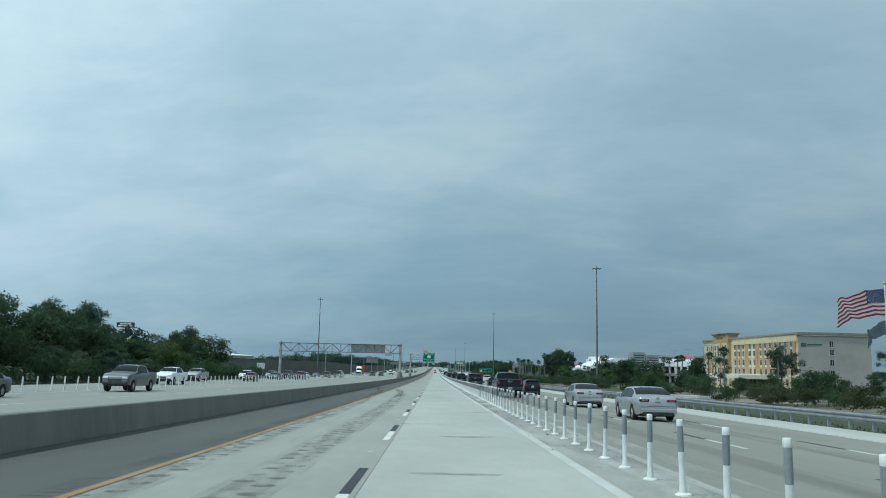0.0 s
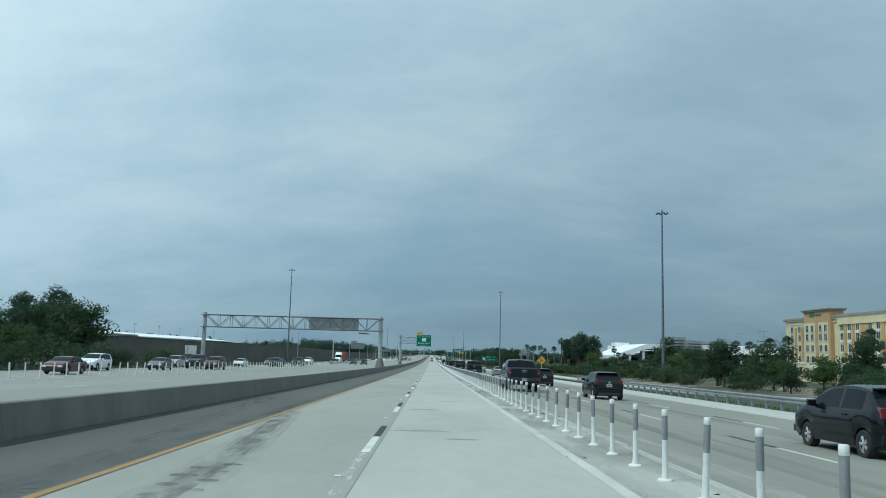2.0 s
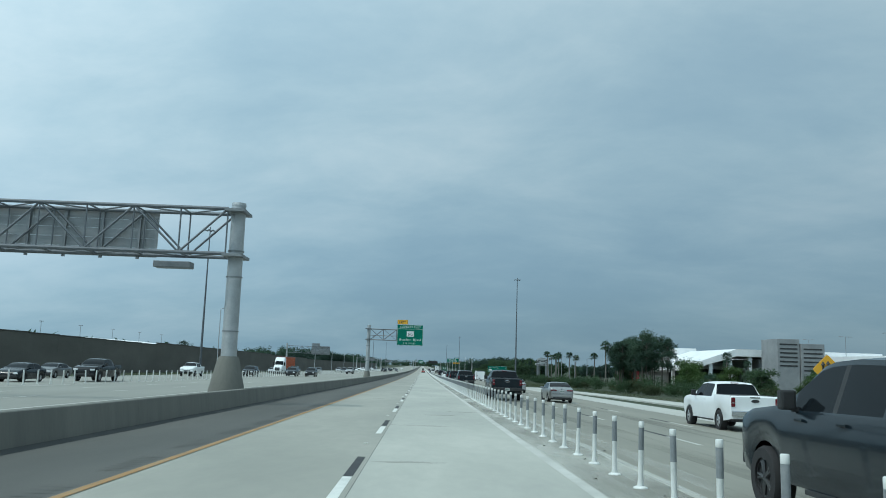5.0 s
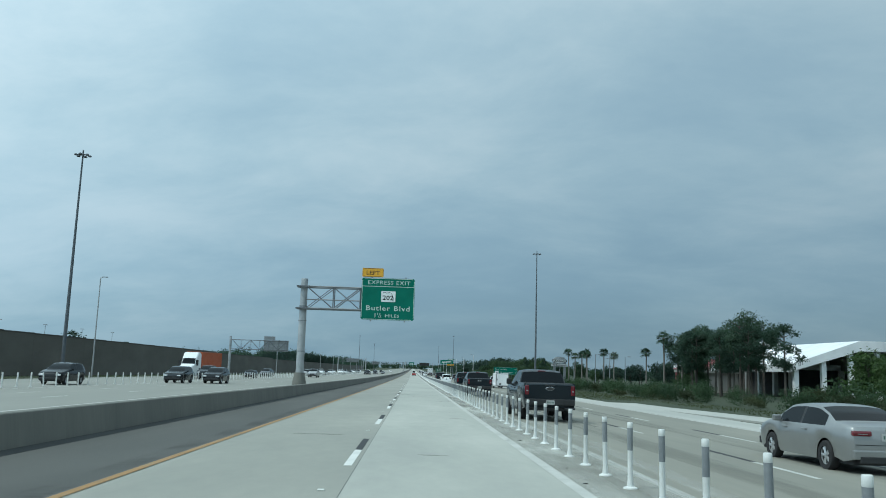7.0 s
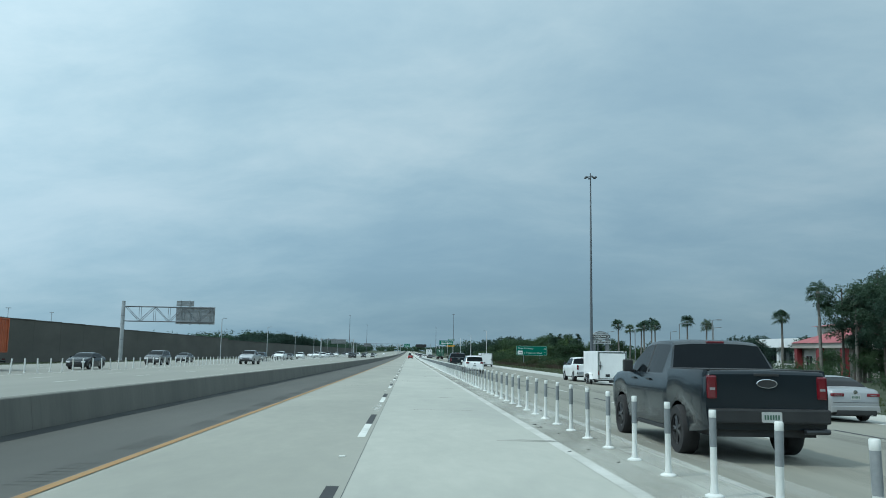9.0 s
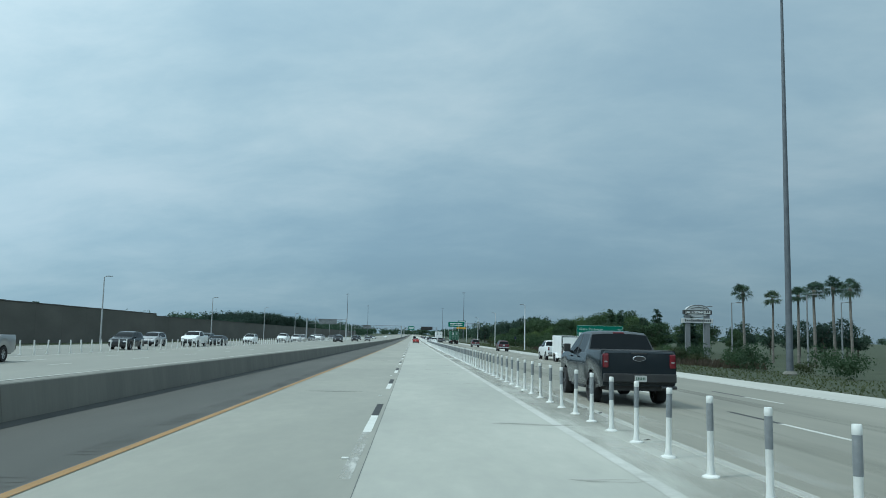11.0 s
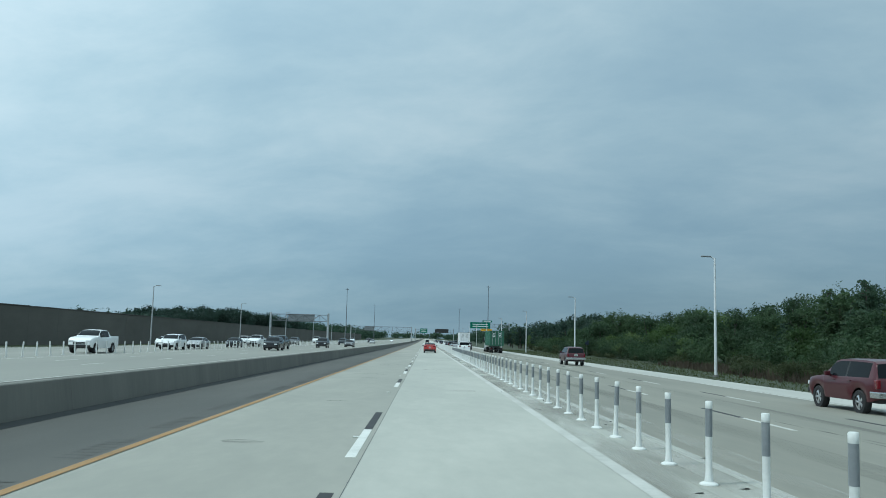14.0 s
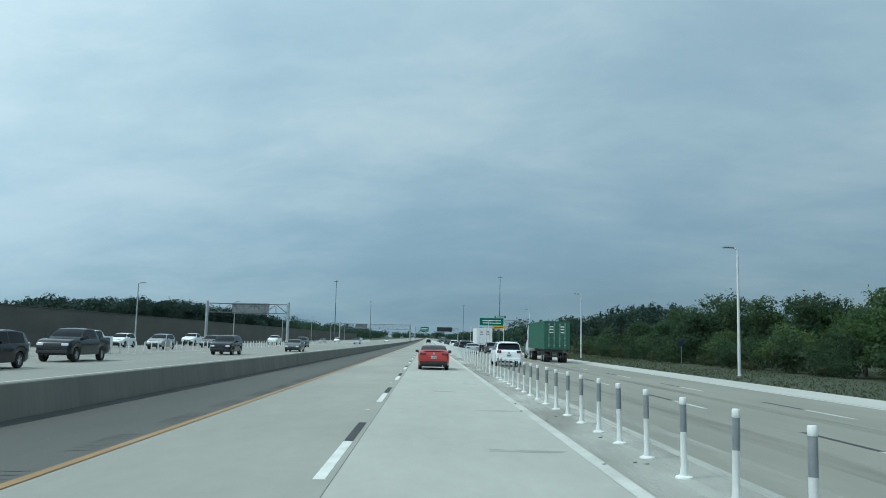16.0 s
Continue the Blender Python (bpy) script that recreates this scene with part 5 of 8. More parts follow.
        x0, x1 = sorted((side * (W / 2 * 0.87), side * (W / 2 * 0.50)))
        box(bm, x0, x1, front - 0.22, front + 0.012, zh - 0.12, zh + 0.02, 0.03)
        part("headlight", bm, LENS_CLEAR, c, "clear headlight")
        # door mirrors
        bm = bmesh.new()
        my = c_side - L / 2 - 0.12
        xm = W / 2 * 0.97
        x0, x1 = sorted((side * (xm + 0.02), side * (xm + 0.21)))
        box(bm, x0, x1, my - 0.06, my + 0.07, zb0 + 0.02, zb0 + (0.26 if kind == "pickup" else 0.17), 0.03)
        x0, x1 = sorted((side * (xm - 0.06), side * (xm + 0.05)))
        box(bm, x0, x1, my - 0.03, my + 0.04, zb0 + 0.0, zb0 + 0.06)
        part("mirror", bm, TRIM if kind in ("pickup", "coupe") else body_mat, c)
        for dy in (b_side - 0.25, b_side + 0.75):
            if lite or (kind == "coupe" and dy < b_side):
                continue
            bm = bmesh.new()
            x0, x1 = sorted((side * (W / 2 * 0.985), side * (W / 2 + 0.025)))
            box(bm, x0, x1, dy - L / 2 - 0.1, dy - L / 2 + 0.1, zb0 - 0.11, zb0 - 0.075, 0.008)
            part("door_handle", bm, body_mat, c)
    # grille, badge, plate
    bm = bmesh.new()
    zg = lerp_profile(k["top"], L - 0.05)
    gh = 0.42 if kind == "pickup" else 0.22
    for i in range(4):
        z0 = zg - 0.08 - gh + gh * i / 4
        box(bm, -W * 0.24, W * 0.24, front - 0.08, front + 0.02, z0, z0 + gh / 4 * 0.7)
    part("grille", bm, TRIM, c)
    if lite:
        return c
    zp = {"sedan": 0.70, "coupe": 0.72, "hatch": 0.78, "suv": 0.80, "wagon": 0.98, "pickup": 0.72}[kind]
    if kind == "sedan":
        zp = 0.80
    yb = back - (0.15 if kind == "pickup" else 0.012)
    bm = bmesh.new()
    rounded_plate(bm, -0.155, 0.155, zp - 0.078, zp + 0.078, yb - 0.008, yb + 0.01, 0.015, 2)
    plate = part("number_plate", bm, PLATE, c, "white number plate")
    bm = bmesh.new()
    for i in range(6):
        box(bm, -0.12 + i * 0.042, -0.12 + i * 0.042 + 0.026, yb - 0.011, yb - 0.008, zp - 0.035, zp + 0.035)
    part("plate_mark", bm, PLATE_BAR, plate)
    bm = bmesh.new()
    zbadge = {"sedan": 0.96, "coupe": 0.93, "hatch": 0.95, "suv": 0.98, "wagon": 1.12, "pickup": 1.22}[kind]
    sx = 0.16 if kind == "pickup" else 0.07
    ring = [bm.verts.new((sx * math.cos(2 * math.pi * i / 18), back - 0.012, zbadge + 0.065 * math.sin(2 * math.pi * i / 18))) for i in range(18)]
    rim2 = [bm.verts.new((v.co.x, back + 0.01, v.co.z)) for v in ring]
    bm.faces.new(ring)
    for i in range(18):
        bm.faces.new((ring[i], ring[(i + 1) % 18], rim2[(i + 1) % 18], rim2[i]))
    badge = part("badge", bm, CHROME if kind != "pickup" else TRIM, c)
    if kind == "pickup":
        bm = bmesh.new()
        for i in range(18):
            p, q = [(sx * math.cos(2 * math.pi * j / 18), back - 0.014, zbadge + 0.065 * math.sin(2 * math.pi * j / 18)) for j in (i, i + 1)]
            tube(bm, p, q, 0.007, n=5)
        part("badge_rim", bm, CHROME, badge)
    if kind == "pickup":
        bm = bmesh.new()
        box(bm, -0.20, 0.20, back - 0.012, back + 0.02, 1.335, 1.375, 0.008)
        part("tailgate_handle", bm, TRIM, c)
        bm = bmesh.new()
        tube(bm, (0.55, back - 0.06, 0.50), (0.95, back - 0.02, 0.50), 0.045, n=10)
        part("exhaust_pipe", bm, RIM_DARK, c)
        for side in (-1, 1):
            bm = bmesh.new()
            x0, x1 = sorted((side * W / 2 * 0.93, side * W / 2 * 0.99))
            box(bm, x0, x1, 1.95 - L / 2, 3.75 - L / 2, low - 0.06, low, 0.01)
            part("side_step", bm, TRIM, c)
        bm = bmesh.new()
        box(bm, -0.16, 0.16, 2.06 - L / 2, 2.14 - L / 2, 1.86, 1.915, 0.01)
        part("third_brake_light", bm, LENS_RED, c)
        # soft cover stretched over the bed
        bm = bmesh.new()
        box(bm, -W / 2 * 0.93, W / 2 * 0.93, 0.10 - L / 2, 1.72 - L / 2, 1.405, 1.437, 0.01)
        part("bed_cover", bm, TRIM, c, "black bed cover")
    elif kind in ("coupe", "suv", "hatch"):
        # spoiler lip
        bm = bmesh.new()
        s0 = k["back"][1] if kind != "coupe" else 0.14
        zs = lerp_profile(k["top"], s0) + (0.03 if kind != "coupe" else 0.08)
        box(bm, -W * 0.33, W * 0.33, s0 - L / 2 - 0.16, s0 - L / 2 + 0.10, zs - 0.02, zs + 0.025, 0.015)
        part("spoiler", bm, body_mat, c)
        if kind == "suv":
            for side in (-1, 1):
                bm = bmesh.new()
                tube(bm, (side * W * 0.345, 0.7 - L / 2, 1.76), (side * W * 0.345, 2.5 - L / 2, 1.76), 0.022, n=6)
                for q in (0.75, 1.6, 2.45):
                    tube(bm, (side * W * 0.345, q - L / 2, 1.70), (side * W * 0.345, q - L / 2, 1.76), 0.02, n=6)
                part("roof_rail", bm, TRIM, c)
    if kind in ("sedan", "hatch"):
        bm = bmesh.new()
        box(bm, -W * 0.36, W * 0.36, back - 0.045, back + 0.1, low + 0.02, low + 0.17, 0.02)
        part("diffuser", bm, TRIM, c, "black lower bumper insert")
        bm = bmesh.new()
        box(bm, -W * 0.40, W * 0.40, back - 0.006, back + 0.02, 0.628, 0.640)
        part("boot_seam", bm, TRIM, c)
    if kind != "pickup":
        bm = bmesh.new()
        tube(bm, (W * 0.28, back - 0.03, low + 0.04), (W * 0.28, back + 0.25, low + 0.04), 0.035, n=10)
        part("exhaust_pipe", bm, CHROME, c)
    return c


# those driving the same way; y: where the rear wheels stand
def ahead(kind, colour, label, x, y, group="", size=1.0, **more):
    k = KINDS[kind]
    c = car(kind, colour, label, x, y + size * (k["L"] / 2 - k["rear"]), group=group, **more)
    c.scale = (size, size, size)
    return c


ahead("coupe", "red", "red coupe with a rear spoiler in the express lane", 1.66, 606.5)
for cy in (36.5, 51.5):
    ahead("sedan", "silver", "silver compact sedan driving in the middle lane", 10.55, cy, "silver sedans")
for cx, cy in ((11.1, 84.5), (11.0, 112.8), (11.0, 138.4)):
    ahead("hatch", "black", "black compact hatchback in the middle lane", cx, cy, "black hatchbacks")
ahead("pickup", "white", "white pickup truck in the outer lane", 14.1, 202.3)
for cx, cy in ((11.0, 184.0), (11.1, 228.5), (11.2, 255.8)):
    ahead("sedan", "champagne", "champagne grey sedan in the middle lane", cx, cy, "champagne sedans")
for cx, cy in ((7.2, 67.8), (7.1, 120.5), (6.95, 177.0), (6.9, 226.0), (6.6, 271.5), (6.75, 307.5), (6.75, 324.0), (6.9, 407.6)):
    ahead("pickup", "charcoal", "dark charcoal crew-cab pickup truck beside the posts", cx, cy, "charcoal pickup trucks", 1.055, dark_rims=True)
ahead("sedan", "silver", "silver older sedan in the outer lane", 15.0, 335.8)
for cx, cy in ((15.2, 375.0), (14.9, 464.5)):
    ahead("pickup", "white", "white pickup truck towing a cargo trailer", cx, cy, "towing pickup trucks")
for cx, cy in ((15.6, 517.0), (14.9, 567.0)):
    ahead("wagon", "maroon", "dark maroon boxy off-road wagon with a bright bumper", cx, cy, "maroon wagons")
for cx, cy in ((7.4, 390.0), (7.0, 617.0)):
    ahead("suv", "white", "white crossover in the lane beside the posts", cx, cy, "white crossovers")
QUEUE = [(7.3, 668, "sedan", "silver"), (7.3, 690, "suv", "black"), (10.7, 679, "suv", "grey"), (7.3, 716, "sedan", "charcoal"), (10.7, 722, "sedan", "white"),
         (7.3, 742, "suv", "white"), (14.1, 735, "sedan", "grey"), (10.7, 760, "pickup", "charcoal"), (7.3, 775, "sedan", "black"), (14.1, 790, "suv", "silver"),
         (7.3, 805, "suv", "navy"), (10.7, 812, "sedan", "silver"), (7.3, 840, "sedan", "white"), (10.7, 850, "suv", "black"), (14.1, 856, "pickup", "white"),
         (7.3, 880, "suv", "grey"), (10.7, 893, "sedan", "beige"), (7.3, 925, "sedan", "black"), (10.7, 940, "suv", "white"), (14.1, 930, "sedan", "navy"), (1.9, 905, "suv", "black"),
         (7.3, 985, "suv", "silver"), (10.7, 1000, "sedan", "charcoal")]
for qx, qy, qk, qc in QUEUE:
    car(qk, qc, {"sedan": "%s sedan in the slow traffic queue", "suv": "%s crossover in the slow traffic queue", "pickup": "%s pickup truck in the slow traffic queue"}[qk] % qc, qx, qy, group="queued traffic", lite=qy > 660, far=qy > 700)

# oncoming
ONCOMING = [(-21.6, 62.5, "pickup", "grey"), (-22.6, 43.5, "sedan", "grey"), (-28.8, 94.5, "pickup", "white"), (-34.6, 124.5, "pickup", "silver"), (-28.6, 134.0, "sedan", "maroon"),
            (-33.4, 151.5, "suv", "white"), (-30.4, 163.0, "sedan", "grey"), (-27.4, 175.5, "suv", "maroon"), (-30.9, 180.0, "pickup", "charcoal"), (-35.3, 184.0, "suv", "silver"),
            (-31.8, 209.0, "sedan", "white"), (-27.6, 218.5, "suv", "black"), (-29.6, 233.0, "sedan", "charcoal"), (-27.2, 241.5, "pickup", "black"), (-34.8, 250.0, "sedan", "grey"),
            (-32.0, 288.0, "pickup", "white"), (-27.2, 305.0, "suv", "black"), (-23.4, 324.5, "suv", "charcoal"), (-20.2, 327.5, "suv", "black"),
            (-27.6, 354.0, "pickup", "charcoal"), (-34.6, 366.0, "sedan", "silver"), (-27.2, 382.0, "sedan", "charcoal"), (-29.4, 409.5, "suv", "grey"),
            (-21.5, 426.0, "pickup", "silver"), (-33.4, 436.0, "sedan", "grey"), (-27.0, 464.5, "suv", "charcoal"), (-27.1, 489.5, "pickup", "white"), (-31.2, 486.0, "suv", "silver"),
            (-27.0, 502.0, "sedan", "charcoal"), (-31.6, 513.0, "suv", "grey"), (-28.4, 532.0, "suv", "white"), (-27.1, 561.0, "pickup", "white"),
            (-27.7, 584.5, "suv", "white"), (-27.6, 594.5, "sedan", "silver"), (-18.3, 595.5, "suv", "black"), (-34.0, 602.0, "sedan", "white"), (-19.8, 608.3, "pickup", "charcoal"),
            (-27.6, 614.0, "sedan", "charcoal"), (-27.2, 628.0, "pickup", "white"), (-16.8, 633.0, "suv", "black"), (-29.2, 653.0, "suv", "silver"), (-36.6, 661.0, "suv", "white"),
            (-27.6, 669.0, "suv", "grey"), (-14.2, 655.0, "sedan", "grey"), (-36.2, 690.0, "pickup", "white"), (-20.4, 701.0, "suv", "charcoal"), (-31.0, 732.0, "pickup", "white"),
            (-18.5, 790.0, "sedan", "silver"), (-22.0, 830.0, "suv", "black"), (-29.5, 800.0, "sedan", "grey"), (-33.0, 870.0, "suv", "white"), (-30.0, 920.0, "sedan", "black"), (-18.6, 960.0, "sedan", "white"), (-33.5, 985.0, "pickup", "silver")]
for qx, qy, qk, qc in ONCOMING:
    car(qk, qc, {"sedan": "%s sedan in the oncoming lanes", "suv": "%s crossover in the oncoming lanes", "pickup": "%s pickup truck in the oncoming lanes"}[qk] % qc, qx, qy, 180.0, group="oncoming traffic", lite=True, far=qy > 690)

TRAILER_WHITE = surface("white_trailer_skin", [(0.66, 0.67, 0.67), (0.74, 0.75, 0.75), (0.80, 0.805, 0.80)], 0.4, 0.6, 10.0, coords="object")
CONTAINER_GREEN = surface("green_container_paint", [(0.014, 0.075, 0.045), (0.020, 0.10, 0.06), (0.035, 0.12, 0.08)], 0.55, 0.8, 8.0, coords="object", grain=0.5)
CONTAINER_ORANGE = surface("orange_container_paint", [(0.30, 0.065, 0.025), (0.38, 0.085, 0.03), (0.44, 0.11, 0.045)], 0.55, 0.8, 8.0, coords="object", grain=0.5)


def level(x):
    return -0.27 * (x - 5.35) / 10.3 if x > 5.35 else (-0.08 * (-6.75 - x) / 37.25 if x < -6.75 else 0.0)


def cargo_trailer(x, y):
    c = thing("cargo_trailer", "white enclosed tandem-axle cargo trailer with a rear ramp door", "trailer", "cargo trailers", x, y, level(x))
    bm = bmesh.new()
    box(bm, -1.05, 1.05, -2.45, 2.2, 0.42, 2.42, 0.04)
    body = part("box_body", bm, TRAILER_WHITE, c)
    for side in (-1, 1):
        for i in range(8):
            yy = -2.2 + i * 0.6
            bm = bmesh.new()
            box(bm, side * 1.05 - 0.003, side * 1.05 + 0.005, yy, yy + 0.015, 0.46, 2.38)
            part("panel_seam", bm, TRAILER_WHITE, body)
    bm = bmesh.new()
    box(bm, -0.92, 0.92, -2.475, -2.452, 0.52, 2.28, 0.01)
    door = part("ramp_door", bm, TRAILER_WHITE, c, "white ramp door framed in black")
    bm = bmesh.new()
    for a in ((-0.955, -0.925, 0.5, 2.31), (0.925, 0.955, 0.5, 2.31), (-0.955, 0.955, 2.285, 2.315), (-0.955, 0.955, 0.49, 0.515)):
        box(bm, a[0], a[1], -2.472, -2.452, a[2], a[3])
    part("door_seal", bm, TRIM, c)
    bm = bmesh.new()
    box(bm, -0.98, 0.98, -2.5, -2.45, 2.32, 2.40, 0.01)
    for side in (-1, 1):
        box(bm, side * 1.0 - 0.05, side * 1.0 + 0.05, -2.49, -2.44, 0.45, 2.4, 0.01)
    part("corner_trim", bm, CHROME, c)
    for side in (-1, 1):
        bm = bmesh.new()
        tube(bm, (side * 0.86, -2.52, 1.1), (side * 0.86, -2.52, 1.7), 0.02, n=8)
        box(bm, side * 0.86 - 0.12, side * 0.86 + 0.12, -2.53, -2.49, 1.36, 1.42, 0.01)
        part("latch", bm, TRIM, c)
        bm = bmesh.new()
        box(bm, side * 0.99 - 0.03, side * 0.99 + 0.03, -2.51, -2.48, 0.75, 1.05, 0.01)
        part("tail_light", bm, LENS_RED, c)
        bm = bmesh.new()
        pts = [(-0.95, 0.40), (-0.80, 0.78), (-0.35, 0.86), (0.15, 0.86), (0.6, 0.78), (0.75, 0.40)]
        ra = [bm.verts.new((side * 1.05, a, b)) for a, b in pts]
        rb = [bm.verts.new((side * 1.28, a, b)) for a, b in pts]
        for i in range(len(pts) - 1):
            bm.faces.new((ra[i], ra[i + 1], rb[i + 1], rb[i]))
        # a narrow lip round the open arch, and the dark well behind the wheels
        rc = [bm.verts.new((side * 1.285, a * 0.93 - 0.007, b - (0.06 if b > 0.5 else 0.0))) for a, b in pts]
        for i in range(len(pts) - 1):
            bm.faces.new((rb[i], rb[i + 1], rc[i + 1], rc[i]))
        part("fender", bm, TRAILER_WHITE, c)
        bm = bmesh.new()
        x0, x1 = sorted((side * 1.052, side * 1.058))
        box(bm, x0, x1, -0.86, 0.66, 0.36, 0.80)
        part("wheel_well", bm, TRIM, c)
    bm = bmesh.new()
    box(bm, -0.5, -0.2, -2.488, -2.47, 0.62, 0.82)
    part("door_vent", bm, TRIM, door)
    add_wheels(c, 0.33, (-1.14, 1.14), (-0.50, 0.28), 0.2)
    bm = bmesh.new()
    tube(bm, (-0.8, 2.2, 0.42), (0, 3.4, 0.45), 0.06, n=6)
    tube(bm, (0.8, 2.2, 0.42), (0, 3.4, 0.45), 0.06, n=6)
    tube(bm, (0, 3.3, 0.45), (0, 3.75, 0.50), 0.06, n=6)
    box(bm, -1.0, 1.0, -2.4, 2.2, 0.34, 0.42)
    part("chassis", bm, TRIM, c)
    bm = bmesh.new()
    box(bm, -0.25, 0.1, -2.6, -2.4, 0.22, 0.4, 0.02)
    part("step", bm, TRIM, c)


for cx, cy in ((15.3, 369.0), (15.0, 458.5)):
    cargo_trailer(cx, cy)


def semi(x, y, box_mat, label, turn=0.0, cab="white", length=12.2, corrugated=True):
    """An articulated truck; y: the middle of its load."""
    c = new("semi_truck")
    c.matrix_basis = pose(x, y, zr(y) + level(x), 0, 0, turn)
    tagged(c, label, "truck")
    h = length / 2
    bm = bmesh.new()
    if corrugated:
        n = 44
        for side in (-1, 1):
            cols = []
            for i in range(n * 4 + 1):
                yy = -h + length * i / (n * 4)
                off = 0.0 if (i % 4) in (0, 1) else -0.035
                cols.append([bm.verts.new((side * (1.21 + off), yy, z)) for z in (1.45, 3.95)])
            for a, b in zip(cols, cols[1:]):
                bm.faces.new((a[0], b[0], b[1], a[1]))
        box(bm, -1.16, 1.16, -h + 0.03, h - 0.03, 1.40, 3.96)
    else:
        box(bm, -1.22, 1.22, -h, h, 1.2, 4.0, 0.04)
    part("container" if corrugated else "box_body", bm, box_mat, c)
    bm = bmesh.new()
    for xx in (-1.18, 1.18):
        for yy in (-h + 0.02, h - 0.02):
            box(bm, xx - 0.07, xx + 0.07, yy - 0.08, yy + 0.08, 1.34, 4.02)
    for z in (1.38, 3.98):
        for yy in (-h + 0.02, h - 0.02):
            box(bm, -1.2, 1.2, yy - 0.07, yy + 0.07, z - 0.07, z + 0.05)
        for xx in (-1.19, 1.19):
            box(bm, xx - 0.05, xx + 0.05, -h, h, z - 0.06, z + 0.05)
    part("container_frame" if corrugated else "edge_rail", bm, box_mat, c)
    for s in (-1, 1):
        bm = bmesh.new()
        x0, x1 = sorted((s * 0.02, s * 1.10))
        box(bm, x0, x1, -h - 0.05, -h - 0.01, 1.47, 3.88, 0.01)
        d = part("rear_door", bm, box_mat, c)
        for q in (0.28, 0.78):
            bm = bmesh.new()
            tube(bm, (s * q, -h - 0.09, 1.42), (s * q, -h - 0.09, 3.92), 0.022, n=6)
            for z in (1.7, 2.4, 3.1, 3.7):
                box(bm, s * q - 0.06, s * q + 0.06, -h - 0.10, -h - 0.05, z - 0.03, z + 0.03)
            part("locking_bar", bm, GALV, d)
        bm = bmesh.new()
        for z in (2.95, 3.25, 3.5):
            x0, x1 = sorted((s * 0.35, s * 0.72))
            box(bm, x0, x1, -h - 0.056, -h - 0.051, z - 0.05, z + 0.05)
        part("text_bar", bm, SIGN_WHITE if corrugated else TRIM, d)
    bm = bmesh.new()
    box(bm, -0.5, 0.5, -h + 0.1, h - 0.2, 1.0, 1.3)
    box(bm, -1.2, 1.2, -h - 0.02, -h + 0.12, 0.55, 0.68)
    for s in (-1, 1):
        box(bm, s * 0.6 - 0.05, s * 0.6 + 0.05, -h, -h + 0.1, 0.55, 1.35)
    part("chassis", bm, TRIM, c)
    for s in (-1, 1):
        bm = bmesh.new()
        box(bm, s * 1.0 - 0.14, s * 1.0 + 0.14, -h - 0.04, -h - 0.01, 0.74, 0.84, 0.01)
        part("tail_light", bm, LENS_RED, c)
    add_wheels(c, 0.5, (-1.0, -0.68, 0.68, 1.0), (-h + 1.2, -h + 2.5, h - 0.4, h - 1.7), 0.28)
    # tractor: tall sleeper, raked windshield, sloping bonnet
    f = h + 0.45
    prof = [(0.0, 0.75, 1.22), (0.0, 3.75, 1.14), (0.5, 3.95, 1.10), (1.5, 3.88, 1.08), (2.35, 3.05, 1.06), (3.05, 2.12, 1.02), (4.35, 1.80, 0.93), (4.75, 1.50, 0.90), (4.88, 0.95, 0.95), (4.85, 0.40, 1.0), (4.2, 0.38, 1.12), (0.6, 0.42, 1.2)]
    bm = bmesh.new()
    left = [bm.verts.new((-w, f + a, b)) for a, b, w in prof]
    right = [bm.verts.new((w, f + a, b)) for a, b, w in prof]
    bm.faces.new(left)
    bm.faces.new(right[::-1])
    for i in range(len(prof)):
        j = (i + 1) % len(prof)
        bm.faces.new((left[i], right[i], right[j], left[j]))
    bmesh.ops.recalc_face_normals(bm, faces=bm.faces)
    bmesh.ops.bevel(bm, geom=list(bm.edges), offset=0.11, segments=3, affect="EDGES")
    part("cab", bm, PAINT[cab], c, smooth=50)
    bm = bmesh.new()
    quad = [bm.verts.new(p) for p in ((-0.90, f + 2.40, 3.03), (0.90, f + 2.40, 3.03), (0.95, f + 3.02, 2.20), (-0.95, f + 3.02, 2.20))]
    q2 = [bm.verts.new((v.co.x, v.co.y - 0.10, v.co.z - 0.07)) for v in quad]
    bm.faces.new(quad)
    for i in range(4):
        bm.faces.new((quad[i], quad[(i + 1) % 4], q2[(i + 1) % 4], q2[i]))
    part("windshield", bm, GLASS_DARK, c)
    for s in (-1, 1):
        bm = bmesh.new()
        x0, x1 = sorted((s * 1.03, s * 1.135))
        box(bm, x0, x1, f + 1.75, f + 2.55, 2.12, 2.80, 0.03)
        part("side_window", bm, GLASS_DARK, c)
        bm = bmesh.new()
        x0, x1 = sorted((s * 0.56, s * 0.93))
        box(bm, x0, x1, f + 4.50, f + 4.86, 1.02, 1.32, 0.06)
        part("headlight", bm, LENS_CLEAR, c)
        bm = bmesh.new()
        x0, x1 = sorted((s * 1.2, s * 1.45))
        box(bm, x0, x1, f + 2.75, f + 2.87, 1.95, 2.75, 0.04)
        tube(bm, (s * 1.0, f + 2.7, 2.6), (s * 1.25, f + 2.8, 2.6), 0.03, n=6)
        part("mirror", bm, TRIM, c)
        bm = bmesh.new()
        tube(bm, (s * 1.0, f + 0.5, 0.75), (s * 1.0, f + 1.9, 0.75), 0.32, n=14)
        part("fuel_tank", bm, CHROME, c, smooth=40)
    bm = bmesh.new()
    box(bm, -0.52, 0.52, f + 4.66, f + 4.90, 0.85, 1.56, 0.05)
    grille = part("grille", bm, TRIM, c, "black radiator grille")
    bm = bmesh.new()
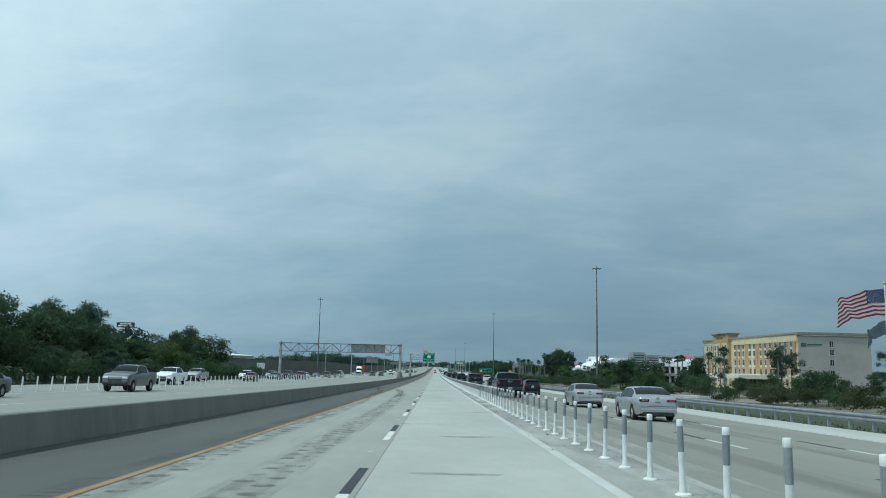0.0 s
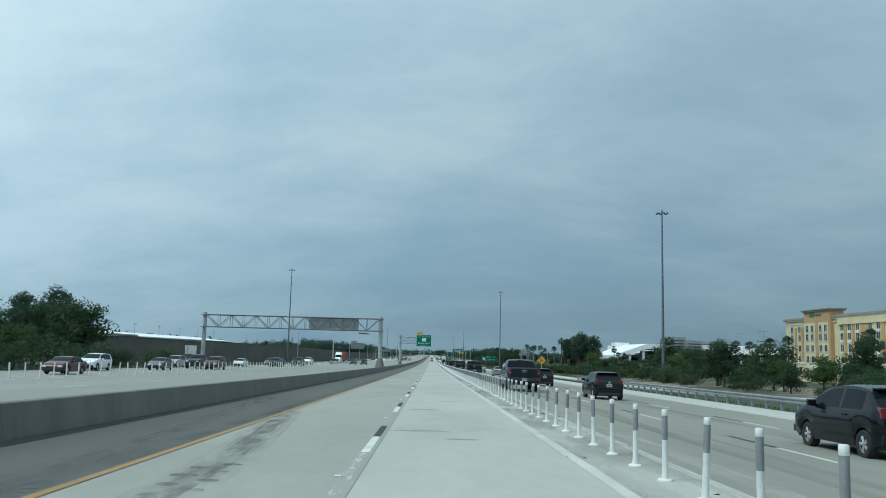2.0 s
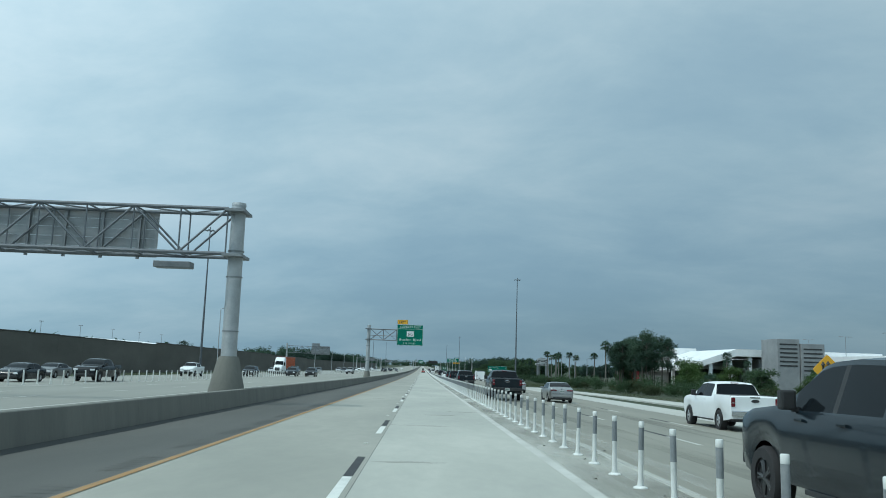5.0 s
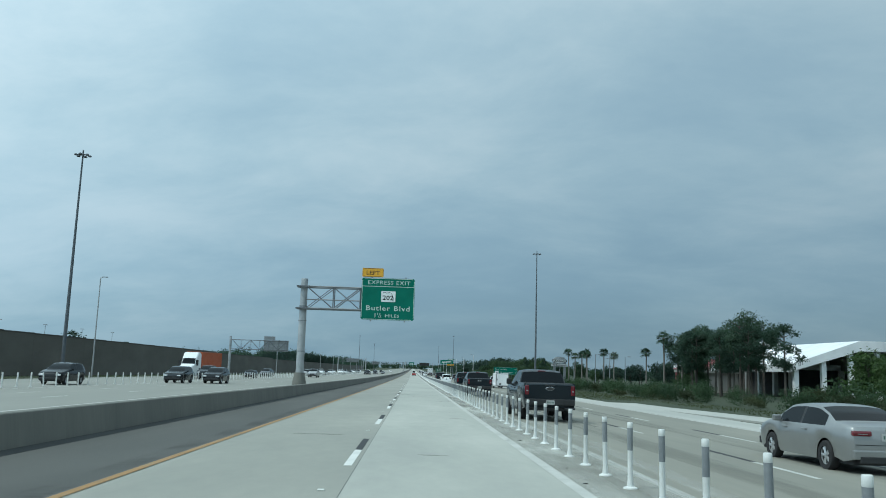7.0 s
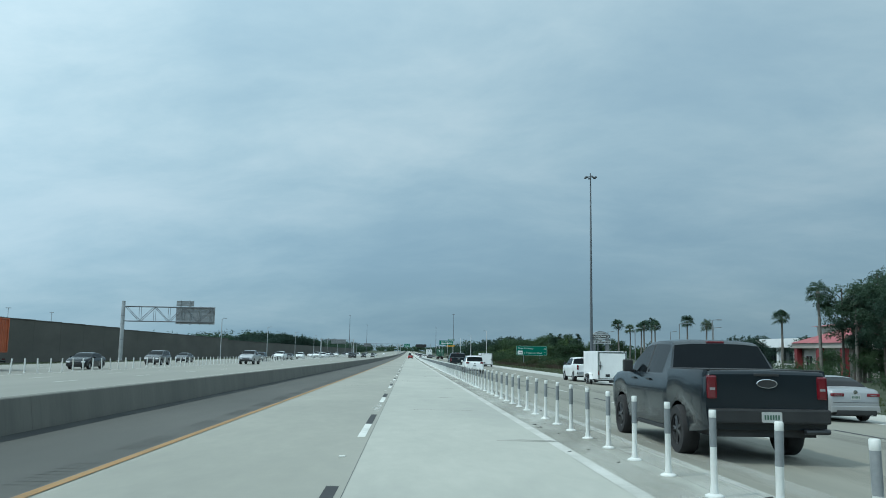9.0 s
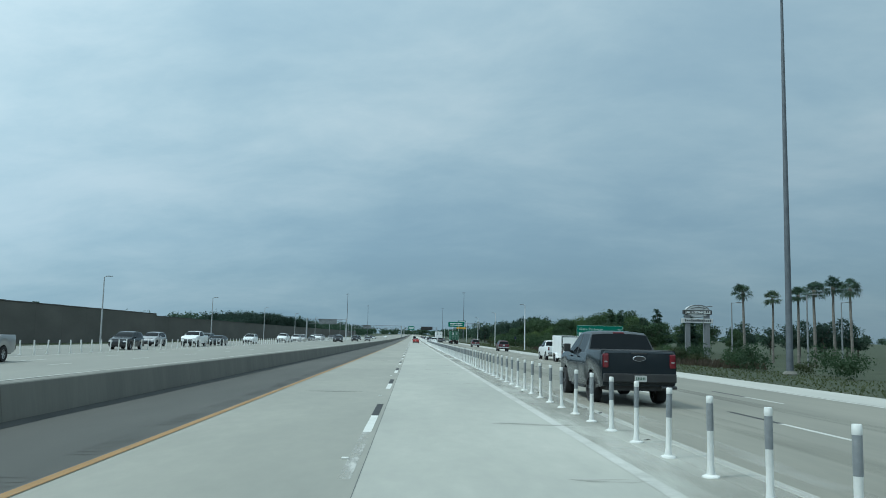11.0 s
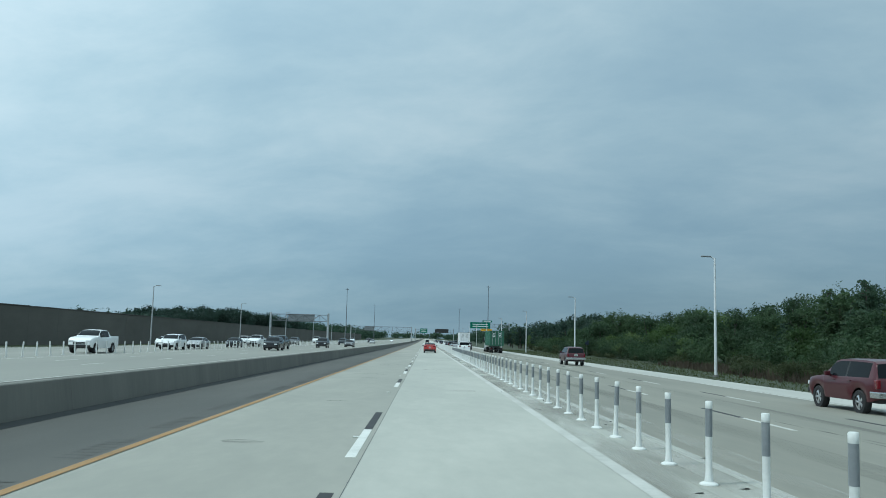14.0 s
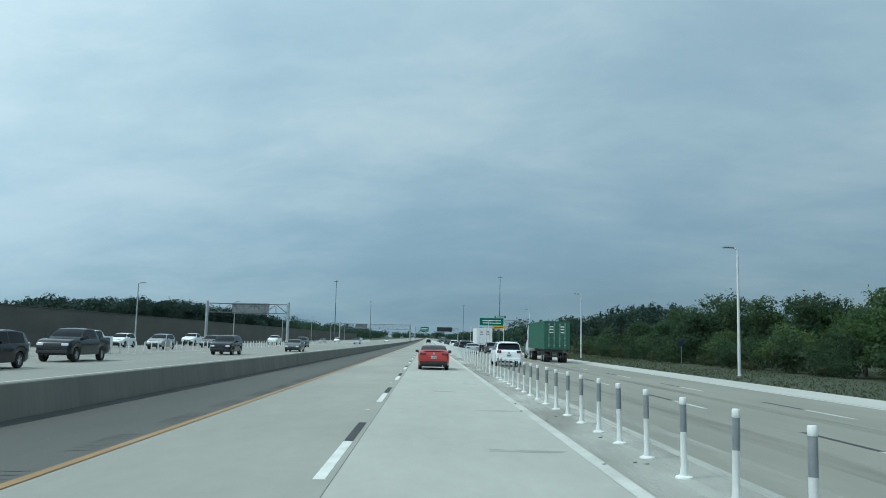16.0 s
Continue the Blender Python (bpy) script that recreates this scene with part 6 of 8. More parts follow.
    for i in range(5):
        box(bm, -0.47, 0.47, f + 4.89, f + 4.92, 0.92 + i * 0.13, 0.95 + i * 0.13)
    part("grille_bar", bm, CHROME, grille)
    bm = bmesh.new()
    box(bm, -0.98, 0.98, f + 4.70, f + 4.94, 0.36, 0.66, 0.06)
    part("bumper", bm, TRIM, c)
    add_wheels(c, 0.5, (-1.0, 1.0), (f + 3.75,), 0.28)


semi(13.9, 638.0 + 6.3, CONTAINER_GREEN, "truck carrying a dark green corrugated shipping container")
semi(-32.2, 369.5, CONTAINER_ORANGE, "white semi truck with an orange container in the oncoming lanes", 180.0)
semi(10.8, 700.0, TRAILER_WHITE, "white box semi trailer in the slow queue", corrugated=False)


# ---------------------------------------------------------------- plants
def leaf_material(name, dark, mid, light, rough=0.6):
    """Leaves: tone varies from leaf to leaf and from tree to tree; a little light comes through."""
    m = bpy.data.materials.new(name)
    m.use_nodes = True
    n, l = m.node_tree.nodes, m.node_tree.links
    b = n["Principled BSDF"]
    geo, oi = n.new("ShaderNodeNewGeometry"), n.new("ShaderNodeObjectInfo")
    mix = n.new("ShaderNodeMath")
    mix.operation = "MULTIPLY_ADD"
    l.new(oi.outputs["Random"], mix.inputs[0])
    mix.inputs[1].default_value = 0.70
    sc = n.new("ShaderNodeMath")
    sc.operation = "MULTIPLY"
    l.new(geo.outputs["Random Per Island"], sc.inputs[0])
    sc.inputs[1].default_value = 0.30
    l.new(sc.outputs[0], mix.inputs[2])
    r = n.new("ShaderNodeValToRGB")
    e = r.color_ramp.elements
    e[0].position, e[0].color = 0.05, (*dark, 1)
    e[1].position, e[1].color = 0.95, (*light, 1)
    e.new(0.5).color = (*mid, 1)
    l.new(mix.outputs[0], r.inputs[0])
    l.new(r.outputs[0], b.inputs["Base Color"])
    b.inputs["Roughness"].default_value = rough
    b.inputs["Specular IOR Level"].default_value = 0.25
    tr = n.new("ShaderNodeBsdfTranslucent")
    l.new(r.outputs[0], tr.inputs["Color"])
    ms = n.new("ShaderNodeMixShader")
    ms.inputs[0].default_value = 0.50
    l.new(b.outputs[0], ms.inputs[1])
    l.new(tr.outputs[0], ms.inputs[2])
    l.new(ms.outputs[0], n["Material Output"].inputs["Surface"])
    return m


LEAF_OAK = leaf_material("broadleaf_foliage", (0.036, 0.066, 0.035), (0.047, 0.084, 0.040), (0.064, 0.105, 0.048))
LEAF_PINE = leaf_material("pine_needles", (0.028, 0.056, 0.040), (0.042, 0.078, 0.051), (0.062, 0.103, 0.062))
# foliage for far trees: the blue of distance haze is mixed into the leaf colour
LEAF_FAR = leaf_material("haze_blue_foliage", (0.022, 0.044, 0.034), (0.033, 0.061, 0.045), (0.048, 0.080, 0.055))
LEAF_BRIGHT = leaf_material("fresh_green_foliage", (0.030, 0.060, 0.019), (0.058, 0.102, 0.031), (0.104, 0.150, 0.055))
LEAF_BRUSH = leaf_material("scrub_foliage", (0.034, 0.048, 0.022), (0.050, 0.066, 0.030), (0.078, 0.090, 0.044))
LEAF_GRASS = leaf_material("verge_grass_blades", (0.055, 0.075, 0.032), (0.068, 0.088, 0.039), (0.088, 0.100, 0.048))
LEAF_REED = leaf_material("brown_dry_grass", (0.040, 0.034, 0.024), (0.062, 0.050, 0.036), (0.090, 0.074, 0.052))
LEAF_PALM = leaf_material("palm_fronds", (0.033, 0.067, 0.048), (0.058, 0.104, 0.068), (0.133, 0.170, 0.110))
BARK = surface("tree_bark", [(0.045, 0.038, 0.032), (0.075, 0.064, 0.054), (0.11, 0.096, 0.082)], 0.95, 2.0, 14.0, coords="object", bump=0.6, bump_dist=0.02, stretch=(3, 3, 0.5), grain=0.5)
PALM_BARK = surface("palm_trunk", [(0.10, 0.092, 0.08), (0.15, 0.14, 0.125), (0.20, 0.19, 0.17)], 0.95, 2.0, 10.0, coords="object", bump=0.5, bump_dist=0.02, stretch=(1, 1, 3), grain=0.5)


def leaf_mesh(name, lobes, count, size, seed, material, clump=10, spread=0.5, droop=0.0, core=0.0):
    """Many small leaves in clumps round the lobes, denser outwards: lobes are (x, y, z, rx, ry, rz).
    core: share of coarse sprays that fill the heart of the lobes."""
    rng = np.random.default_rng(seed)
    lob = np.array(lobes)
    vol = (lob[:, 3] * lob[:, 4] * lob[:, 5]) ** 0.7
    vol /= vol.sum()

    def unit(a):
        return a / np.linalg.norm(a, axis=1)[:, None]

    def spray(c, nrm, s):
        t = unit(np.cross(nrm, rng.normal(size=c.shape)))
        b = np.cross(nrm, t)
        return np.stack([c - t * s, c + b * s * 0.75 - nrm * s * 0.15, c + t * s * 0.8 - np.array([0, 0, droop]) * s], axis=1).reshape(-1, 3)
    nc = max(4, count // clump)
    l = lob[rng.choice(len(lob), nc, p=vol)]
    d = unit(rng.normal(size=(nc, 3)))
    rad = rng.uniform(0.35, 1.06, nc) ** 0.40
    c = np.repeat(l[:, :3] + d * rad[:, None] * l[:, 3:], clump, axis=0) + rng.normal(size=(nc * clump, 3)) * spread * np.array([1, 1, 0.6])
    nrm = unit(np.repeat(d, clump, axis=0) * 0.9 + rng.normal(size=c.shape) * 0.55 + np.array([0, 0, 0.35]))
    v = spray(c, nrm, size * rng.uniform(0.55, 1.25, (len(c), 1)))
    if core:
        n = int(count * core)
        l = lob[rng.choice(len(lob), n, p=vol)]
        d = unit(rng.normal(size=(n, 3)))
        c = l[:, :3] + d * (rng.uniform(0.0, 1.0, n) ** 0.5 * 0.80)[:, None] * l[:, 3:]
        v = np.concatenate([v, spray(c, unit(d * 0.6 + rng.normal(size=c.shape) * 0.7), size * rng.uniform(1.2, 2.1, (n, 1)))])
    me = bpy.data.meshes.new(name)
    me.from_pydata(v.tolist(), [], np.arange(len(v)).reshape(-1, 3).tolist())
    me.materials.append(material)
    return me


def limb(bm, pts, r0, r1, n=7):
    """A bent, tapering limb through the points."""
    k = len(pts) - 1
    for i in range(k):
        a, b = r0 + (r1 - r0) * i / k, r0 + (r1 - r0) * (i + 1) / k
        tube(bm, pts[i], pts[i + 1], a, b, n, caps=(i in (0, k - 1)))


def broadleaf(seed, h, spread, leaves, material, size=0.21):
    rng = random.Random(seed)
    t = new("broadleaf_tree")
    bm = bmesh.new()
    lean = (rng.uniform(-0.4, 0.4), rng.uniform(-0.4, 0.4))
    limb(bm, [(0, 0, -0.4), (lean[0] * 0.3, lean[1] * 0.3, h * 0.2), (lean[0], lean[1], h * 0.45), (lean[0] * 1.4, lean[1] * 1.4, h * 0.75)], 0.028 * h, 0.01 * h)
    lobes = []
    for i in range(rng.randint(7, 10)):
        a = 2 * math.pi * i / 8 + rng.uniform(-0.5, 0.5)
        q = rng.uniform(0.35, 1.0)
        x, y, z = spread * q * 0.62 * math.cos(a), spread * q * 0.62 * math.sin(a), h * rng.uniform(0.34, 0.86)
        r = spread * rng.uniform(0.30, 0.50)
        lobes.append((x, y, z, r, r, r * rng.uniform(0.55, 0.85)))
        limb(bm, [(lean[0] * 0.7, lean[1] * 0.7, h * rng.uniform(0.22, 0.45)), (x * 0.5, y * 0.5, z * 0.8), (x, y, z)], 0.010 * h, 0.004 * h, 5)
    lobes.append((lean[0], lean[1], h * 0.82, spread * 0.42, spread * 0.42, h * 0.18))
    lobes.append((0, 0, h * 0.45, spread * 0.6, spread * 0.6, h * 0.28))
    part("trunk", bm, BARK, t, smooth=50)
    link_mesh("crown", leaf_mesh("crown", lobes, leaves, size, seed, material, 9, 0.30, core=0.26), material, t)
    return t


def pine(seed, h, leaves, size=0.20):
    rng = random.Random(seed)
    t = new("pine_tree")
    bm = bmesh.new()
    bend = rng.uniform(-0.5, 0.5)
    limb(bm, [(0, 0, -0.4), (bend * 0.3, 0, h * 0.35), (bend * 0.8, bend * 0.3, h * 0.7), (bend, bend * 0.4, h * 0.97)], 0.017 * h, 0.005 * h)
    lobes = []
    for i in range(rng.randint(15, 19)):
        z = h * rng.uniform(0.45, 0.98)
        reach = (1.05 - abs(z / h - 0.74) * 1.8) * h * 0.19 * rng.uniform(0.6, 1.25)
        a = rng.uniform(0, 2 * math.pi)
        x, y = bend * 0.8 + reach * math.cos(a), reach * math.sin(a)
        limb(bm, [(bend * 0.7, 0, z - h * 0.06), (x * 0.6, y * 0.6, z - h * 0.01), (x, y, z)], 0.005 * h, 0.002 * h, 5)
        r = h * rng.uniform(0.06, 0.105)
        lobes.append((x, y, z, r * 1.08, r * 1.08, r * 0.82))
    lobes.append((bend, 0, h * 0.95, h * 0.07, h * 0.07, h * 0.06))
    part("trunk", bm, BARK, t, smooth=50)
    link_mesh("crown", leaf_mesh("crown", lobes, leaves, size, seed, LEAF_PINE, 12, 0.28, core=0.10), LEAF_PINE, t)
    return t


def conifer(seed, h, leaves):
    """A pointed tree with uneven tiers of drooping boughs."""
    rng = random.Random(seed)
    t = new("conifer_tree")
    bm = bmesh.new()
    limb(bm, [(0, 0, -0.4), (0.05, 0, h * 0.5), (0.1, 0.05, h * 0.97)], 0.020 * h, 0.004 * h)
    lobes = []
    tiers = 9
    for k in range(tiers):
        z = h * (0.16 + 0.78 * k / (tiers - 1))
        reach = (0.36 * h * (1.0 - z / h) ** 0.85 + 0.03 * h) * rng.uniform(0.75, 1.15)
        for q in range(6):
            a = 6.28 * q / 6 + k * 0.7 + rng.uniform(-0.3, 0.3)
            d = reach * rng.uniform(0.45, 0.9)
            x, y = d * math.cos(a), d * math.sin(a)
            zz = z + h * rng.uniform(-0.03, 0.03)
            limb(bm, [(0, 0, zz), (x * 0.6, y * 0.6, zz + 0.01 * h), (x, y, zz - 0.01 * h)], 0.005 * h, 0.002 * h, 5)
            lobes.append((x, y, zz, reach * 0.42, reach * 0.42, h * 0.030))
    lobes.append((0.1, 0.05, h * 0.97, h * 0.018, h * 0.018, h * 0.04))
    part("trunk", bm, BARK, t, smooth=50)
    link_mesh("crown", leaf_mesh("crown", lobes, leaves, 0.24, seed, LEAF_PINE, 10, 0.20, droop=0.2), LEAF_PINE, t)
    return t


def palm(seed, h, wind=0.35):
    rng = random.Random(seed)
    t = new("palm_tree")
    bm = bmesh.new()
    limb(bm, [(0, 0, -0.4), (0.05, 0, h * 0.3), (0.12 * rng.uniform(-1, 1), 0.08, h * 0.7), (0.2 * rng.uniform(-1, 1), 0.1, h)], 0.22, 0.14, 9)
    part("trunk", bm, PALM_BARK, t, smooth=50)
    vs, fs = [], []
    for i in range(44):
        a, el = rng.uniform(0, 2 * math.pi), rng.uniform(-0.75, 1.25)
        d = Vector((math.cos(a) * math.cos(el), math.sin(a) * math.cos(el), math.sin(el)))
        d = (d + Vector((wind * 0.5, 0, 0))).normalized()
        heart = Vector((0.1, 0.1, h - 0.05)) + d * rng.uniform(0.55, 0.95) + Vector((0, 0, -0.12))
        side = d.cross(Vector((0, 0, 1)))
        side = side.normalized() if side.length > 0.05 else Vector((1, 0, 0))
        up = side.cross(d).normalized()
        stalk = Vector((0.1, 0.1, h - 0.1))
        j = len(vs)
        vs += [tuple(stalk + side * 0.03), tuple(stalk - side * 0.03), tuple(heart)]
        fs.append((j, j + 1, j + 2))
        # a folded fan of blades with drooping tips
        for q in range(13):
            b = radians(-82 + 164 * q / 12)
            ray = d * math.cos(b) + side * math.sin(b) + up * 0.12 * math.cos(q * math.pi)
            ln = rng.uniform(0.75, 1.05) * (0.75 + 0.25 * math.cos(b))
            mid, tip = heart + ray * ln * 0.6, heart + ray * ln + Vector((0.10 * wind, 0, -0.30 * ln))
            edge = ray.cross(up).normalized() * 0.055
            j = len(vs)
            vs += [tuple(heart), tuple(mid + edge), tuple(tip), tuple(mid - edge)]
            fs.append((j, j + 1, j + 2, j + 3))
    me = bpy.data.meshes.new("crown")
    me.from_pydata(vs, [], fs)
    link_mesh("crown", me, LEAF_PALM, t)
    bm = bmesh.new()
    lathe(bm, [(0.15, h - 1.0), (0.26, h - 0.55), (0.24, h - 0.15), (0.1, h + 0.1)], 9, (0.06, 0.06, 0))
    part("boot_skirt", bm, PALM_BARK, t, smooth=50)
    return t


def bush(seed, h, w, leaves, material):
    rng = random.Random(seed)
    lobes = []
    for i in range(6):
        a = rng.uniform(0, 6.28)
        x, y = w * 0.5 * rng.random() * math.cos(a), w * 0.5 * rng.random() * math.sin(a)
        z = h * rng.uniform(0.35, 0.75)
        lobes.append((x, y, z, w * 0.30, w * 0.30, h * 0.30))
    lobes.append((0, 0, h * 0.3, w * 0.45, w * 0.45, h * 0.32))
    return link_mesh("shrub", leaf_mesh("shrub", lobes, leaves, 0.13, seed, material, 10, 0.20, core=0.26), material)


TREES = {}
LAND = [(-3000, -1.5), (-300, -0.6), (-62, -0.4), (-44, -0.34), (0, -0.5), (23, -0.62), (34, -0.85), (48, -1.0), (70, -0.9), (120, -0.6), (3000, -1.0)]


def land(x):
    return lerp_profile(LAND, x)


def plant(kind, i, x, y, scale, label, category, group, turn=None, rng=random.Random(3)):
    """Sets a copy of plant i of that kind; the first one is the original."""
    m = Matrix.Translation((x, y, zr(y) + land(x))) @ pose(0, 0, 0, 0, 0, rng.uniform(0, 360) if turn is None else turn) @ Matrix.Diagonal((scale * rng.uniform(0.92, 1.08), scale * rng.uniform(0.92, 1.08), scale, 1))
    proto, used = TREES[kind][i % len(TREES[kind])]
    if not used:
        TREES[kind][i % len(TREES[kind])] = (proto, True)
        proto.matrix_basis = m
        ob = proto
    else:
        ob = copy_thing(proto, Matrix.Identity(4))
        ob.matrix_basis = m
    return tagged(ob, label, category, group)


TREES["oak"] = [(broadleaf(21 + i, h, s, 3000, LEAF_OAK, 0.238), False) for i, (h, s) in enumerate(((9, 4.6), (10, 5.2), (8, 5.0), (11, 4.6), (9, 5.6)))]
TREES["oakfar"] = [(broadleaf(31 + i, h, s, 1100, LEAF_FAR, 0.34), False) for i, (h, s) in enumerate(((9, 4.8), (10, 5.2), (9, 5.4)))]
TREES["bright"] = [(broadleaf(41 + i, h, s, 3000, LEAF_BRIGHT, 0.215), False) for i, (h, s) in enumerate(((7, 4.2), (6, 3.8)))]
TREES["pine"] = [(pine(61 + i, h, 4200), False) for i, h in enumerate((14, 15, 13, 16))]
TREES["conifer"] = [(conifer(71 + i, 10.0, 7200), False) for i in range(3)]
TREES["palm"] = [(palm(81 + i, h), False) for i, h in enumerate((10.0, 10.0, 10.0))]
TREES["lowpalm"] = [(palm(86, 3.0, 0.08), False)]
TREES["brush"] = [(bush(91 + i, h, w, n, LEAF_BRUSH), False) for i, (h, w, n) in enumerate(((1.8, 3.2, 800), (2.4, 3.6, 950), (1.4, 3.4, 700)))]
TREES["shrub"] = [(bush(95 + i, h, w, n, LEAF_OAK), False) for i, (h, w, n) in enumerate(((3.0, 4.0, 1150), (3.6, 4.4, 1300)))]


def build_plants():
    rng = random.Random(17)
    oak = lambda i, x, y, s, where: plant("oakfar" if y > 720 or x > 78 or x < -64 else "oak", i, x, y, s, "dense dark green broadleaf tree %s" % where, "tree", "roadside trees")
    # right, before the hotel
    for i in range(44):
        y = 68 + i * 5.0 + rng.uniform(-2, 2)
        x = 50 + rng.uniform(-6, 9)
        s = rng.uniform(0.50, 0.70) * (0.72 if y < 165 else (1.2 if y < 238 else 0.70))
        if rng.random() < 0.3:
            plant("bright", i, x, y, s * 1.1, "fresh green leafy tree behind the verge", "tree", "roadside trees")
        else:
            oak(i, x, y, s, "behind the verge")
    for i in range(84):
        y = 58 + i * 3.1 + rng.uniform(-1.5, 1.5)
        plant("shrub" if rng.random() < 0.3 else "brush", i, 45 + rng.uniform(-7, 7), y, rng.uniform(0.65, 1.1), "low rounded shrub on the dry verge", "shrub", "verge shrubs")
    for x, y, s in ((57, 158, 0.82), (60, 176, 0.78), (64, 150, 0.75), (66, 214, 0.80), (50, 205, 0.66), (70, 232, 0.82)):
        plant("palm", int(x), x, y, s, "shaggy palm tree among the scrub", "palm tree", "palm trees")
    for x, y, s in ((70, 165, 0.66), (74, 172, 0.62), (66, 186, 0.58), (80, 181, 0.6), (84, 150, 0.62)):
        plant("pine", int(y), x, y, s, "slim pine tree near the hotel", "tree", "roadside pines")
    for i, (x, y, k) in enumerate(((45, 229, 0.95), (47, 241, 1.1), (44, 250, 0.9), (48, 262, 1.1), (46, 276, 1.0), (49, 286, 1.15), (45, 217, 1.0), (46, 296, 0.95))):
        plant("lowpalm", i, x, y, k, "low shaggy fan palm among the scrub", "palm tree", "palm trees")
    for i, (x, y, k) in enumerate(((50, 235, 0.62), (47, 255, 0.5), (51, 270, 0.62), (49, 281, 0.55), (52, 293, 0.62), (48, 247, 0.55))):
        plant("bright", i, x, y, k, "fresh green leafy tree behind the verge", "tree", "roadside trees")
    # pines and trees beside the low white building
    for i in range(22):
        y = 368 + i * 2.4 + rng.uniform(-2, 2)
        x = 60.5 + rng.uniform(-4, 4.5)
        plant("pine", i, x, y, rng.uniform(0.78, 0.94), "tall pine tree with a bare trunk", "tree", "roadside pines")
    for x, y, s in ((59, 400, 0.5), (60, 404.5, 0.55), (60.5, 409.5, 0.5), (61, 414.5, 0.52)):
        oak(int(y), x, y, s, "beside the pines")
    for x, y in ((60, 388), (63, 393), (61, 397.5), (64, 402), (60, 408), (62, 412.5), (63, 417), (64, 421), (66, 426)):
        plant("pine", int(y), x, y, 0.87, "tall pine tree with a bare trunk", "tree", "roadside pines")
    for x, y, s in ((54, 330, 1.0), (52, 322, 0.85), (56, 314, 0.8), (48, 300, 0.55)):
        plant("bright", int(y), x, y, s, "fresh green leafy tree beside the pines", "tree", "roadside trees")
    for x, y, s in ((58, 304, 0.42), (62, 290, 0.45), (55, 276, 0.42), (66, 270, 0.5), (90, 438, 0.5)):
        oak(int(y), x, y, s, "beside the pines")
    oak(2, 66, 433, 0.56, "before the red roof")
    for x, y, k in ((48, 577, 1.05), (48.5, 586, 1.0), (49, 597, 0.92), (47.5, 566, 0.9)):
        plant("conifer", int(y), x, y, k, "dark pointed conifer at the edge of the wood", "tree", "roadside pines")
    # the palms
    for x, y, h in ((58.5, 321.8, 7.6), (62.0, 331.0, 6.4), (61.0, 318.0, 6.0), (75.4, 264.9, 9.0), (73.0, 250.0, 8.4), (57.5, 419.0, 13.2), (60.0, 414.5, 12.2), (55.5, 426.2, 9.5), (54, 513, 11.9), (54, 502.7, 10.2), (55, 496.8, 10.4), (54, 485.2, 11.0), (53, 479.2, 10.2), (54, 462.6, 10.5), (55, 455.1, 9.4), (53.4, 489, 10.6)):
        plant("palm", int(y), x, y, (h + 0.6) / 11.2, "tall palm tree with a bare trunk and a windblown head", "palm tree", "palm trees")
    # hedge and brush along the verge
    for i in range(84):
        y = 268 + i * (2.4 if i < 66 else 5.4) + rng.uniform(-1.5, 1.5) + (0 if i < 66 else -66 * 3.0)
        if y < 328 and rng.random() < 0.55:
            continue
        plant("shrub" if i % 4 else "brush", i, 36 + rng.uniform(-2, 7), y, rng.uniform(0.62, 0.92), "low dense shrub along the verge", "shrub", "verge shrubs")
    for i in range(44):
        y = 484 + i * 2.1 + rng.uniform(-1, 1)
        plant("brush", i, 33 + rng.uniform(-3.5, 4.5), y, rng.uniform(0.55, 0.95), "brownish scrub on the verge before the wood", "shrub", "verge shrubs")
    # the wood on the right
    for i in range(53):
        y = 548 + i * 6.6 + rng.uniform(-3, 3)
        for row, (x0, s0) in enumerate(((43.5, 0.78), (49, 0.92), (56, 1.04))):
            if y > 720 and row == 1:
                continue
            x, s = x0 + rng.uniform(-3, 4), s0 * rng.uniform(0.80, 1.22)
            if y < 575:
                s *= 0.8
            s *= 0.93 if y < 600 else 1.0
            if y > 760:
                s *= 1.12
            pick = rng.random()
            if pick < 0.27 and y > 580:
                plant("bright", i + row, x, y, s * 1.3, "fresh green leafy tree at the edge of the wood", "tree", "roadside trees")
            elif pick < 0.40 and row == 1:
                plant("pine", i + row, x, y, s * 0.60, "dark pine tree in the wood", "tree", "roadside pines")
            else:
                oak(i + row, x, y, s, "at the edge of the wood")
    for i in range(44):
        y = 556 + i * 4.6 + rng.uniform(-1.5, 1.5)
        if i % 4 == 0:
            plant("bright", i, 40.5 + rng.uniform(-1.2, 1.5), y, rng.uniform(0.55, 0.75), "fresh green young tree at the foot of the wood", "tree", "roadside trees")
        else:
            plant("shrub", i, 40.0 + rng.uniform(-1.2, 1.5), y, rng.uniform(1.15, 1.6), "tall green shrub at the foot of the wood", "shrub", "verge shrubs")
    for x, y, k in ((52, 553, 0.98), (53, 566, 0.80), (52, 583, 1.05), (55, 574, 0.84), (50, 598, 0.82), (56, 545, 0.92), (51, 561, 0.80), (52, 590, 0.95)):
        plant("conifer", int(y), x, y, k, "dark pointed conifer at the edge of the wood", "tree", "roadside pines")
    for i in range(50):
        y = 520 + i * 5.0 + rng.uniform(-2, 2)
        plant("brush" if rng.random() < 0.7 else "shrub", i, 37.5 + rng.uniform(-2.0, 2.5), y, rng.uniform(0.75, 1.2), "brownish scrub at the foot of the wood", "shrub", "verge shrubs")
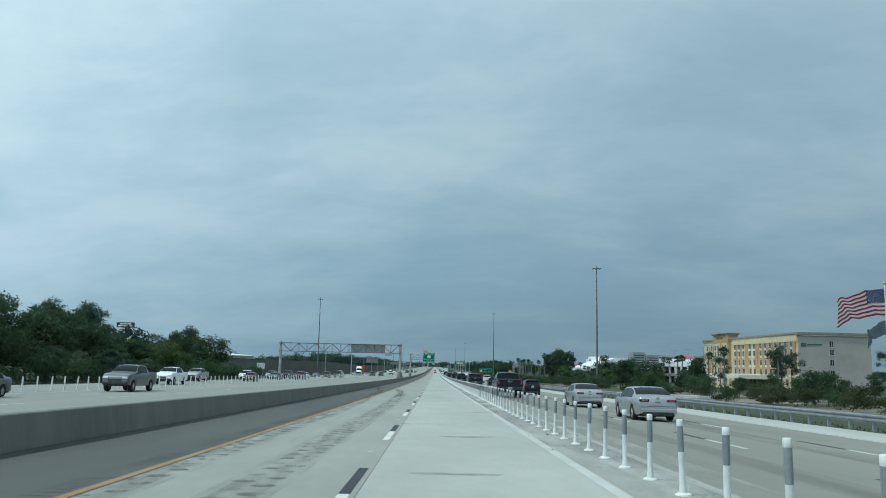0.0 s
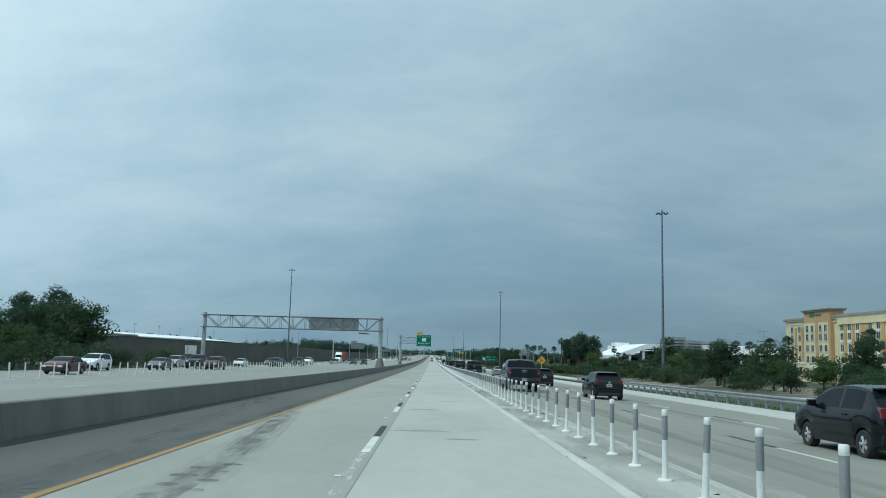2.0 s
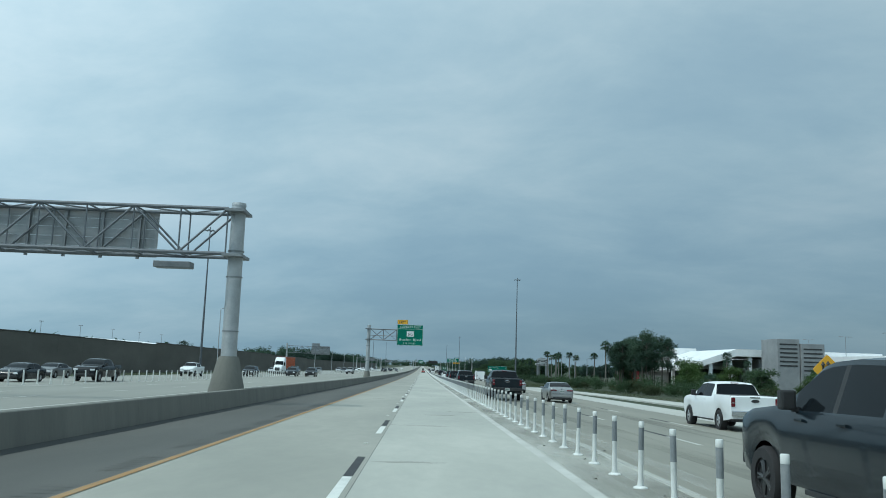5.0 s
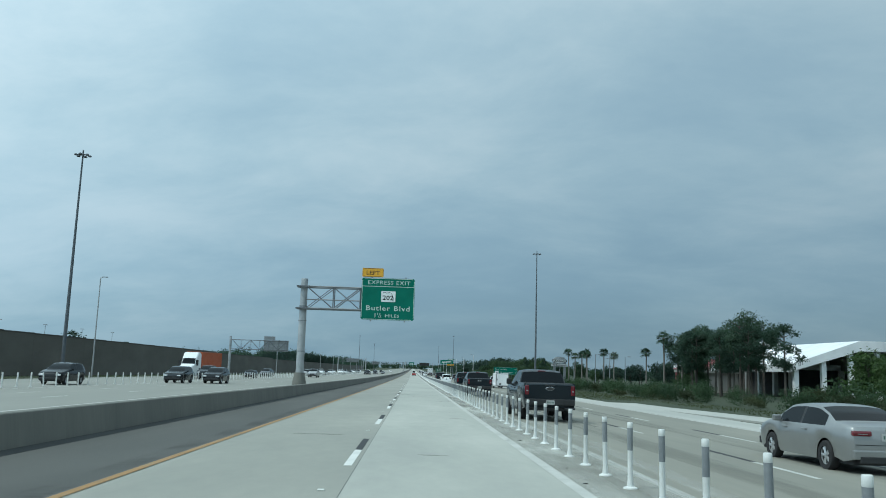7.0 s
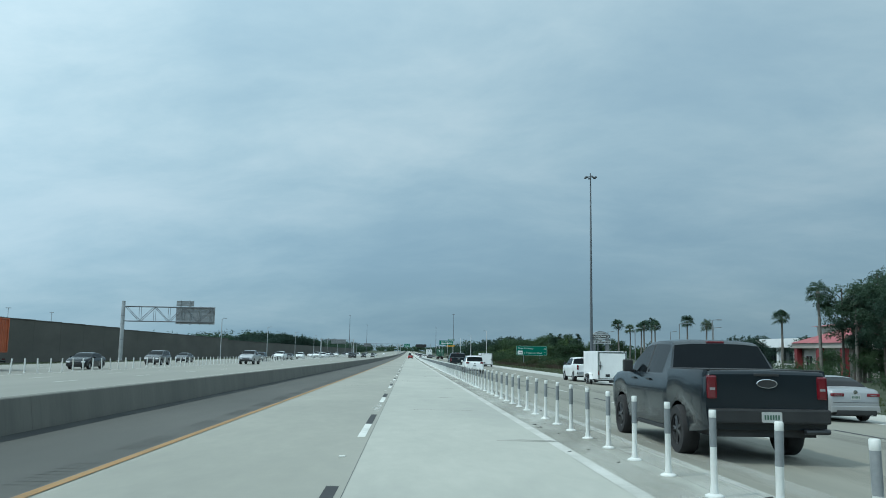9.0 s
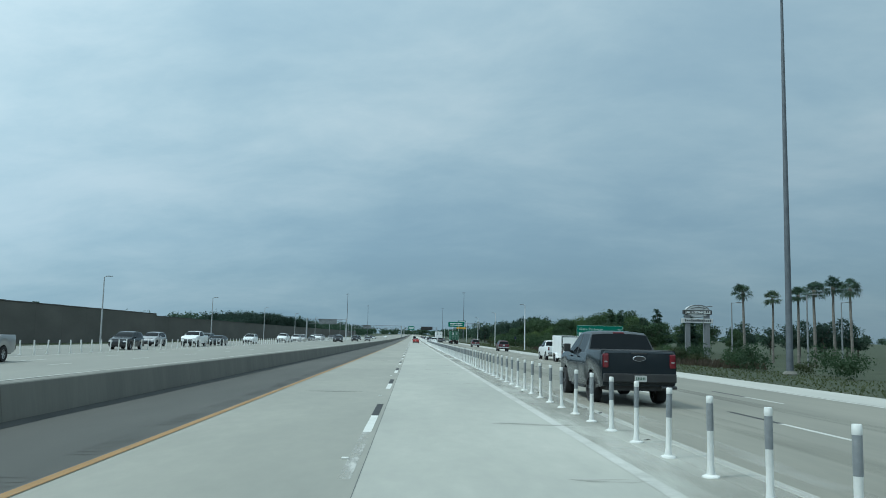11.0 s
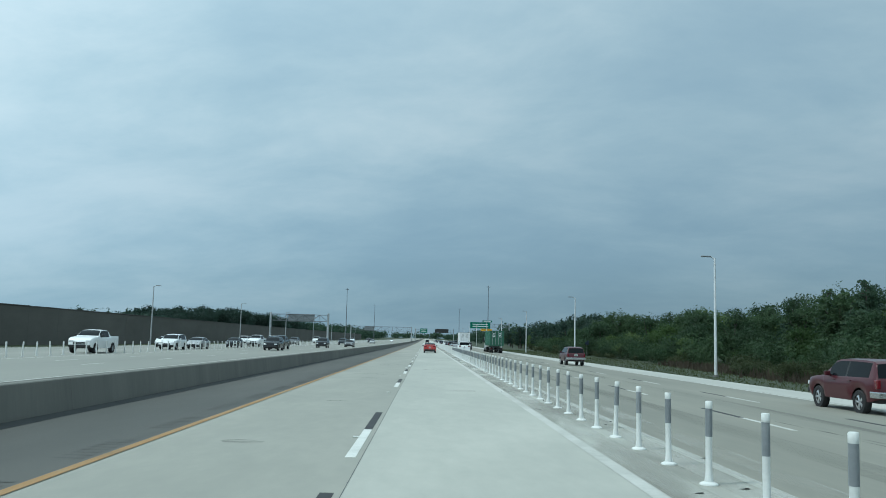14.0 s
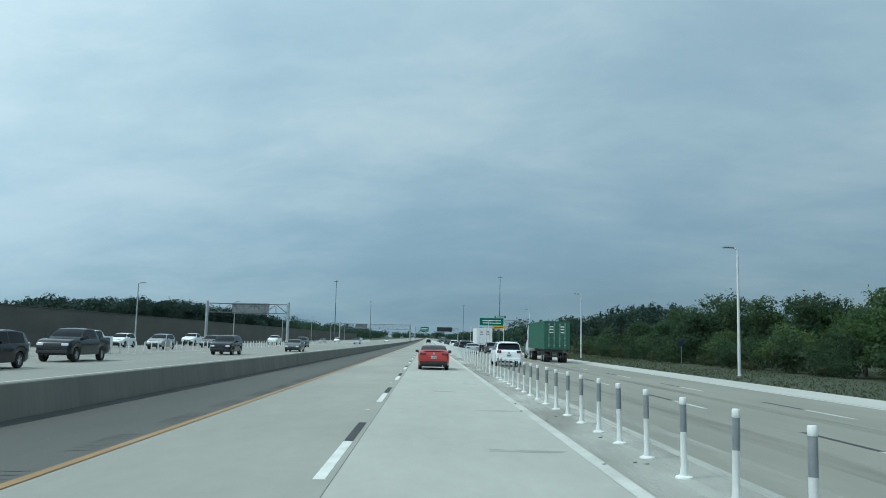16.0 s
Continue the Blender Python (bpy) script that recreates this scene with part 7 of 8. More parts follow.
    # left, before the noise wall
    for i in range(23):
        y = 84 + i * 4.4 + rng.uniform(-2, 2)
        for x0 in (-52, -62):
            x = x0 + rng.uniform(-4, 4)
            k = 0.82 if y < 126 else (0.64 if y < 150 else 0.92)
            if 148 < y < 177:
                k = 0.50
            if rng.random() < 0.2 and k > 0.5:
                plant("pine", i, x, y, 0.74 * k * rng.uniform(0.9, 1.1), "dark pine tree above the broadleaf trees", "tree", "trees beyond the oncoming lanes")
            else:
                ob = oak(i, x, y, 1.16 * k * rng.uniform(0.88, 1.1), "beyond the oncoming lanes")
                ob["group"] = "trees beyond the oncoming lanes"
    for i, (y, k) in enumerate(((92, 0.72), (101, 0.68), (109, 0.80), (117, 0.72), (124, 0.82), (176, 0.62), (181, 0.76), (192, 0.74), (201, 0.70))):
        plant("pine", i, -57 + rng.uniform(-4, 3), y, k, "dark pine tree above the broadleaf trees", "tree", "trees beyond the oncoming lanes")
    for i, (x, y, k) in enumerate(((-57, 187, 1.02), (-63, 191, 1.10), (-58, 196, 1.06), (-64, 201, 1.08), (-57.5, 204, 0.94), (-62, 209, 0.90), (-58.5, 211, 0.62))):
        ob = oak(i + 1, x, y, k, "beyond the oncoming lanes")
        ob["group"] = "trees beyond the oncoming lanes"
    for i, (x, y, k) in enumerate(((-63.5, 141, 0.86), (-63, 148, 0.92), (-64, 153.5, 0.94), (-65.5, 158, 0.86), (-64, 162, 0.74), (-64.5, 167, 0.60))):
        plant("pine", i, x, y, k, "dark pine tree above the broadleaf trees", "tree", "trees beyond the oncoming lanes")
    for i, (x, y, k) in enumerate(((-62.5, 136, 1.05), (-63.5, 145, 1.1), (-63.9, 155, 1.15), (-63.9, 161, 0.95), (-63.5, 168, 0.72))):
        ob = oak(i, x, y, k, "beyond the oncoming lanes")
        ob["group"] = "trees beyond the oncoming lanes"
    for i in range(16):    # lower fill behind the palms
        plant("bright" if i % 3 == 0 else "shrub", i, -49 - rng.uniform(0, 12), 112 + i * 3.6, rng.uniform(1.0, 1.35) * (0.9 if i % 3 == 0 else 1.25), "dense dark thicket below the trees", "shrub", "verge shrubs")
    for i, (x, y, k) in enumerate(((-44.5, 106, 1.0), (-43, 112, 1.12), (-44, 120, 1.05), (-43.5, 128, 0.9), (-45, 99, 1.1))):
        plant("lowpalm", i, x, y, k, "low shaggy fan palm before the dark trees", "palm tree", "palm trees")
    for i in range(19):
        y = 90 + i * 6.6
        plant("shrub", i, -44 + rng.uniform(-2, 2), y, rng.uniform(0.8, 1.3), "dark shrub below the roadside trees", "shrub", "verge shrubs")
    # tree tops behind the noise wall
    for y in (402.0, 648.0, 671.0, 688.0, 699.0):
        plant("oakfar", int(y), -66, y, 0.92 if y < 500 else 0.72, "lone tree top behind the noise wall", "tree", "trees behind the noise wall")
    # trees beyond the car lots
    for i in range(30):
        y = 470 + i * 4.6 + rng.uniform(-3, 3)
        oak(i, 96 + rng.uniform(-10, 14) - (y - 455) * 0.12, y, rng.uniform(0.70, 0.95), "beyond the car lots")


build_plants()


def build_far_woods():
    """Woods far ahead on both sides, and the tree line that closes the distance."""
    rng = random.Random(29)
    lobes = []
    for i in range(260):
        y = 905 + 1950 * (i / 260) ** 1.2 + rng.uniform(-20, 20)
        for side in (-1, 1):
            base = 48 if side > 0 else -148
            x = base + side * rng.uniform(0, 60)
            h = rng.uniform(8, 14) if side > 0 else rng.uniform(0.8, 1.1) * min(23.0, 13.0 + (y - 940) * 0.026)
            r = rng.uniform(4, 8) if side > 0 else rng.uniform(6, 10)
            lobes.append((x, y, zr(y) + h * 0.5, r, r, h * 0.55))
    for i in range(150):
        y = 1000 + i * 6.5 + rng.uniform(-4, 4)
        h, r = rng.uniform(8.5, 11.5), rng.uniform(3.5, 6)
        lobes.append((-72 - rng.uniform(0, 18), y, zr(y) + h * 0.5, r, r, h * 0.52))
    edge = []
    for i in range(170):
        y = 706 + i * 1.8 + rng.uniform(-3, 3)
        x = -66 - (y - 712) * 0.03 - rng.uniform(0, 26)
        h = rng.uniform(10.0, 12.6) * min(1.12, 0.62 + (y - 706) * 0.0045) * (1.0 if y < 860 else 0.86)
        for _ in range(7):
            r = h * rng.uniform(0.13, 0.24)
            edge.append((x + rng.gauss(0, 0.17) * h, y + rng.gauss(0, 0.17) * h, zr(y) + h * rng.uniform(0.42, 0.86), r, r, r * 0.78))
    # the wood takes the leaf colour with distance haze mixed in
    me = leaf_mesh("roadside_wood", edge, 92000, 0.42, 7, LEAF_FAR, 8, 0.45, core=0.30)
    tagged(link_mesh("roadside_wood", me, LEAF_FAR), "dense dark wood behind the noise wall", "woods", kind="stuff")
    me = leaf_mesh("far_woods", lobes, 80000, 1.25, 5, LEAF_PINE, 4, 0.9, core=0.25)
    tagged(link_mesh("far_woods", me, LEAF_PINE), "far dark green woods along both sides of the road", "woods", kind="stuff")
    lobes = []
    for i in range(420):
        x = -2300 + 4600 * i / 420 + rng.uniform(-8, 8)
        y = 2950 + rng.uniform(-120, 250)
        h = rng.uniform(14, 26)
        r = rng.uniform(12, 20)
        lobes.append((x, y, zr(y) + h * 0.42, r, r, h * 0.5))
    for i in range(260):
        side = -1 if i % 2 else 1
        x = side * rng.uniform(150, 900)
        y = rng.uniform(300, 2600)
        if side > 0 and y < 620 and x < 260:
            continue
        h = rng.uniform(9, 15)
        r = rng.uniform(10, 20)
        lobes.append((x, y, zr(y) + h * 0.42 - 0.6, r, r, h * 0.5))
    for i in range(26):
        x, y, h, r = -205 - rng.uniform(0, 40), 600 + i * 12, rng.uniform(13, 17), rng.uniform(7, 11)
        lobes.append((x, y, zr(y) + h * 0.45, r, r, h * 0.52))
    me = leaf_mesh("tree_line", lobes, 46000, 2.9, 6, LEAF_PINE, 2, 1.5, core=0.5)
    tagged(link_mesh("tree_line", me, LEAF_PINE), "hazy dark tree line on the horizon", "woods", kind="stuff")


build_far_woods()


def build_grass():
    """Tufts along the verges."""
    rng = np.random.default_rng(8)
    n = 40000
    x = np.concatenate([rng.uniform(19.2, 36, n), rng.uniform(-53, -43, n // 3)])
    y = np.concatenate([rng.uniform(20, 760, n), rng.uniform(20, 760, n // 3)])
    keep = (x < 0) | (x < 19.1) | (x > 28.6) | ((y > 330) | (x < 23.2) & (y < 235))
    x, y = x[keep], y[keep]
    z = np.array([zr(b) + land(a) for a, b in zip(x, y)])
    h, w, a = rng.uniform(0.06, 0.17, len(x)), rng.uniform(0.03, 0.08, len(x)), rng.uniform(0, 6.28, len(x))
    c, s = np.cos(a) * w, np.sin(a) * w
    lean = rng.normal(0, 0.1, (len(x), 2))
    v = np.stack([np.stack([x - c, y - s, z - 0.05], 1), np.stack([x + c, y + s, z - 0.05], 1), np.stack([x + c * 0.4 + lean[:, 0], y + s * 0.4 + lean[:, 1], z + h], 1), np.stack([x - c * 0.5 + lean[:, 0], y - s * 0.5 + lean[:, 1], z + h * 0.8], 1)], 1).reshape(-1, 3)
    me = bpy.data.meshes.new("verge_grass")
    me.from_pydata(v.tolist(), [], np.arange(len(v)).reshape(-1, 4).tolist())
    tagged(link_mesh("verge_grass", me, LEAF_GRASS), "tufts of dry grass on the verge", "grass", kind="stuff")
    # tall brown grass before the wood
    n = 9000
    x, y = rng.uniform(27.5, 39, n), rng.uniform(470, 604, n)
    keep = x > 27.5 + np.abs(y - 535) * 0.09 + rng.normal(0, 0.8, n)
    x, y = x[keep], y[keep]
    z = np.array([zr(b) + land(a) for a, b in zip(x, y)])
    h, w, a = rng.uniform(0.35, 1.0, len(x)), rng.uniform(0.08, 0.22, len(x)), rng.uniform(0, 6.28, len(x))
    c, s = np.cos(a) * w, np.sin(a) * w
    lean = rng.normal(0, 0.16, (len(x), 2))
    v = np.stack([np.stack([x - c, y - s, z - 0.1], 1), np.stack([x + c, y + s, z - 0.1], 1), np.stack([x + lean[:, 0], y + lean[:, 1], z + h], 1)], 1).reshape(-1, 3)
    me = bpy.data.meshes.new("tall_grass")
    me.from_pydata(v.tolist(), [], np.arange(len(v)).reshape(-1, 3).tolist())
    tagged(link_mesh("tall_grass", me, LEAF_REED), "tall brown dry grass before the wood", "grass", kind="stuff")


build_grass()


# ---------------------------------------------------------------- buildings
STUCCO_YELLOW = surface("yellow_stucco", [(0.47, 0.41, 0.235), (0.54, 0.47, 0.28), (0.58, 0.52, 0.33)], 0.9, 0.25, 4.0, coords="object", bump=0.2)
STUCCO_ORANGE = surface("ochre_stucco", [(0.34, 0.215, 0.105), (0.39, 0.25, 0.125), (0.43, 0.29, 0.155)], 0.9, 0.25, 4.0, coords="object", bump=0.2)
STUCCO_GREY = surface("grey_taupe_stucco", [(0.30, 0.275, 0.25), (0.345, 0.318, 0.29), (0.38, 0.352, 0.325)], 0.9, 0.2, 4.0, coords="object", bump=0.2)
CORNICE = surface("cream_cornice", [(0.56, 0.52, 0.42), (0.66, 0.62, 0.52)], 0.85, 0.5, 6.0, coords="object")
CORNICE_DULL = surface("dull_cornice", [(0.20, 0.18, 0.155), (0.27, 0.245, 0.21)], 0.85, 0.5, 6.0, coords="object")
WINDOW_GLASS = surface("window_glass", [(0.018, 0.024, 0.03), (0.04, 0.05, 0.06)], 0.08, 0.7, 3.0, coords="object", spec=0.8, rand=0.2)
WINDOW_FRAME = surface("window_frame", [(0.40, 0.39, 0.36), (0.5, 0.49, 0.46)], 0.6, 1.0, 8.0, coords="object")
WHITE_PANEL = surface("white_metal_panel", [(0.66, 0.68, 0.69), (0.74, 0.755, 0.76), (0.80, 0.81, 0.81)], 0.45, 0.3, 4.0, coords="object")
GREY_PANEL = surface("grey_metal_panel", [(0.20, 0.21, 0.22), (0.25, 0.26, 0.265), (0.29, 0.30, 0.30)], 0.6, 0.3, 4.0, coords="object")
ROOF_RED = surface("red_metal_roof", [(0.20, 0.045, 0.050), (0.27, 0.062, 0.068), (0.33, 0.085, 0.09)], 0.55, 0.4, 6.0, coords="object")
RED_PANEL = surface("red_panel", [(0.17, 0.020, 0.024), (0.22, 0.028, 0.032)], 0.5, 0.5, 6.0, coords="object")
PYLON_PALE = surface("aged_white_sign_face", [(0.40, 0.42, 0.43), (0.50, 0.52, 0.52)], 0.5, 0.8, 6.0, coords="object")
PYLON_GREY = surface("grey_pylon_cladding", [(0.13, 0.14, 0.15), (0.18, 0.19, 0.195)], 0.6, 0.6, 6.0, coords="object")
LOGO_GREEN = surface("green_logo_sheet", [(0.012, 0.120, 0.072), (0.018, 0.156, 0.096)], 0.5, 1.0, 8.0, coords="object")
DARK_GAP = surface("dark_recess", [(0.03, 0.032, 0.034), (0.05, 0.052, 0.054)], 0.9, 0.6, 6.0, coords="object")


def window(parent, x, y, z, w, h, axis):
    """A recessed window with frame, sill and two panes; axis 'x': it looks along -x, 'y': along -y."""
    def slab(bm, a0, a1, d0, d1, z0, z1):
        if axis == "x":
            box(bm, x + d0, x + d1, y + a0, y + a1, z + z0, z + z1)
        else:
            box(bm, x + a0, x + a1, y + d0, y + d1, z + z0, z + z1)
    bm = bmesh.new()
    slab(bm, -w / 2 - 0.08, w / 2 + 0.08, -0.07, 0.02, h, h + 0.09)
    slab(bm, -w / 2 - 0.08, -w / 2, -0.07, 0.02, 0, h)
    slab(bm, w / 2, w / 2 + 0.08, -0.07, 0.02, 0, h)
    slab(bm, -0.03, 0.03, -0.05, 0.02, 0, h)
    slab(bm, -w / 2 - 0.1, w / 2 + 0.1, -0.12, 0.02, -0.1, 0)
    f = part("window", bm, WINDOW_FRAME, parent)
    for s in (-1, 1):
        bm = bmesh.new()
        a0, a1 = sorted((s * 0.03, s * w / 2))
        slab(bm, a0, a1, -0.02, 0.02, 0, h)
        part("pane", bm, WINDOW_GLASS, f)


def build_hotel():
    """Five storeys: a long yellow and ochre front towards the road, a tower, and a grey end wall."""
    g = thing("hotel", "five-storey yellow and ochre hotel with a grey end wall", "building", x=90.8, y=201.3)
    top = 13.4
    bm = bmesh.new()
    box(bm, 0, 18.0, 0, 70.0, -2.0, top)
    part("wall", bm, STUCCO_YELLOW, g, "yellow stucco wall")
    for y0, y1 in ((1.0, 24.5),):
        bm = bmesh.new()
        box(bm, -0.25, 0.4, y0, y1, 3.4, top - 2.0)
        part("wall_bay", bm, STUCCO_ORANGE, g, "ochre stucco bay")
    for y0, y1 in ((25.2, 26.4), (31.6, 34.2), (36.6, 37.7), (40.0, 41.0), (60.4, 61.4), (64.0, 65.0)):
        bm = bmesh.new()
        box(bm, -0.14, 0.1, y0, y1, 3.4, top - 1.75)
        part("pilaster", bm, STUCCO_ORANGE, g, "ochre stucco pilaster")
    bm = bmesh.new()
    box(bm, -0.02, 18.02, -0.3, 0.02, -2.0, top)
    part("end_wall", bm, STUCCO_GREY, g, "grey taupe end wall")
    bm = bmesh.new()
    box(bm, -0.9, 2.2, 45.5, 58.0, -2.0, top + 1.7)
    part("tower", bm, STUCCO_YELLOW, g, "yellow stair tower")
    bm = bmesh.new()
    box(bm, -0.86, 2.2, 45.44, 45.5, 3.4, top + 1.45)
    part("tower_side", bm, STUCCO_ORANGE, g, "ochre stucco side of the tower")
    for y0, y1, z0 in ((45.5, 58.0, top - 0.9), (45.5, 46.4, 3.4), (51.2, 52.6, 3.4)):
        bm = bmesh.new()
        box(bm, -0.95, -0.88, y0, y1, z0, top + 1.45 if z0 > 4 else top - 0.9)
        part("tower_band", bm, STUCCO_ORANGE, g, "ochre stucco band")
    for z0, z1, out in ((top - 0.35, top, 0.3), (top, top + 0.35, 0.55), (top + 0.35, top + 0.5, 0.4)):
        bm = bmesh.new()
        box(bm, -out, 18.0 + out, -0.3 - out, 70.0 + out, z0, z1)
        part("cornice", bm, CORNICE_DULL if z1 > top + 0.1 else CORNICE, g, "dull brown cornice")
    for z0, z1, out in ((top + 1.5, top + 1.85, 0.35), (top + 1.85, top + 2.1, 0.6)):
        bm = bmesh.new()
        box(bm, -0.9 - out, 2.2 + out, 45.5 - out, 58.0 + out, z0, z1)
        part("tower_cornice", bm, CORNICE_DULL, g, "dull brown cornice")
    bm = bmesh.new()
    box(bm, -0.2, 0.1, 0, 70.0, 2.9, 3.3)
    box(bm, -0.15, 0.1, 0, 70.0, top - 1.1, top - 0.9)
    part("string_course", bm, CORNICE, g)
    bm = bmesh.new()
    box(bm, -0.32, 0.1, -0.1, 43.5, top - 1.75, top - 0.35)
    part("frieze", bm, STUCCO_YELLOW, g, "pale yellow frieze band")
    for floor in range(1, 5):
        bm = bmesh.new()
        z = 0.7 + floor * 2.55 - (0.55 if floor == 4 else 0.0)
        for yy in [3.2 + k * 3.2 for k in range(7)] + [27.5, 30.5, 35.5, 38.8, 42.0]:
            box(bm, -0.31, 0.02, yy - 0.66, yy + 0.66, z - 0.62, z - 0.11)
        part("spandrel_panels", bm, CORNICE, g, "cream panels under the windows")
    for floor in range(5):
        z = 0.7 + floor * 2.55 - (0.55 if floor == 4 else 0.0)
        for k in range(7):
            window(g, -0.27, 3.2 + k * 3.2, z, 1.25, 1.45, "x")
        for yy in (27.5, 30.5, 35.5, 38.8, 42.0):
            window(g, -0.02, yy, z, 1.25, 1.45, "x")
        for yy in (47.6, 50.0, 54.0, 56.6):
            window(g, -0.92, yy, z, 1.2, 1.45, "x")
        for yy in (62.5, 66.5):
            window(g, -0.02, yy, z, 1.2, 1.45, "x")
        if 0 < floor:
            window(g, 8.2, -0.32, z, 1.0, 1.4, "y")
    bm = bmesh.new()
    box(bm, 0.6, 1.9, -0.42, -0.31, 10.4, 11.3)
    box(bm, 2.2, 5.8, -0.42, -0.31, 10.75, 11.05)
    part("logo_sign", bm, LOGO_GREEN, g, "green and white logo shapes")
    bm = bmesh.new()
    box(bm, -1.06, -0.95, 53.0, 55.2, top + 0.4, top + 1.2)
    box(bm, -1.06, -0.95, 49.6, 52.6, top + 0.55, top + 0.95)
    part("logo_sign", bm, LOGO_GREEN, g, "green logo shapes")
    bm = bmesh.new()
    box(bm, -9.0, 0.0, 16.0, 40.0, 2.0, 3.1)
    part("entrance_canopy", bm, CORNICE, g)
    for yy in (18.0, 28.0, 38.0):
        bm = bmesh.new()
        box(bm, -8.6, -7.8, yy - 0.4, yy + 0.4, -2.0, 2.0)
        part("canopy_pillar", bm, CORNICE, g)


build_hotel()


def build_showroom():
    """The low white showroom and its parking deck, with grey towers."""
    g = thing("car_showroom", "low white showroom with a sloping canopy roof and dark glazing", "building", x=95.0, y=395.0)
    bm = bmesh.new()
    box(bm, 1.5, 30, 0, 130, -2.0, 4.6)
    part("glazed_front", bm, DARK_GAP, g, "dark recessed glazing")
    bm = bmesh.new()
    # roof slab that rises towards one end
    lo = [(-21, -2, 4.2), (-7, -2, 8.6), (34, -2, 8.6), (34, 40, 8.6), (-7, 40, 8.6), (-21, 40, 4.2)]
    hi = [(-21, -2, 5.6), (-7, -2, 10.6), (34, -2, 10.6), (34, 40, 10.6), (-7, 40, 10.6), (-21, 40, 5.6)]
    a, b = [bm.verts.new(p) for p in lo], [bm.verts.new(p) for p in hi]
    for i in range(6):
        bm.faces.new((a[i], a[(i + 1) % 6], b[(i + 1) % 6], b[i]))
    for q in ((0, 1, 4, 5), (1, 2, 3, 4)):
        bm.faces.new([b[i] for i in q])
        bm.faces.new([a[i] for i in q[::-1]])
    part("canopy_roof", bm, WHITE_PANEL, g, "white sloping canopy roof")
    bm = bmesh.new()
    box(bm, -1.0, 31, 57.5, 131, 4.4, 6.6)
    part("fascia", bm, WHITE_PANEL, g, "white fascia band")
    bm = bmesh.new()
    box(bm, 0.2, 30.0, 0, 38, 5.0, 8.0)
    part("upper_wall", bm, GREY_PANEL, g)
    for lo, hi, name in (((2.9, 0.4), None, "ramp_parapet"), (None, (4.5, 2.0), "upper_parapet")):
        bm = bmesh.new()
        ends = [(21.0, -1.5, lo[0]), (57.0, -1.5, lo[1])] if lo else [(21.0, hi[0], 7.0), (57.0, hi[1], 7.0)]
        quads = [[bm.verts.new((x, yy, z)) for yy, z0, z1 in ends for z in (z0, z1)] for x in (-1.6, -1.2)]
        a, b = quads
        bm.faces.new((a[0], a[2], a[3], a[1]))
        bm.faces.new((b[0], b[1], b[3], b[2]))
        for i, j in ((0, 1), (1, 3), (3, 2), (2, 0)):
            bm.faces.new((a[i], a[j], b[j], b[i]))
        bmesh.ops.recalc_face_normals(bm, faces=bm.faces)
        part(name, bm, WHITE_PANEL, g, "white sloping ramp parapet")
    for px, pz in ((-19.5, 4.6), (-14.0, 6.3), (-8.5, 8.1), (-3.0, 8.6)):
        bm = bmesh.new()
        box(bm, px - 0.45, px + 0.45, -1.4, -0.5, -2.0, pz)
        part("canopy_pillar", bm, WHITE_PANEL, g)
    for i in range(15):
        bm = bmesh.new()
        yy = 1 + i * 9.0
        box(bm, 0.0, 1.0, yy, yy + 1.1, -2.0, 5.6)
        part("pillar", bm, WHITE_PANEL, g)
    for i in range(14):
        bm = bmesh.new()
        yy = 3.4 + i * 9.0
        box(bm, 1.42, 1.5, yy, yy + 5.4, -0.2, 3.6)
        part("glazing_panel", bm, WINDOW_GLASS, g)
    bm = bmesh.new()
    box(bm, -0.5, 0.6, 44, 120, -2.0, 0.4)
    part("parapet", bm, WHITE_PANEL, g)

    d = thing("parking_deck", "grey concrete parking deck with two tower blocks", "building", x=112.0, y=338.0)
    for z0, z1, m in ((6.6, 8.9, WHITE_PANEL), (2.2, 3.4, GREY_PANEL)):
        bm = bmesh.new()
        box(bm, 0, 40, 0, 78, z0, z1)
        part("deck_slab", bm, m, d)
    bm = bmesh.new()
    box(bm, 2.0, 38, 1, 77, -2, 6.6)
    part("deck_core", bm, DARK_GAP, d)
    for i in range(9):
        bm = bmesh.new()
        box(bm, 0.1, 0.9, 2 + i * 9.2, 3.0 + i * 9.2, -2, 6.6)
        part("deck_column", bm, WHITE_PANEL, d)
    for x0, x1, y0, y1, h in ((-19.1, -13.3, 40, 50, 12.8), (-13.1, -7.0, 39.5, 49, 11.7), (4, 14, 82, 92, 12.6)):
        bm = bmesh.new()
        box(bm, x0, x1, y0, y1, -2, h, 0.05)
        t = part("tower", bm, GREY_PANEL, d, "grey panelled tower")
        bm = bmesh.new()
        for k in range(6):
            box(bm, x0 + 0.6, x1 - 0.6, y0 - 0.06, y0, h - 1.6 - k * 1.1, h - 1.2 - k * 1.1)
        part("louvre", bm, DARK_GAP, t)
    # distant wing with a red roof
    o = thing("office_building", "pale office building with a shallow red roof", "building", x=150.0, y=560.0)
    bm = bmesh.new()
    box(bm, 0, 40, 0, 40, -2, 14.0)
    part("wall", bm, STUCCO_GREY, o)
    bm = bmesh.new()
    base = [bm.verts.new(p) for p in ((-1.5, -1.5, 14), (41.5, -1.5, 14), (41.5, 41.5, 14), (-1.5, 41.5, 14))]
    tip = [bm.verts.new(p) for p in ((14, 14, 16.6), (26, 14, 16.6), (26, 26, 16.6), (14, 26, 16.6))]
    bm.faces.new(base[::-1])
    bm.faces.new(tip)
    for i in range(4):
        bm.faces.new((base[i], base[(i + 1) % 4], tip[(i + 1) % 4], tip[i]))
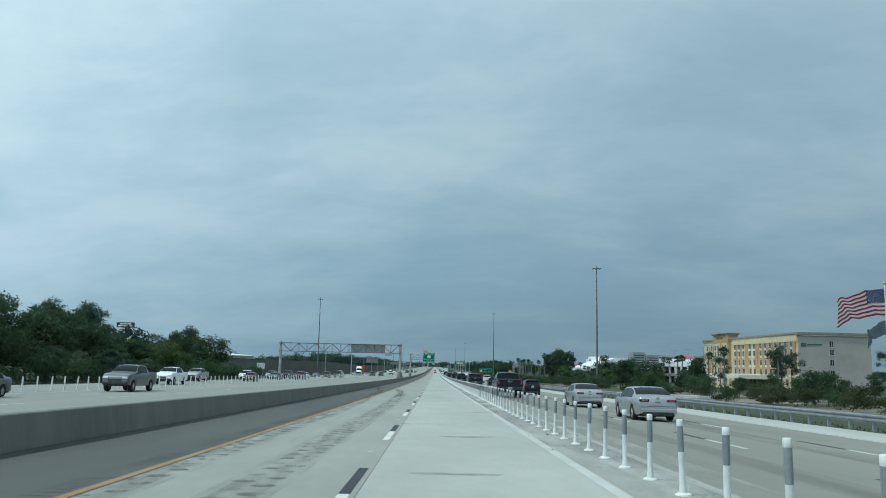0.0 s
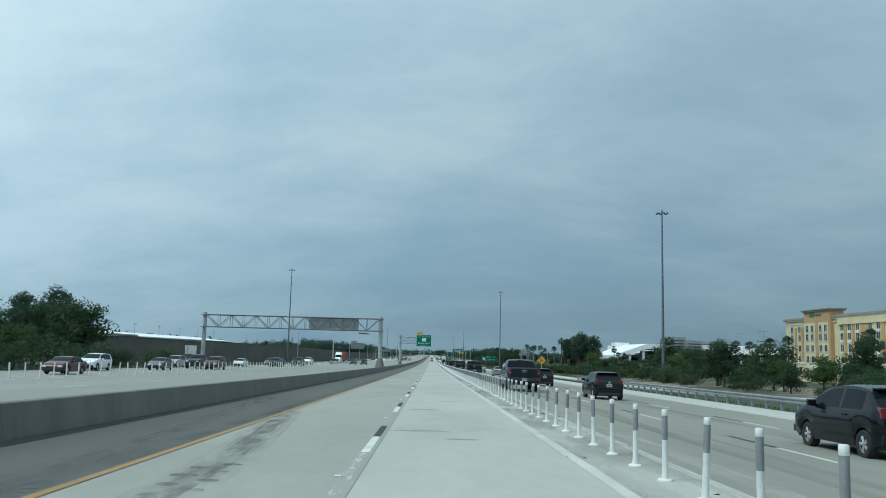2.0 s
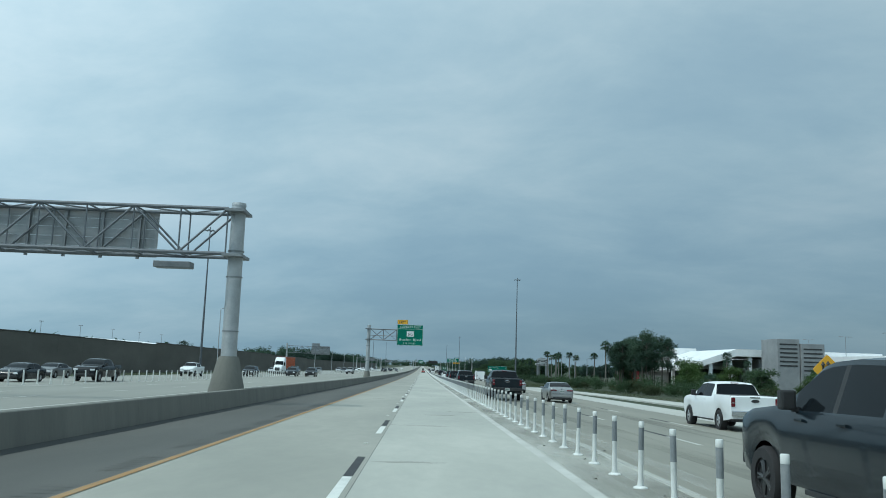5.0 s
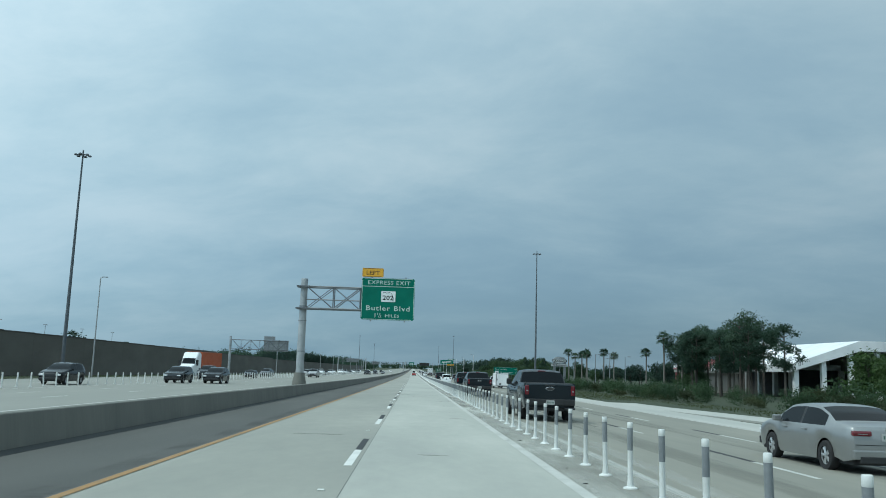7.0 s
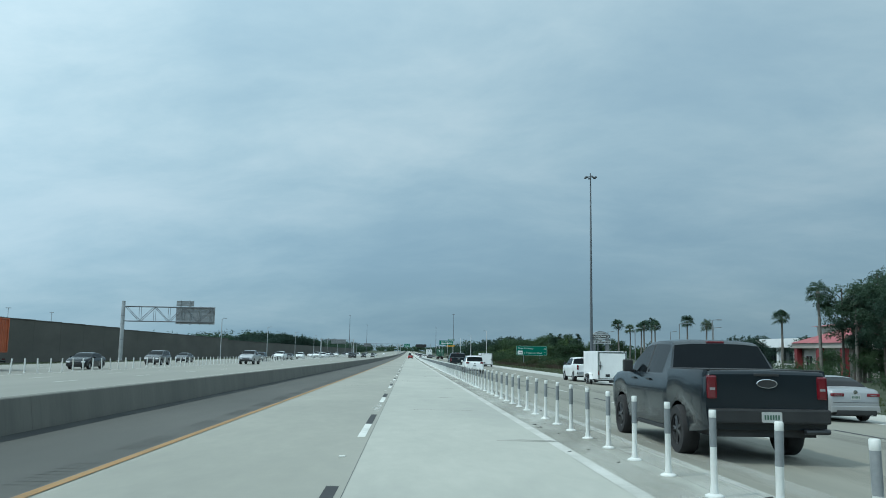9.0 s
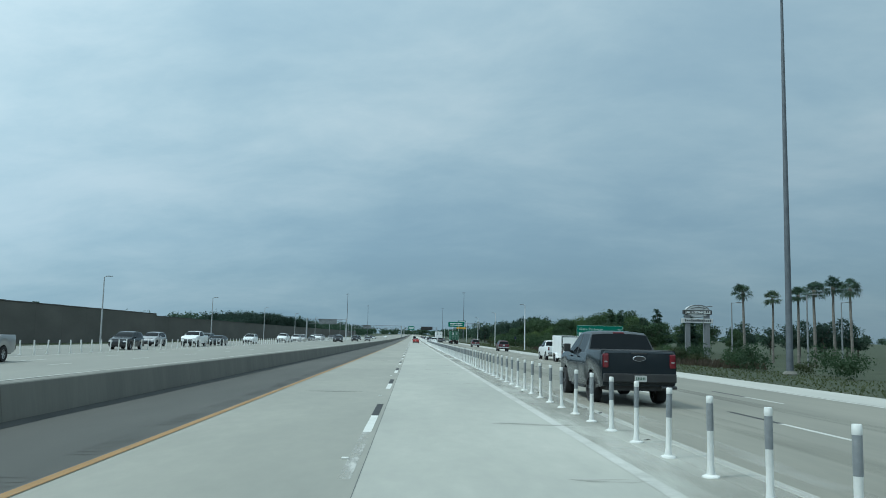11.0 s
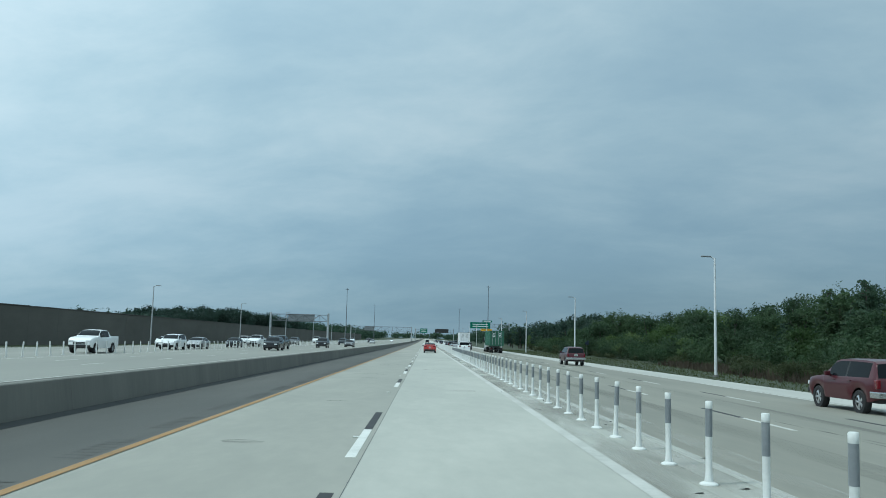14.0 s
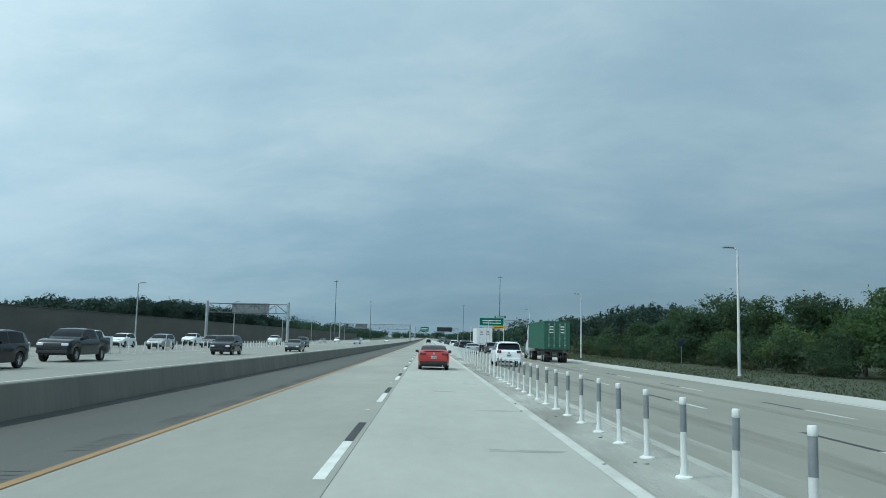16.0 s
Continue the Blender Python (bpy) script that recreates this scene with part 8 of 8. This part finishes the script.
    part("roof", bm, ROOF_RED, o, "shallow red hip roof")
    for f in range(3):
        for k in range(6):
            window(o, -0.02, 4 + k * 6.2, 1.5 + f * 4.0, 2.2, 1.8, "x")
            window(o, 4 + k * 6.2, -0.02, 1.5 + f * 4.0, 2.2, 1.8, "y")


build_showroom()


def build_deck_lamps():
    """Twin-headed lamps on the roof of the parking deck."""
    first = thing("car_park_lamp", "thin twin-headed lamp on the parking deck roof", "lamp", "parking deck lamps", x=114.0, y=342.0, z=8.9)
    part("pole", tube(bmesh.new(), (0, 0, 0), (0, 0, 5.6), 0.09, 0.06, 8), GALV_DARK, first, smooth=40)
    part("arm", tube(bmesh.new(), (-1.1, 0, 5.6), (1.1, 0, 5.6), 0.04, n=6), GALV_DARK, first, smooth=40)
    for s in (-1.3, 1.3):
        bm = bmesh.new()
        box(bm, s - 0.5, s + 0.5, -0.22, 0.22, 5.52, 5.68, 0.04)
        part("lamp_head", bm, GALV_DARK, first)
    for i in range(1, 10):
        x, y = 114.0 + 17.0 * (i % 3), 342.0 + 21.0 * (i // 3)
        copy_thing(first, pose(x, y, zr(y) + 8.9))


build_deck_lamps()


def build_lot_lamps():
    """Single-armed lamps along the car lots."""
    first = thing("car_lot_lamp", "slim dark lamp post with one short arm in the car lot", "lamp", "car lot lamps", x=50.0, y=439.0, z=-0.9)
    part("pole", tube(bmesh.new(), (0, 0, 0), (0, 0, 9.0), 0.13, 0.08, 10), GALV_DARK, first, smooth=40)
    part("arm", tube(bmesh.new(), (0, 0, 8.95), (1.0, 0, 9.05), 0.04, n=6), GALV_DARK, first, smooth=40)
    bm = bmesh.new()
    box(bm, 0.75, 1.55, -0.2, 0.2, 8.97, 9.12, 0.04)
    part("lamp_head", bm, GALV_DARK, first)
    for x, y in ((50, 455), (50, 484), (50, 508), (51, 523), (62, 470), (63, 500)):
        copy_thing(first, pose(x, y, zr(y) - 0.9))


build_lot_lamps()


def build_red_roof():
    g = thing("red_roofed_building", "low showroom with a red metal hip roof and red pillars", "building", x=72.6, y=441.0)
    bm = bmesh.new()
    box(bm, 1.5, 11, 1, 17, -1.2, 4.0)
    part("wall", bm, STUCCO_GREY, g)
    bm = bmesh.new()
    box(bm, 0, 11.4, 0, 18, 4.0, 4.9)
    part("fascia", bm, STUCCO_GREY, g)
    bm = bmesh.new()
    base = [bm.verts.new(p) for p in ((-0.3, -0.3, 4.9), (11.4, -0.3, 4.9), (11.4, 18.3, 4.9), (-0.3, 18.3, 4.9))]
    tip = [bm.verts.new(p) for p in ((6, 6, 7.6), (11.4, 6, 7.6), (11.4, 10, 7.6), (6, 10, 7.6))]
    bm.faces.new(base[::-1])
    bm.faces.new(tip)
    for i in range(4):
        bm.faces.new((base[i], base[(i + 1) % 4], tip[(i + 1) % 4], tip[i]))
    part("roof", bm, ROOF_RED, g, "red standing-seam roof")
    for yy in (0.4, 8.4, 16.4):
        bm = bmesh.new()
        box(bm, 0.2, 1.2, yy, yy + 1.0, -1.2, 4.0)
        part("pillar", bm, RED_PANEL, g)
    for k in range(4):
        window(g, 1.48, 3.6 + k * 3.6, 0.0, 2.2, 2.6, "x")
    w = thing("white_showroom", "white two-storey showroom with round and boxed panels", "building", x=84.0, y=440.0)
    bm = bmesh.new()
    box(bm, 0, 24, -26, 18, 5.2, 6.4, 0.05)
    part("fascia", bm, WHITE_PANEL, w)
    bm = bmesh.new()
    box(bm, 2, 22, 2, 18, 6.4, 10.6, 0.05)
    part("upper_wall", bm, WHITE_PANEL, w)
    bm = bmesh.new()
    box(bm, 0.2, 6, -8, 2, 6.4, 11.8, 0.05)
    part("sign_tower", bm, WHITE_PANEL, w)
    bm = bmesh.new()
    box(bm, 1.9, 2.0, 5, 16, 7.6, 8.6)
    box(bm, 0.1, 0.2, -6, -1, 9.6, 10.2)
    part("window_band", bm, WINDOW_GLASS, w)
    bm = bmesh.new()
    box(bm, 2.5, 22, -25, 17, -1.5, 5.2)
    part("glazed_front", bm, DARK_GAP, w)
    for k in range(6):
        bm = bmesh.new()
        box(bm, 0.3, 1.3, -25 + k * 8.2, -24 + k * 8.2, -1.5, 5.2)
        part("pillar", bm, WHITE_PANEL, w)


build_red_roof()


def build_dealer_sign():
    g = thing("dealer_sign", "grey pylon sign with a white oval and dark name band", "sign", x=55.3, y=538.2, z=-0.9)
    for s in (-1.9, 1.9):
        bm = bmesh.new()
        box(bm, s - 0.45, s + 0.45, -0.3, 0.3, 0.0, 9.0, 0.04)
        part("pylon_post", bm, PYLON_GREY, g)
    bm = bmesh.new()
    n = 28
    a = [bm.verts.new((2.35 * math.cos(2 * math.pi * i / n), -0.42, 8.75 + 1.25 * math.sin(2 * math.pi * i / n))) for i in range(n)]
    b = [bm.verts.new((v.co.x, 0.42, v.co.z)) for v in a]
    bm.faces.new(a)
    bm.faces.new(b[::-1])
    for i in range(n):
        bm.faces.new((a[i], b[i], b[(i + 1) % n], a[(i + 1) % n]))
    oval = part("sign_oval", bm, PYLON_PALE, g, "white oval sign face")
    bm = bmesh.new()
    for i in range(n):
        p, q = (2.25 * math.cos(2 * math.pi * i / n), 8.75 + 1.17 * math.sin(2 * math.pi * i / n)), (2.25 * math.cos(2 * math.pi * (i + 1) / n), 8.75 + 1.17 * math.sin(2 * math.pi * (i + 1) / n))
        tube(bm, (p[0], -0.43, p[1]), (q[0], -0.43, q[1]), 0.05, n=5)
    tube(bm, (-1.4, -0.44, 9.2), (0.2, -0.44, 9.55), 0.06, n=5)
    tube(bm, (0.2, -0.44, 9.55), (1.5, -0.44, 9.25), 0.06, n=5)
    part("logo_shape", bm, SIGN_BLACK, oval)
    bm = bmesh.new()
    box(bm, -2.7, 2.7, -0.5, 0.5, 8.15, 8.95, 0.03)
    band = part("name_band", bm, SIGN_BLACK, g, "dark name band")
    lettering("lettering", "JACKSONVILLE", 0.72, SIGN_WHITE, band, 0, -0.51, 8.3, 4.9, bold=0.01)
    bm = bmesh.new()
    box(bm, -3.0, 2.9, -0.45, 0.45, 6.5, 7.35, 0.03)
    web = part("web_band", bm, PYLON_PALE, g, "white band with dark lettering bars")
    bm = bmesh.new()
    for i in range(13):
        x = -2.55 + i * 0.4
        box(bm, x, x + 0.27, -0.462, -0.45, 6.75, 7.1 if i % 3 else 7.2)
    part("text_bar", bm, SIGN_BLACK, web)


build_dealer_sign()


def build_billboard():
    g = thing("billboard_sign", "grey double-decked pole sign with unreadable lines", "sign", x=-77.3, y=207.0)
    part("pole", tube(bmesh.new(), (0, 0, -0.5), (0, 0, 10.5), 0.22, n=12), GALV_DARK, g, smooth=40)
    for z0, z1, m, t in ((11.65, 12.95, SIGN_BLACK, SIGN_WHITE), (10.35, 11.55, SIGN_WHITE, SIGN_BLACK)):
        bm = bmesh.new()
        box(bm, -2.2, 2.2, -0.25, 0.25, z0, z1, 0.03)
        p = part("sign_box", bm, m, g)
        bm = bmesh.new()
        for k, (a, b) in enumerate(((-1.8, 1.8), (-1.4, 1.5))):
            z = z0 + (z1 - z0) * (0.32 + 0.38 * k)
            box(bm, a, b, -0.262, -0.25, z - 0.13, z + 0.13)
        part("text_bar", bm, t, p)
    h = thing("warehouse", "long warehouse with bright white metal panels behind the wall", "building", x=-163.0, y=590.0)
    bm = bmesh.new()
    box(bm, -60, 0, -68, 150, -1, 10.2)
    part("wall", bm, STUCCO_GREY, h)
    for k in range(12):
        bm = bmesh.new()
        y0, y1 = -68 + k * 18.2, -68 + (k + 1) * 18.2 - 0.05
        q = [bm.verts.new((x, yy, z)) for yy in (y0, y1) for x, z in ((0.25, 10.2), (0.25, 10.7), (-30, 13.5), (-60, 10.7), (-60, 10.2))]
        for i in range(5):
            bm.faces.new((q[i], q[(i + 1) % 5], q[5 + (i + 1) % 5], q[5 + i]))
        bm.faces.new(q[:5][::-1])
        bm.faces.new(q[5:])
        bmesh.ops.recalc_face_normals(bm, faces=bm.faces)
        part("roof_panel", bm, WHITE_PANEL, h, "white ribbed metal panel")
    bm = bmesh.new()
    box(bm, -60, 0.4, -154, -68.1, -1, 10.9)
    part("annexe", bm, STUCCO_GREY, h, "taupe annexe wall")
    bm = bmesh.new()
    box(bm, -60, 0.8, -154.4, -68.1, 10.9, 11.5)
    part("annexe_parapet", bm, CORNICE, h, "pale parapet")
    for k in range(7):
        bm = bmesh.new()
        tube(bm, (-6, -140 + k * 42, 11.9), (-6, -140 + k * 42, 18.0), 0.12, n=6)
        box(bm, -6.9, -5.1, -140 + k * 42 - 0.35, -140 + k * 42 + 0.35, 17.7, 18.0)
        part("roof_lamp", bm, GALV_DARK, h)
    b = thing("back_of_sign", "small unpainted back of a roadside sign on two posts", "road sign", x=-49.7, y=240.0, z=-0.35)
    for s in (-0.7, 0.7):
        part("post", tube(bmesh.new(), (s, 0, 0), (s, 0, 4.0), 0.06, n=8), GALV, b, smooth=40)
    part("sign_panel", rounded_plate(bmesh.new(), -1.2, 1.2, 2.3, 4.1, -0.02, 0.02, 0.1), POLE_PALE, b)
    s = thing("route_sign", "small blue and white route shield on a post", "road sign", x=37.5, y=674.5, z=-0.8)
    part("post", tube(bmesh.new(), (0, 0, 0), (0, 0, 3.3), 0.04, n=8), GALV, s, smooth=40)
    part("sign_panel", rounded_plate(bmesh.new(), -0.45, 0.45, 2.5, 3.4, -0.06, -0.04, 0.18), PAINT["navy"], s)


build_billboard()

FLAG_RED = surface("red_flag_cloth", [(0.20, 0.022, 0.036), (0.27, 0.03, 0.045)], 0.85, 1.0, 8.0, coords="object")
FLAG_WHITE = surface("white_flag_cloth", [(0.44, 0.44, 0.47), (0.54, 0.54, 0.56)], 0.85, 1.0, 8.0, coords="object")
FLAG_GREY = surface("grey_blue_flag_cloth", [(0.07, 0.10, 0.125), (0.11, 0.14, 0.165)], 0.85, 1.0, 8.0, coords="object")
FLAG_BLUE = surface("blue_flag_cloth", [(0.018, 0.028, 0.09), (0.026, 0.038, 0.12)], 0.85, 1.0, 8.0, coords="object")


def build_flag():
    """A big striped flag with a starred canton streaming in the wind, and a smaller blue flag below."""
    x0, y0, top, w, h = 50.9, 90.0, 12.2, 5.7, 3.0
    g = thing("flagpole", "white flagpole with a striped flag and a smaller blue flag", "flag", x=x0, y=y0, z=-0.9)
    part("pole", tube(bmesh.new(), (0, 0, 0), (0, 0, top + 1.4), 0.12, 0.07, 12), POLE_PALE, g, smooth=40)
    bm = bmesh.new()
    bmesh.ops.create_uvsphere(bm, u_segments=10, v_segments=8, radius=0.16, matrix=Matrix.Translation((0, 0, top + 1.5)))
    part("finial", bm, SIGN_YELLOW, g, smooth=60)

    def cloth(u, v, tw=w, th=h, tz=top + 0.9):
        ripple = 0.34 * math.sin(u * 10.0 + v * 2.2) * (0.2 + u) + 0.12 * math.sin(u * 23 + v * 5) * u
        return (-u * tw * 0.97, ripple, tz - v * th * (1 - 0.12 * u) - u * u * 1.25 - 0.35 * u - (0.20 * math.sin(u * 12.0 + v * 2.5) + 0.07 * math.sin(u * 27 + v * 6)) * u)
    nu = 44
    for k in range(13):
        v0, v1 = k / 13, (k + 1) / 13
        start = 0.4 if k < 7 else 0.0
        bm = bmesh.new()
        cols = []
        for i in range(nu + 1):
            u = start + (1 - start) * i / nu
            cols.append([bm.verts.new(cloth(u, v0)), bm.verts.new(cloth(u, v1))])
        for a, b in zip(cols, cols[1:]):
            bm.faces.new((a[0], b[0], b[1], a[1]))
        part("stripe", bm, FLAG_RED if k % 2 == 0 else FLAG_WHITE, g, smooth=80)
    bm = bmesh.new()
    cols = [[bm.verts.new(cloth(0.4 * i / 16, 7 / 13 * j / 6)) for j in range(7)] for i in range(17)]
    for a, b in zip(cols, cols[1:]):
        for j in range(6):
            bm.faces.new((a[j], b[j], b[j + 1], a[j + 1]))
    canton = part("canton", bm, FLAG_BLUE, g, "blue canton with white stars", smooth=80)
    bm = bmesh.new()
    for side in (-1, 1):
        bm.faces.new([bm.verts.new(((0.085 if i % 2 == 0 else 0.036) * math.sin(math.pi * i / 5), side * 0.012, (0.085 if i % 2 == 0 else 0.036) * math.cos(math.pi * i / 5))) for i in range(10)])
    me = bpy.data.meshes.new("star")
    bm.to_mesh(me)
    bm.free()
    me.materials.append(FLAG_WHITE)
    for r in range(9):
        for q in range(6 if r % 2 == 0 else 5):
            star = new("star", me)
            star.parent = canton
            star.matrix_basis = pose(*cloth(0.4 * (q + (0.5 if r % 2 == 0 else 1.0)) / 6, 7 / 13 * (r + 0.5) / 9))
    bm = bmesh.new()
    cols = [[bm.verts.new(cloth(i / 16, j / 6, 2.4, 1.6, top - 2.6)) for j in range(7)] for i in range(17)]
    for a, b in zip(cols, cols[1:]):
        for j in range(6):
            bm.faces.new((a[j], b[j], b[j + 1], a[j + 1]))
    part("lower_flag", bm, FLAG_GREY, g, smooth=80)


build_flag()


# the merging ramp beside the verge
def ramp_in(y):
    k = min(1.0, max(0.0, (y - 240.0) / 70.0))
    return 24.0 - 4.6 * k * k + 0.006 * max(0.0, 165.0 - y) ** 2


ramp = ribbon("road_ramp", ramp_in, lambda y: ramp_in(y) + 3.8, 116.0, 318.0, -0.5, -0.52, CONCRETE_SHOULDER, "light concrete merging ramp", thick=0.35)
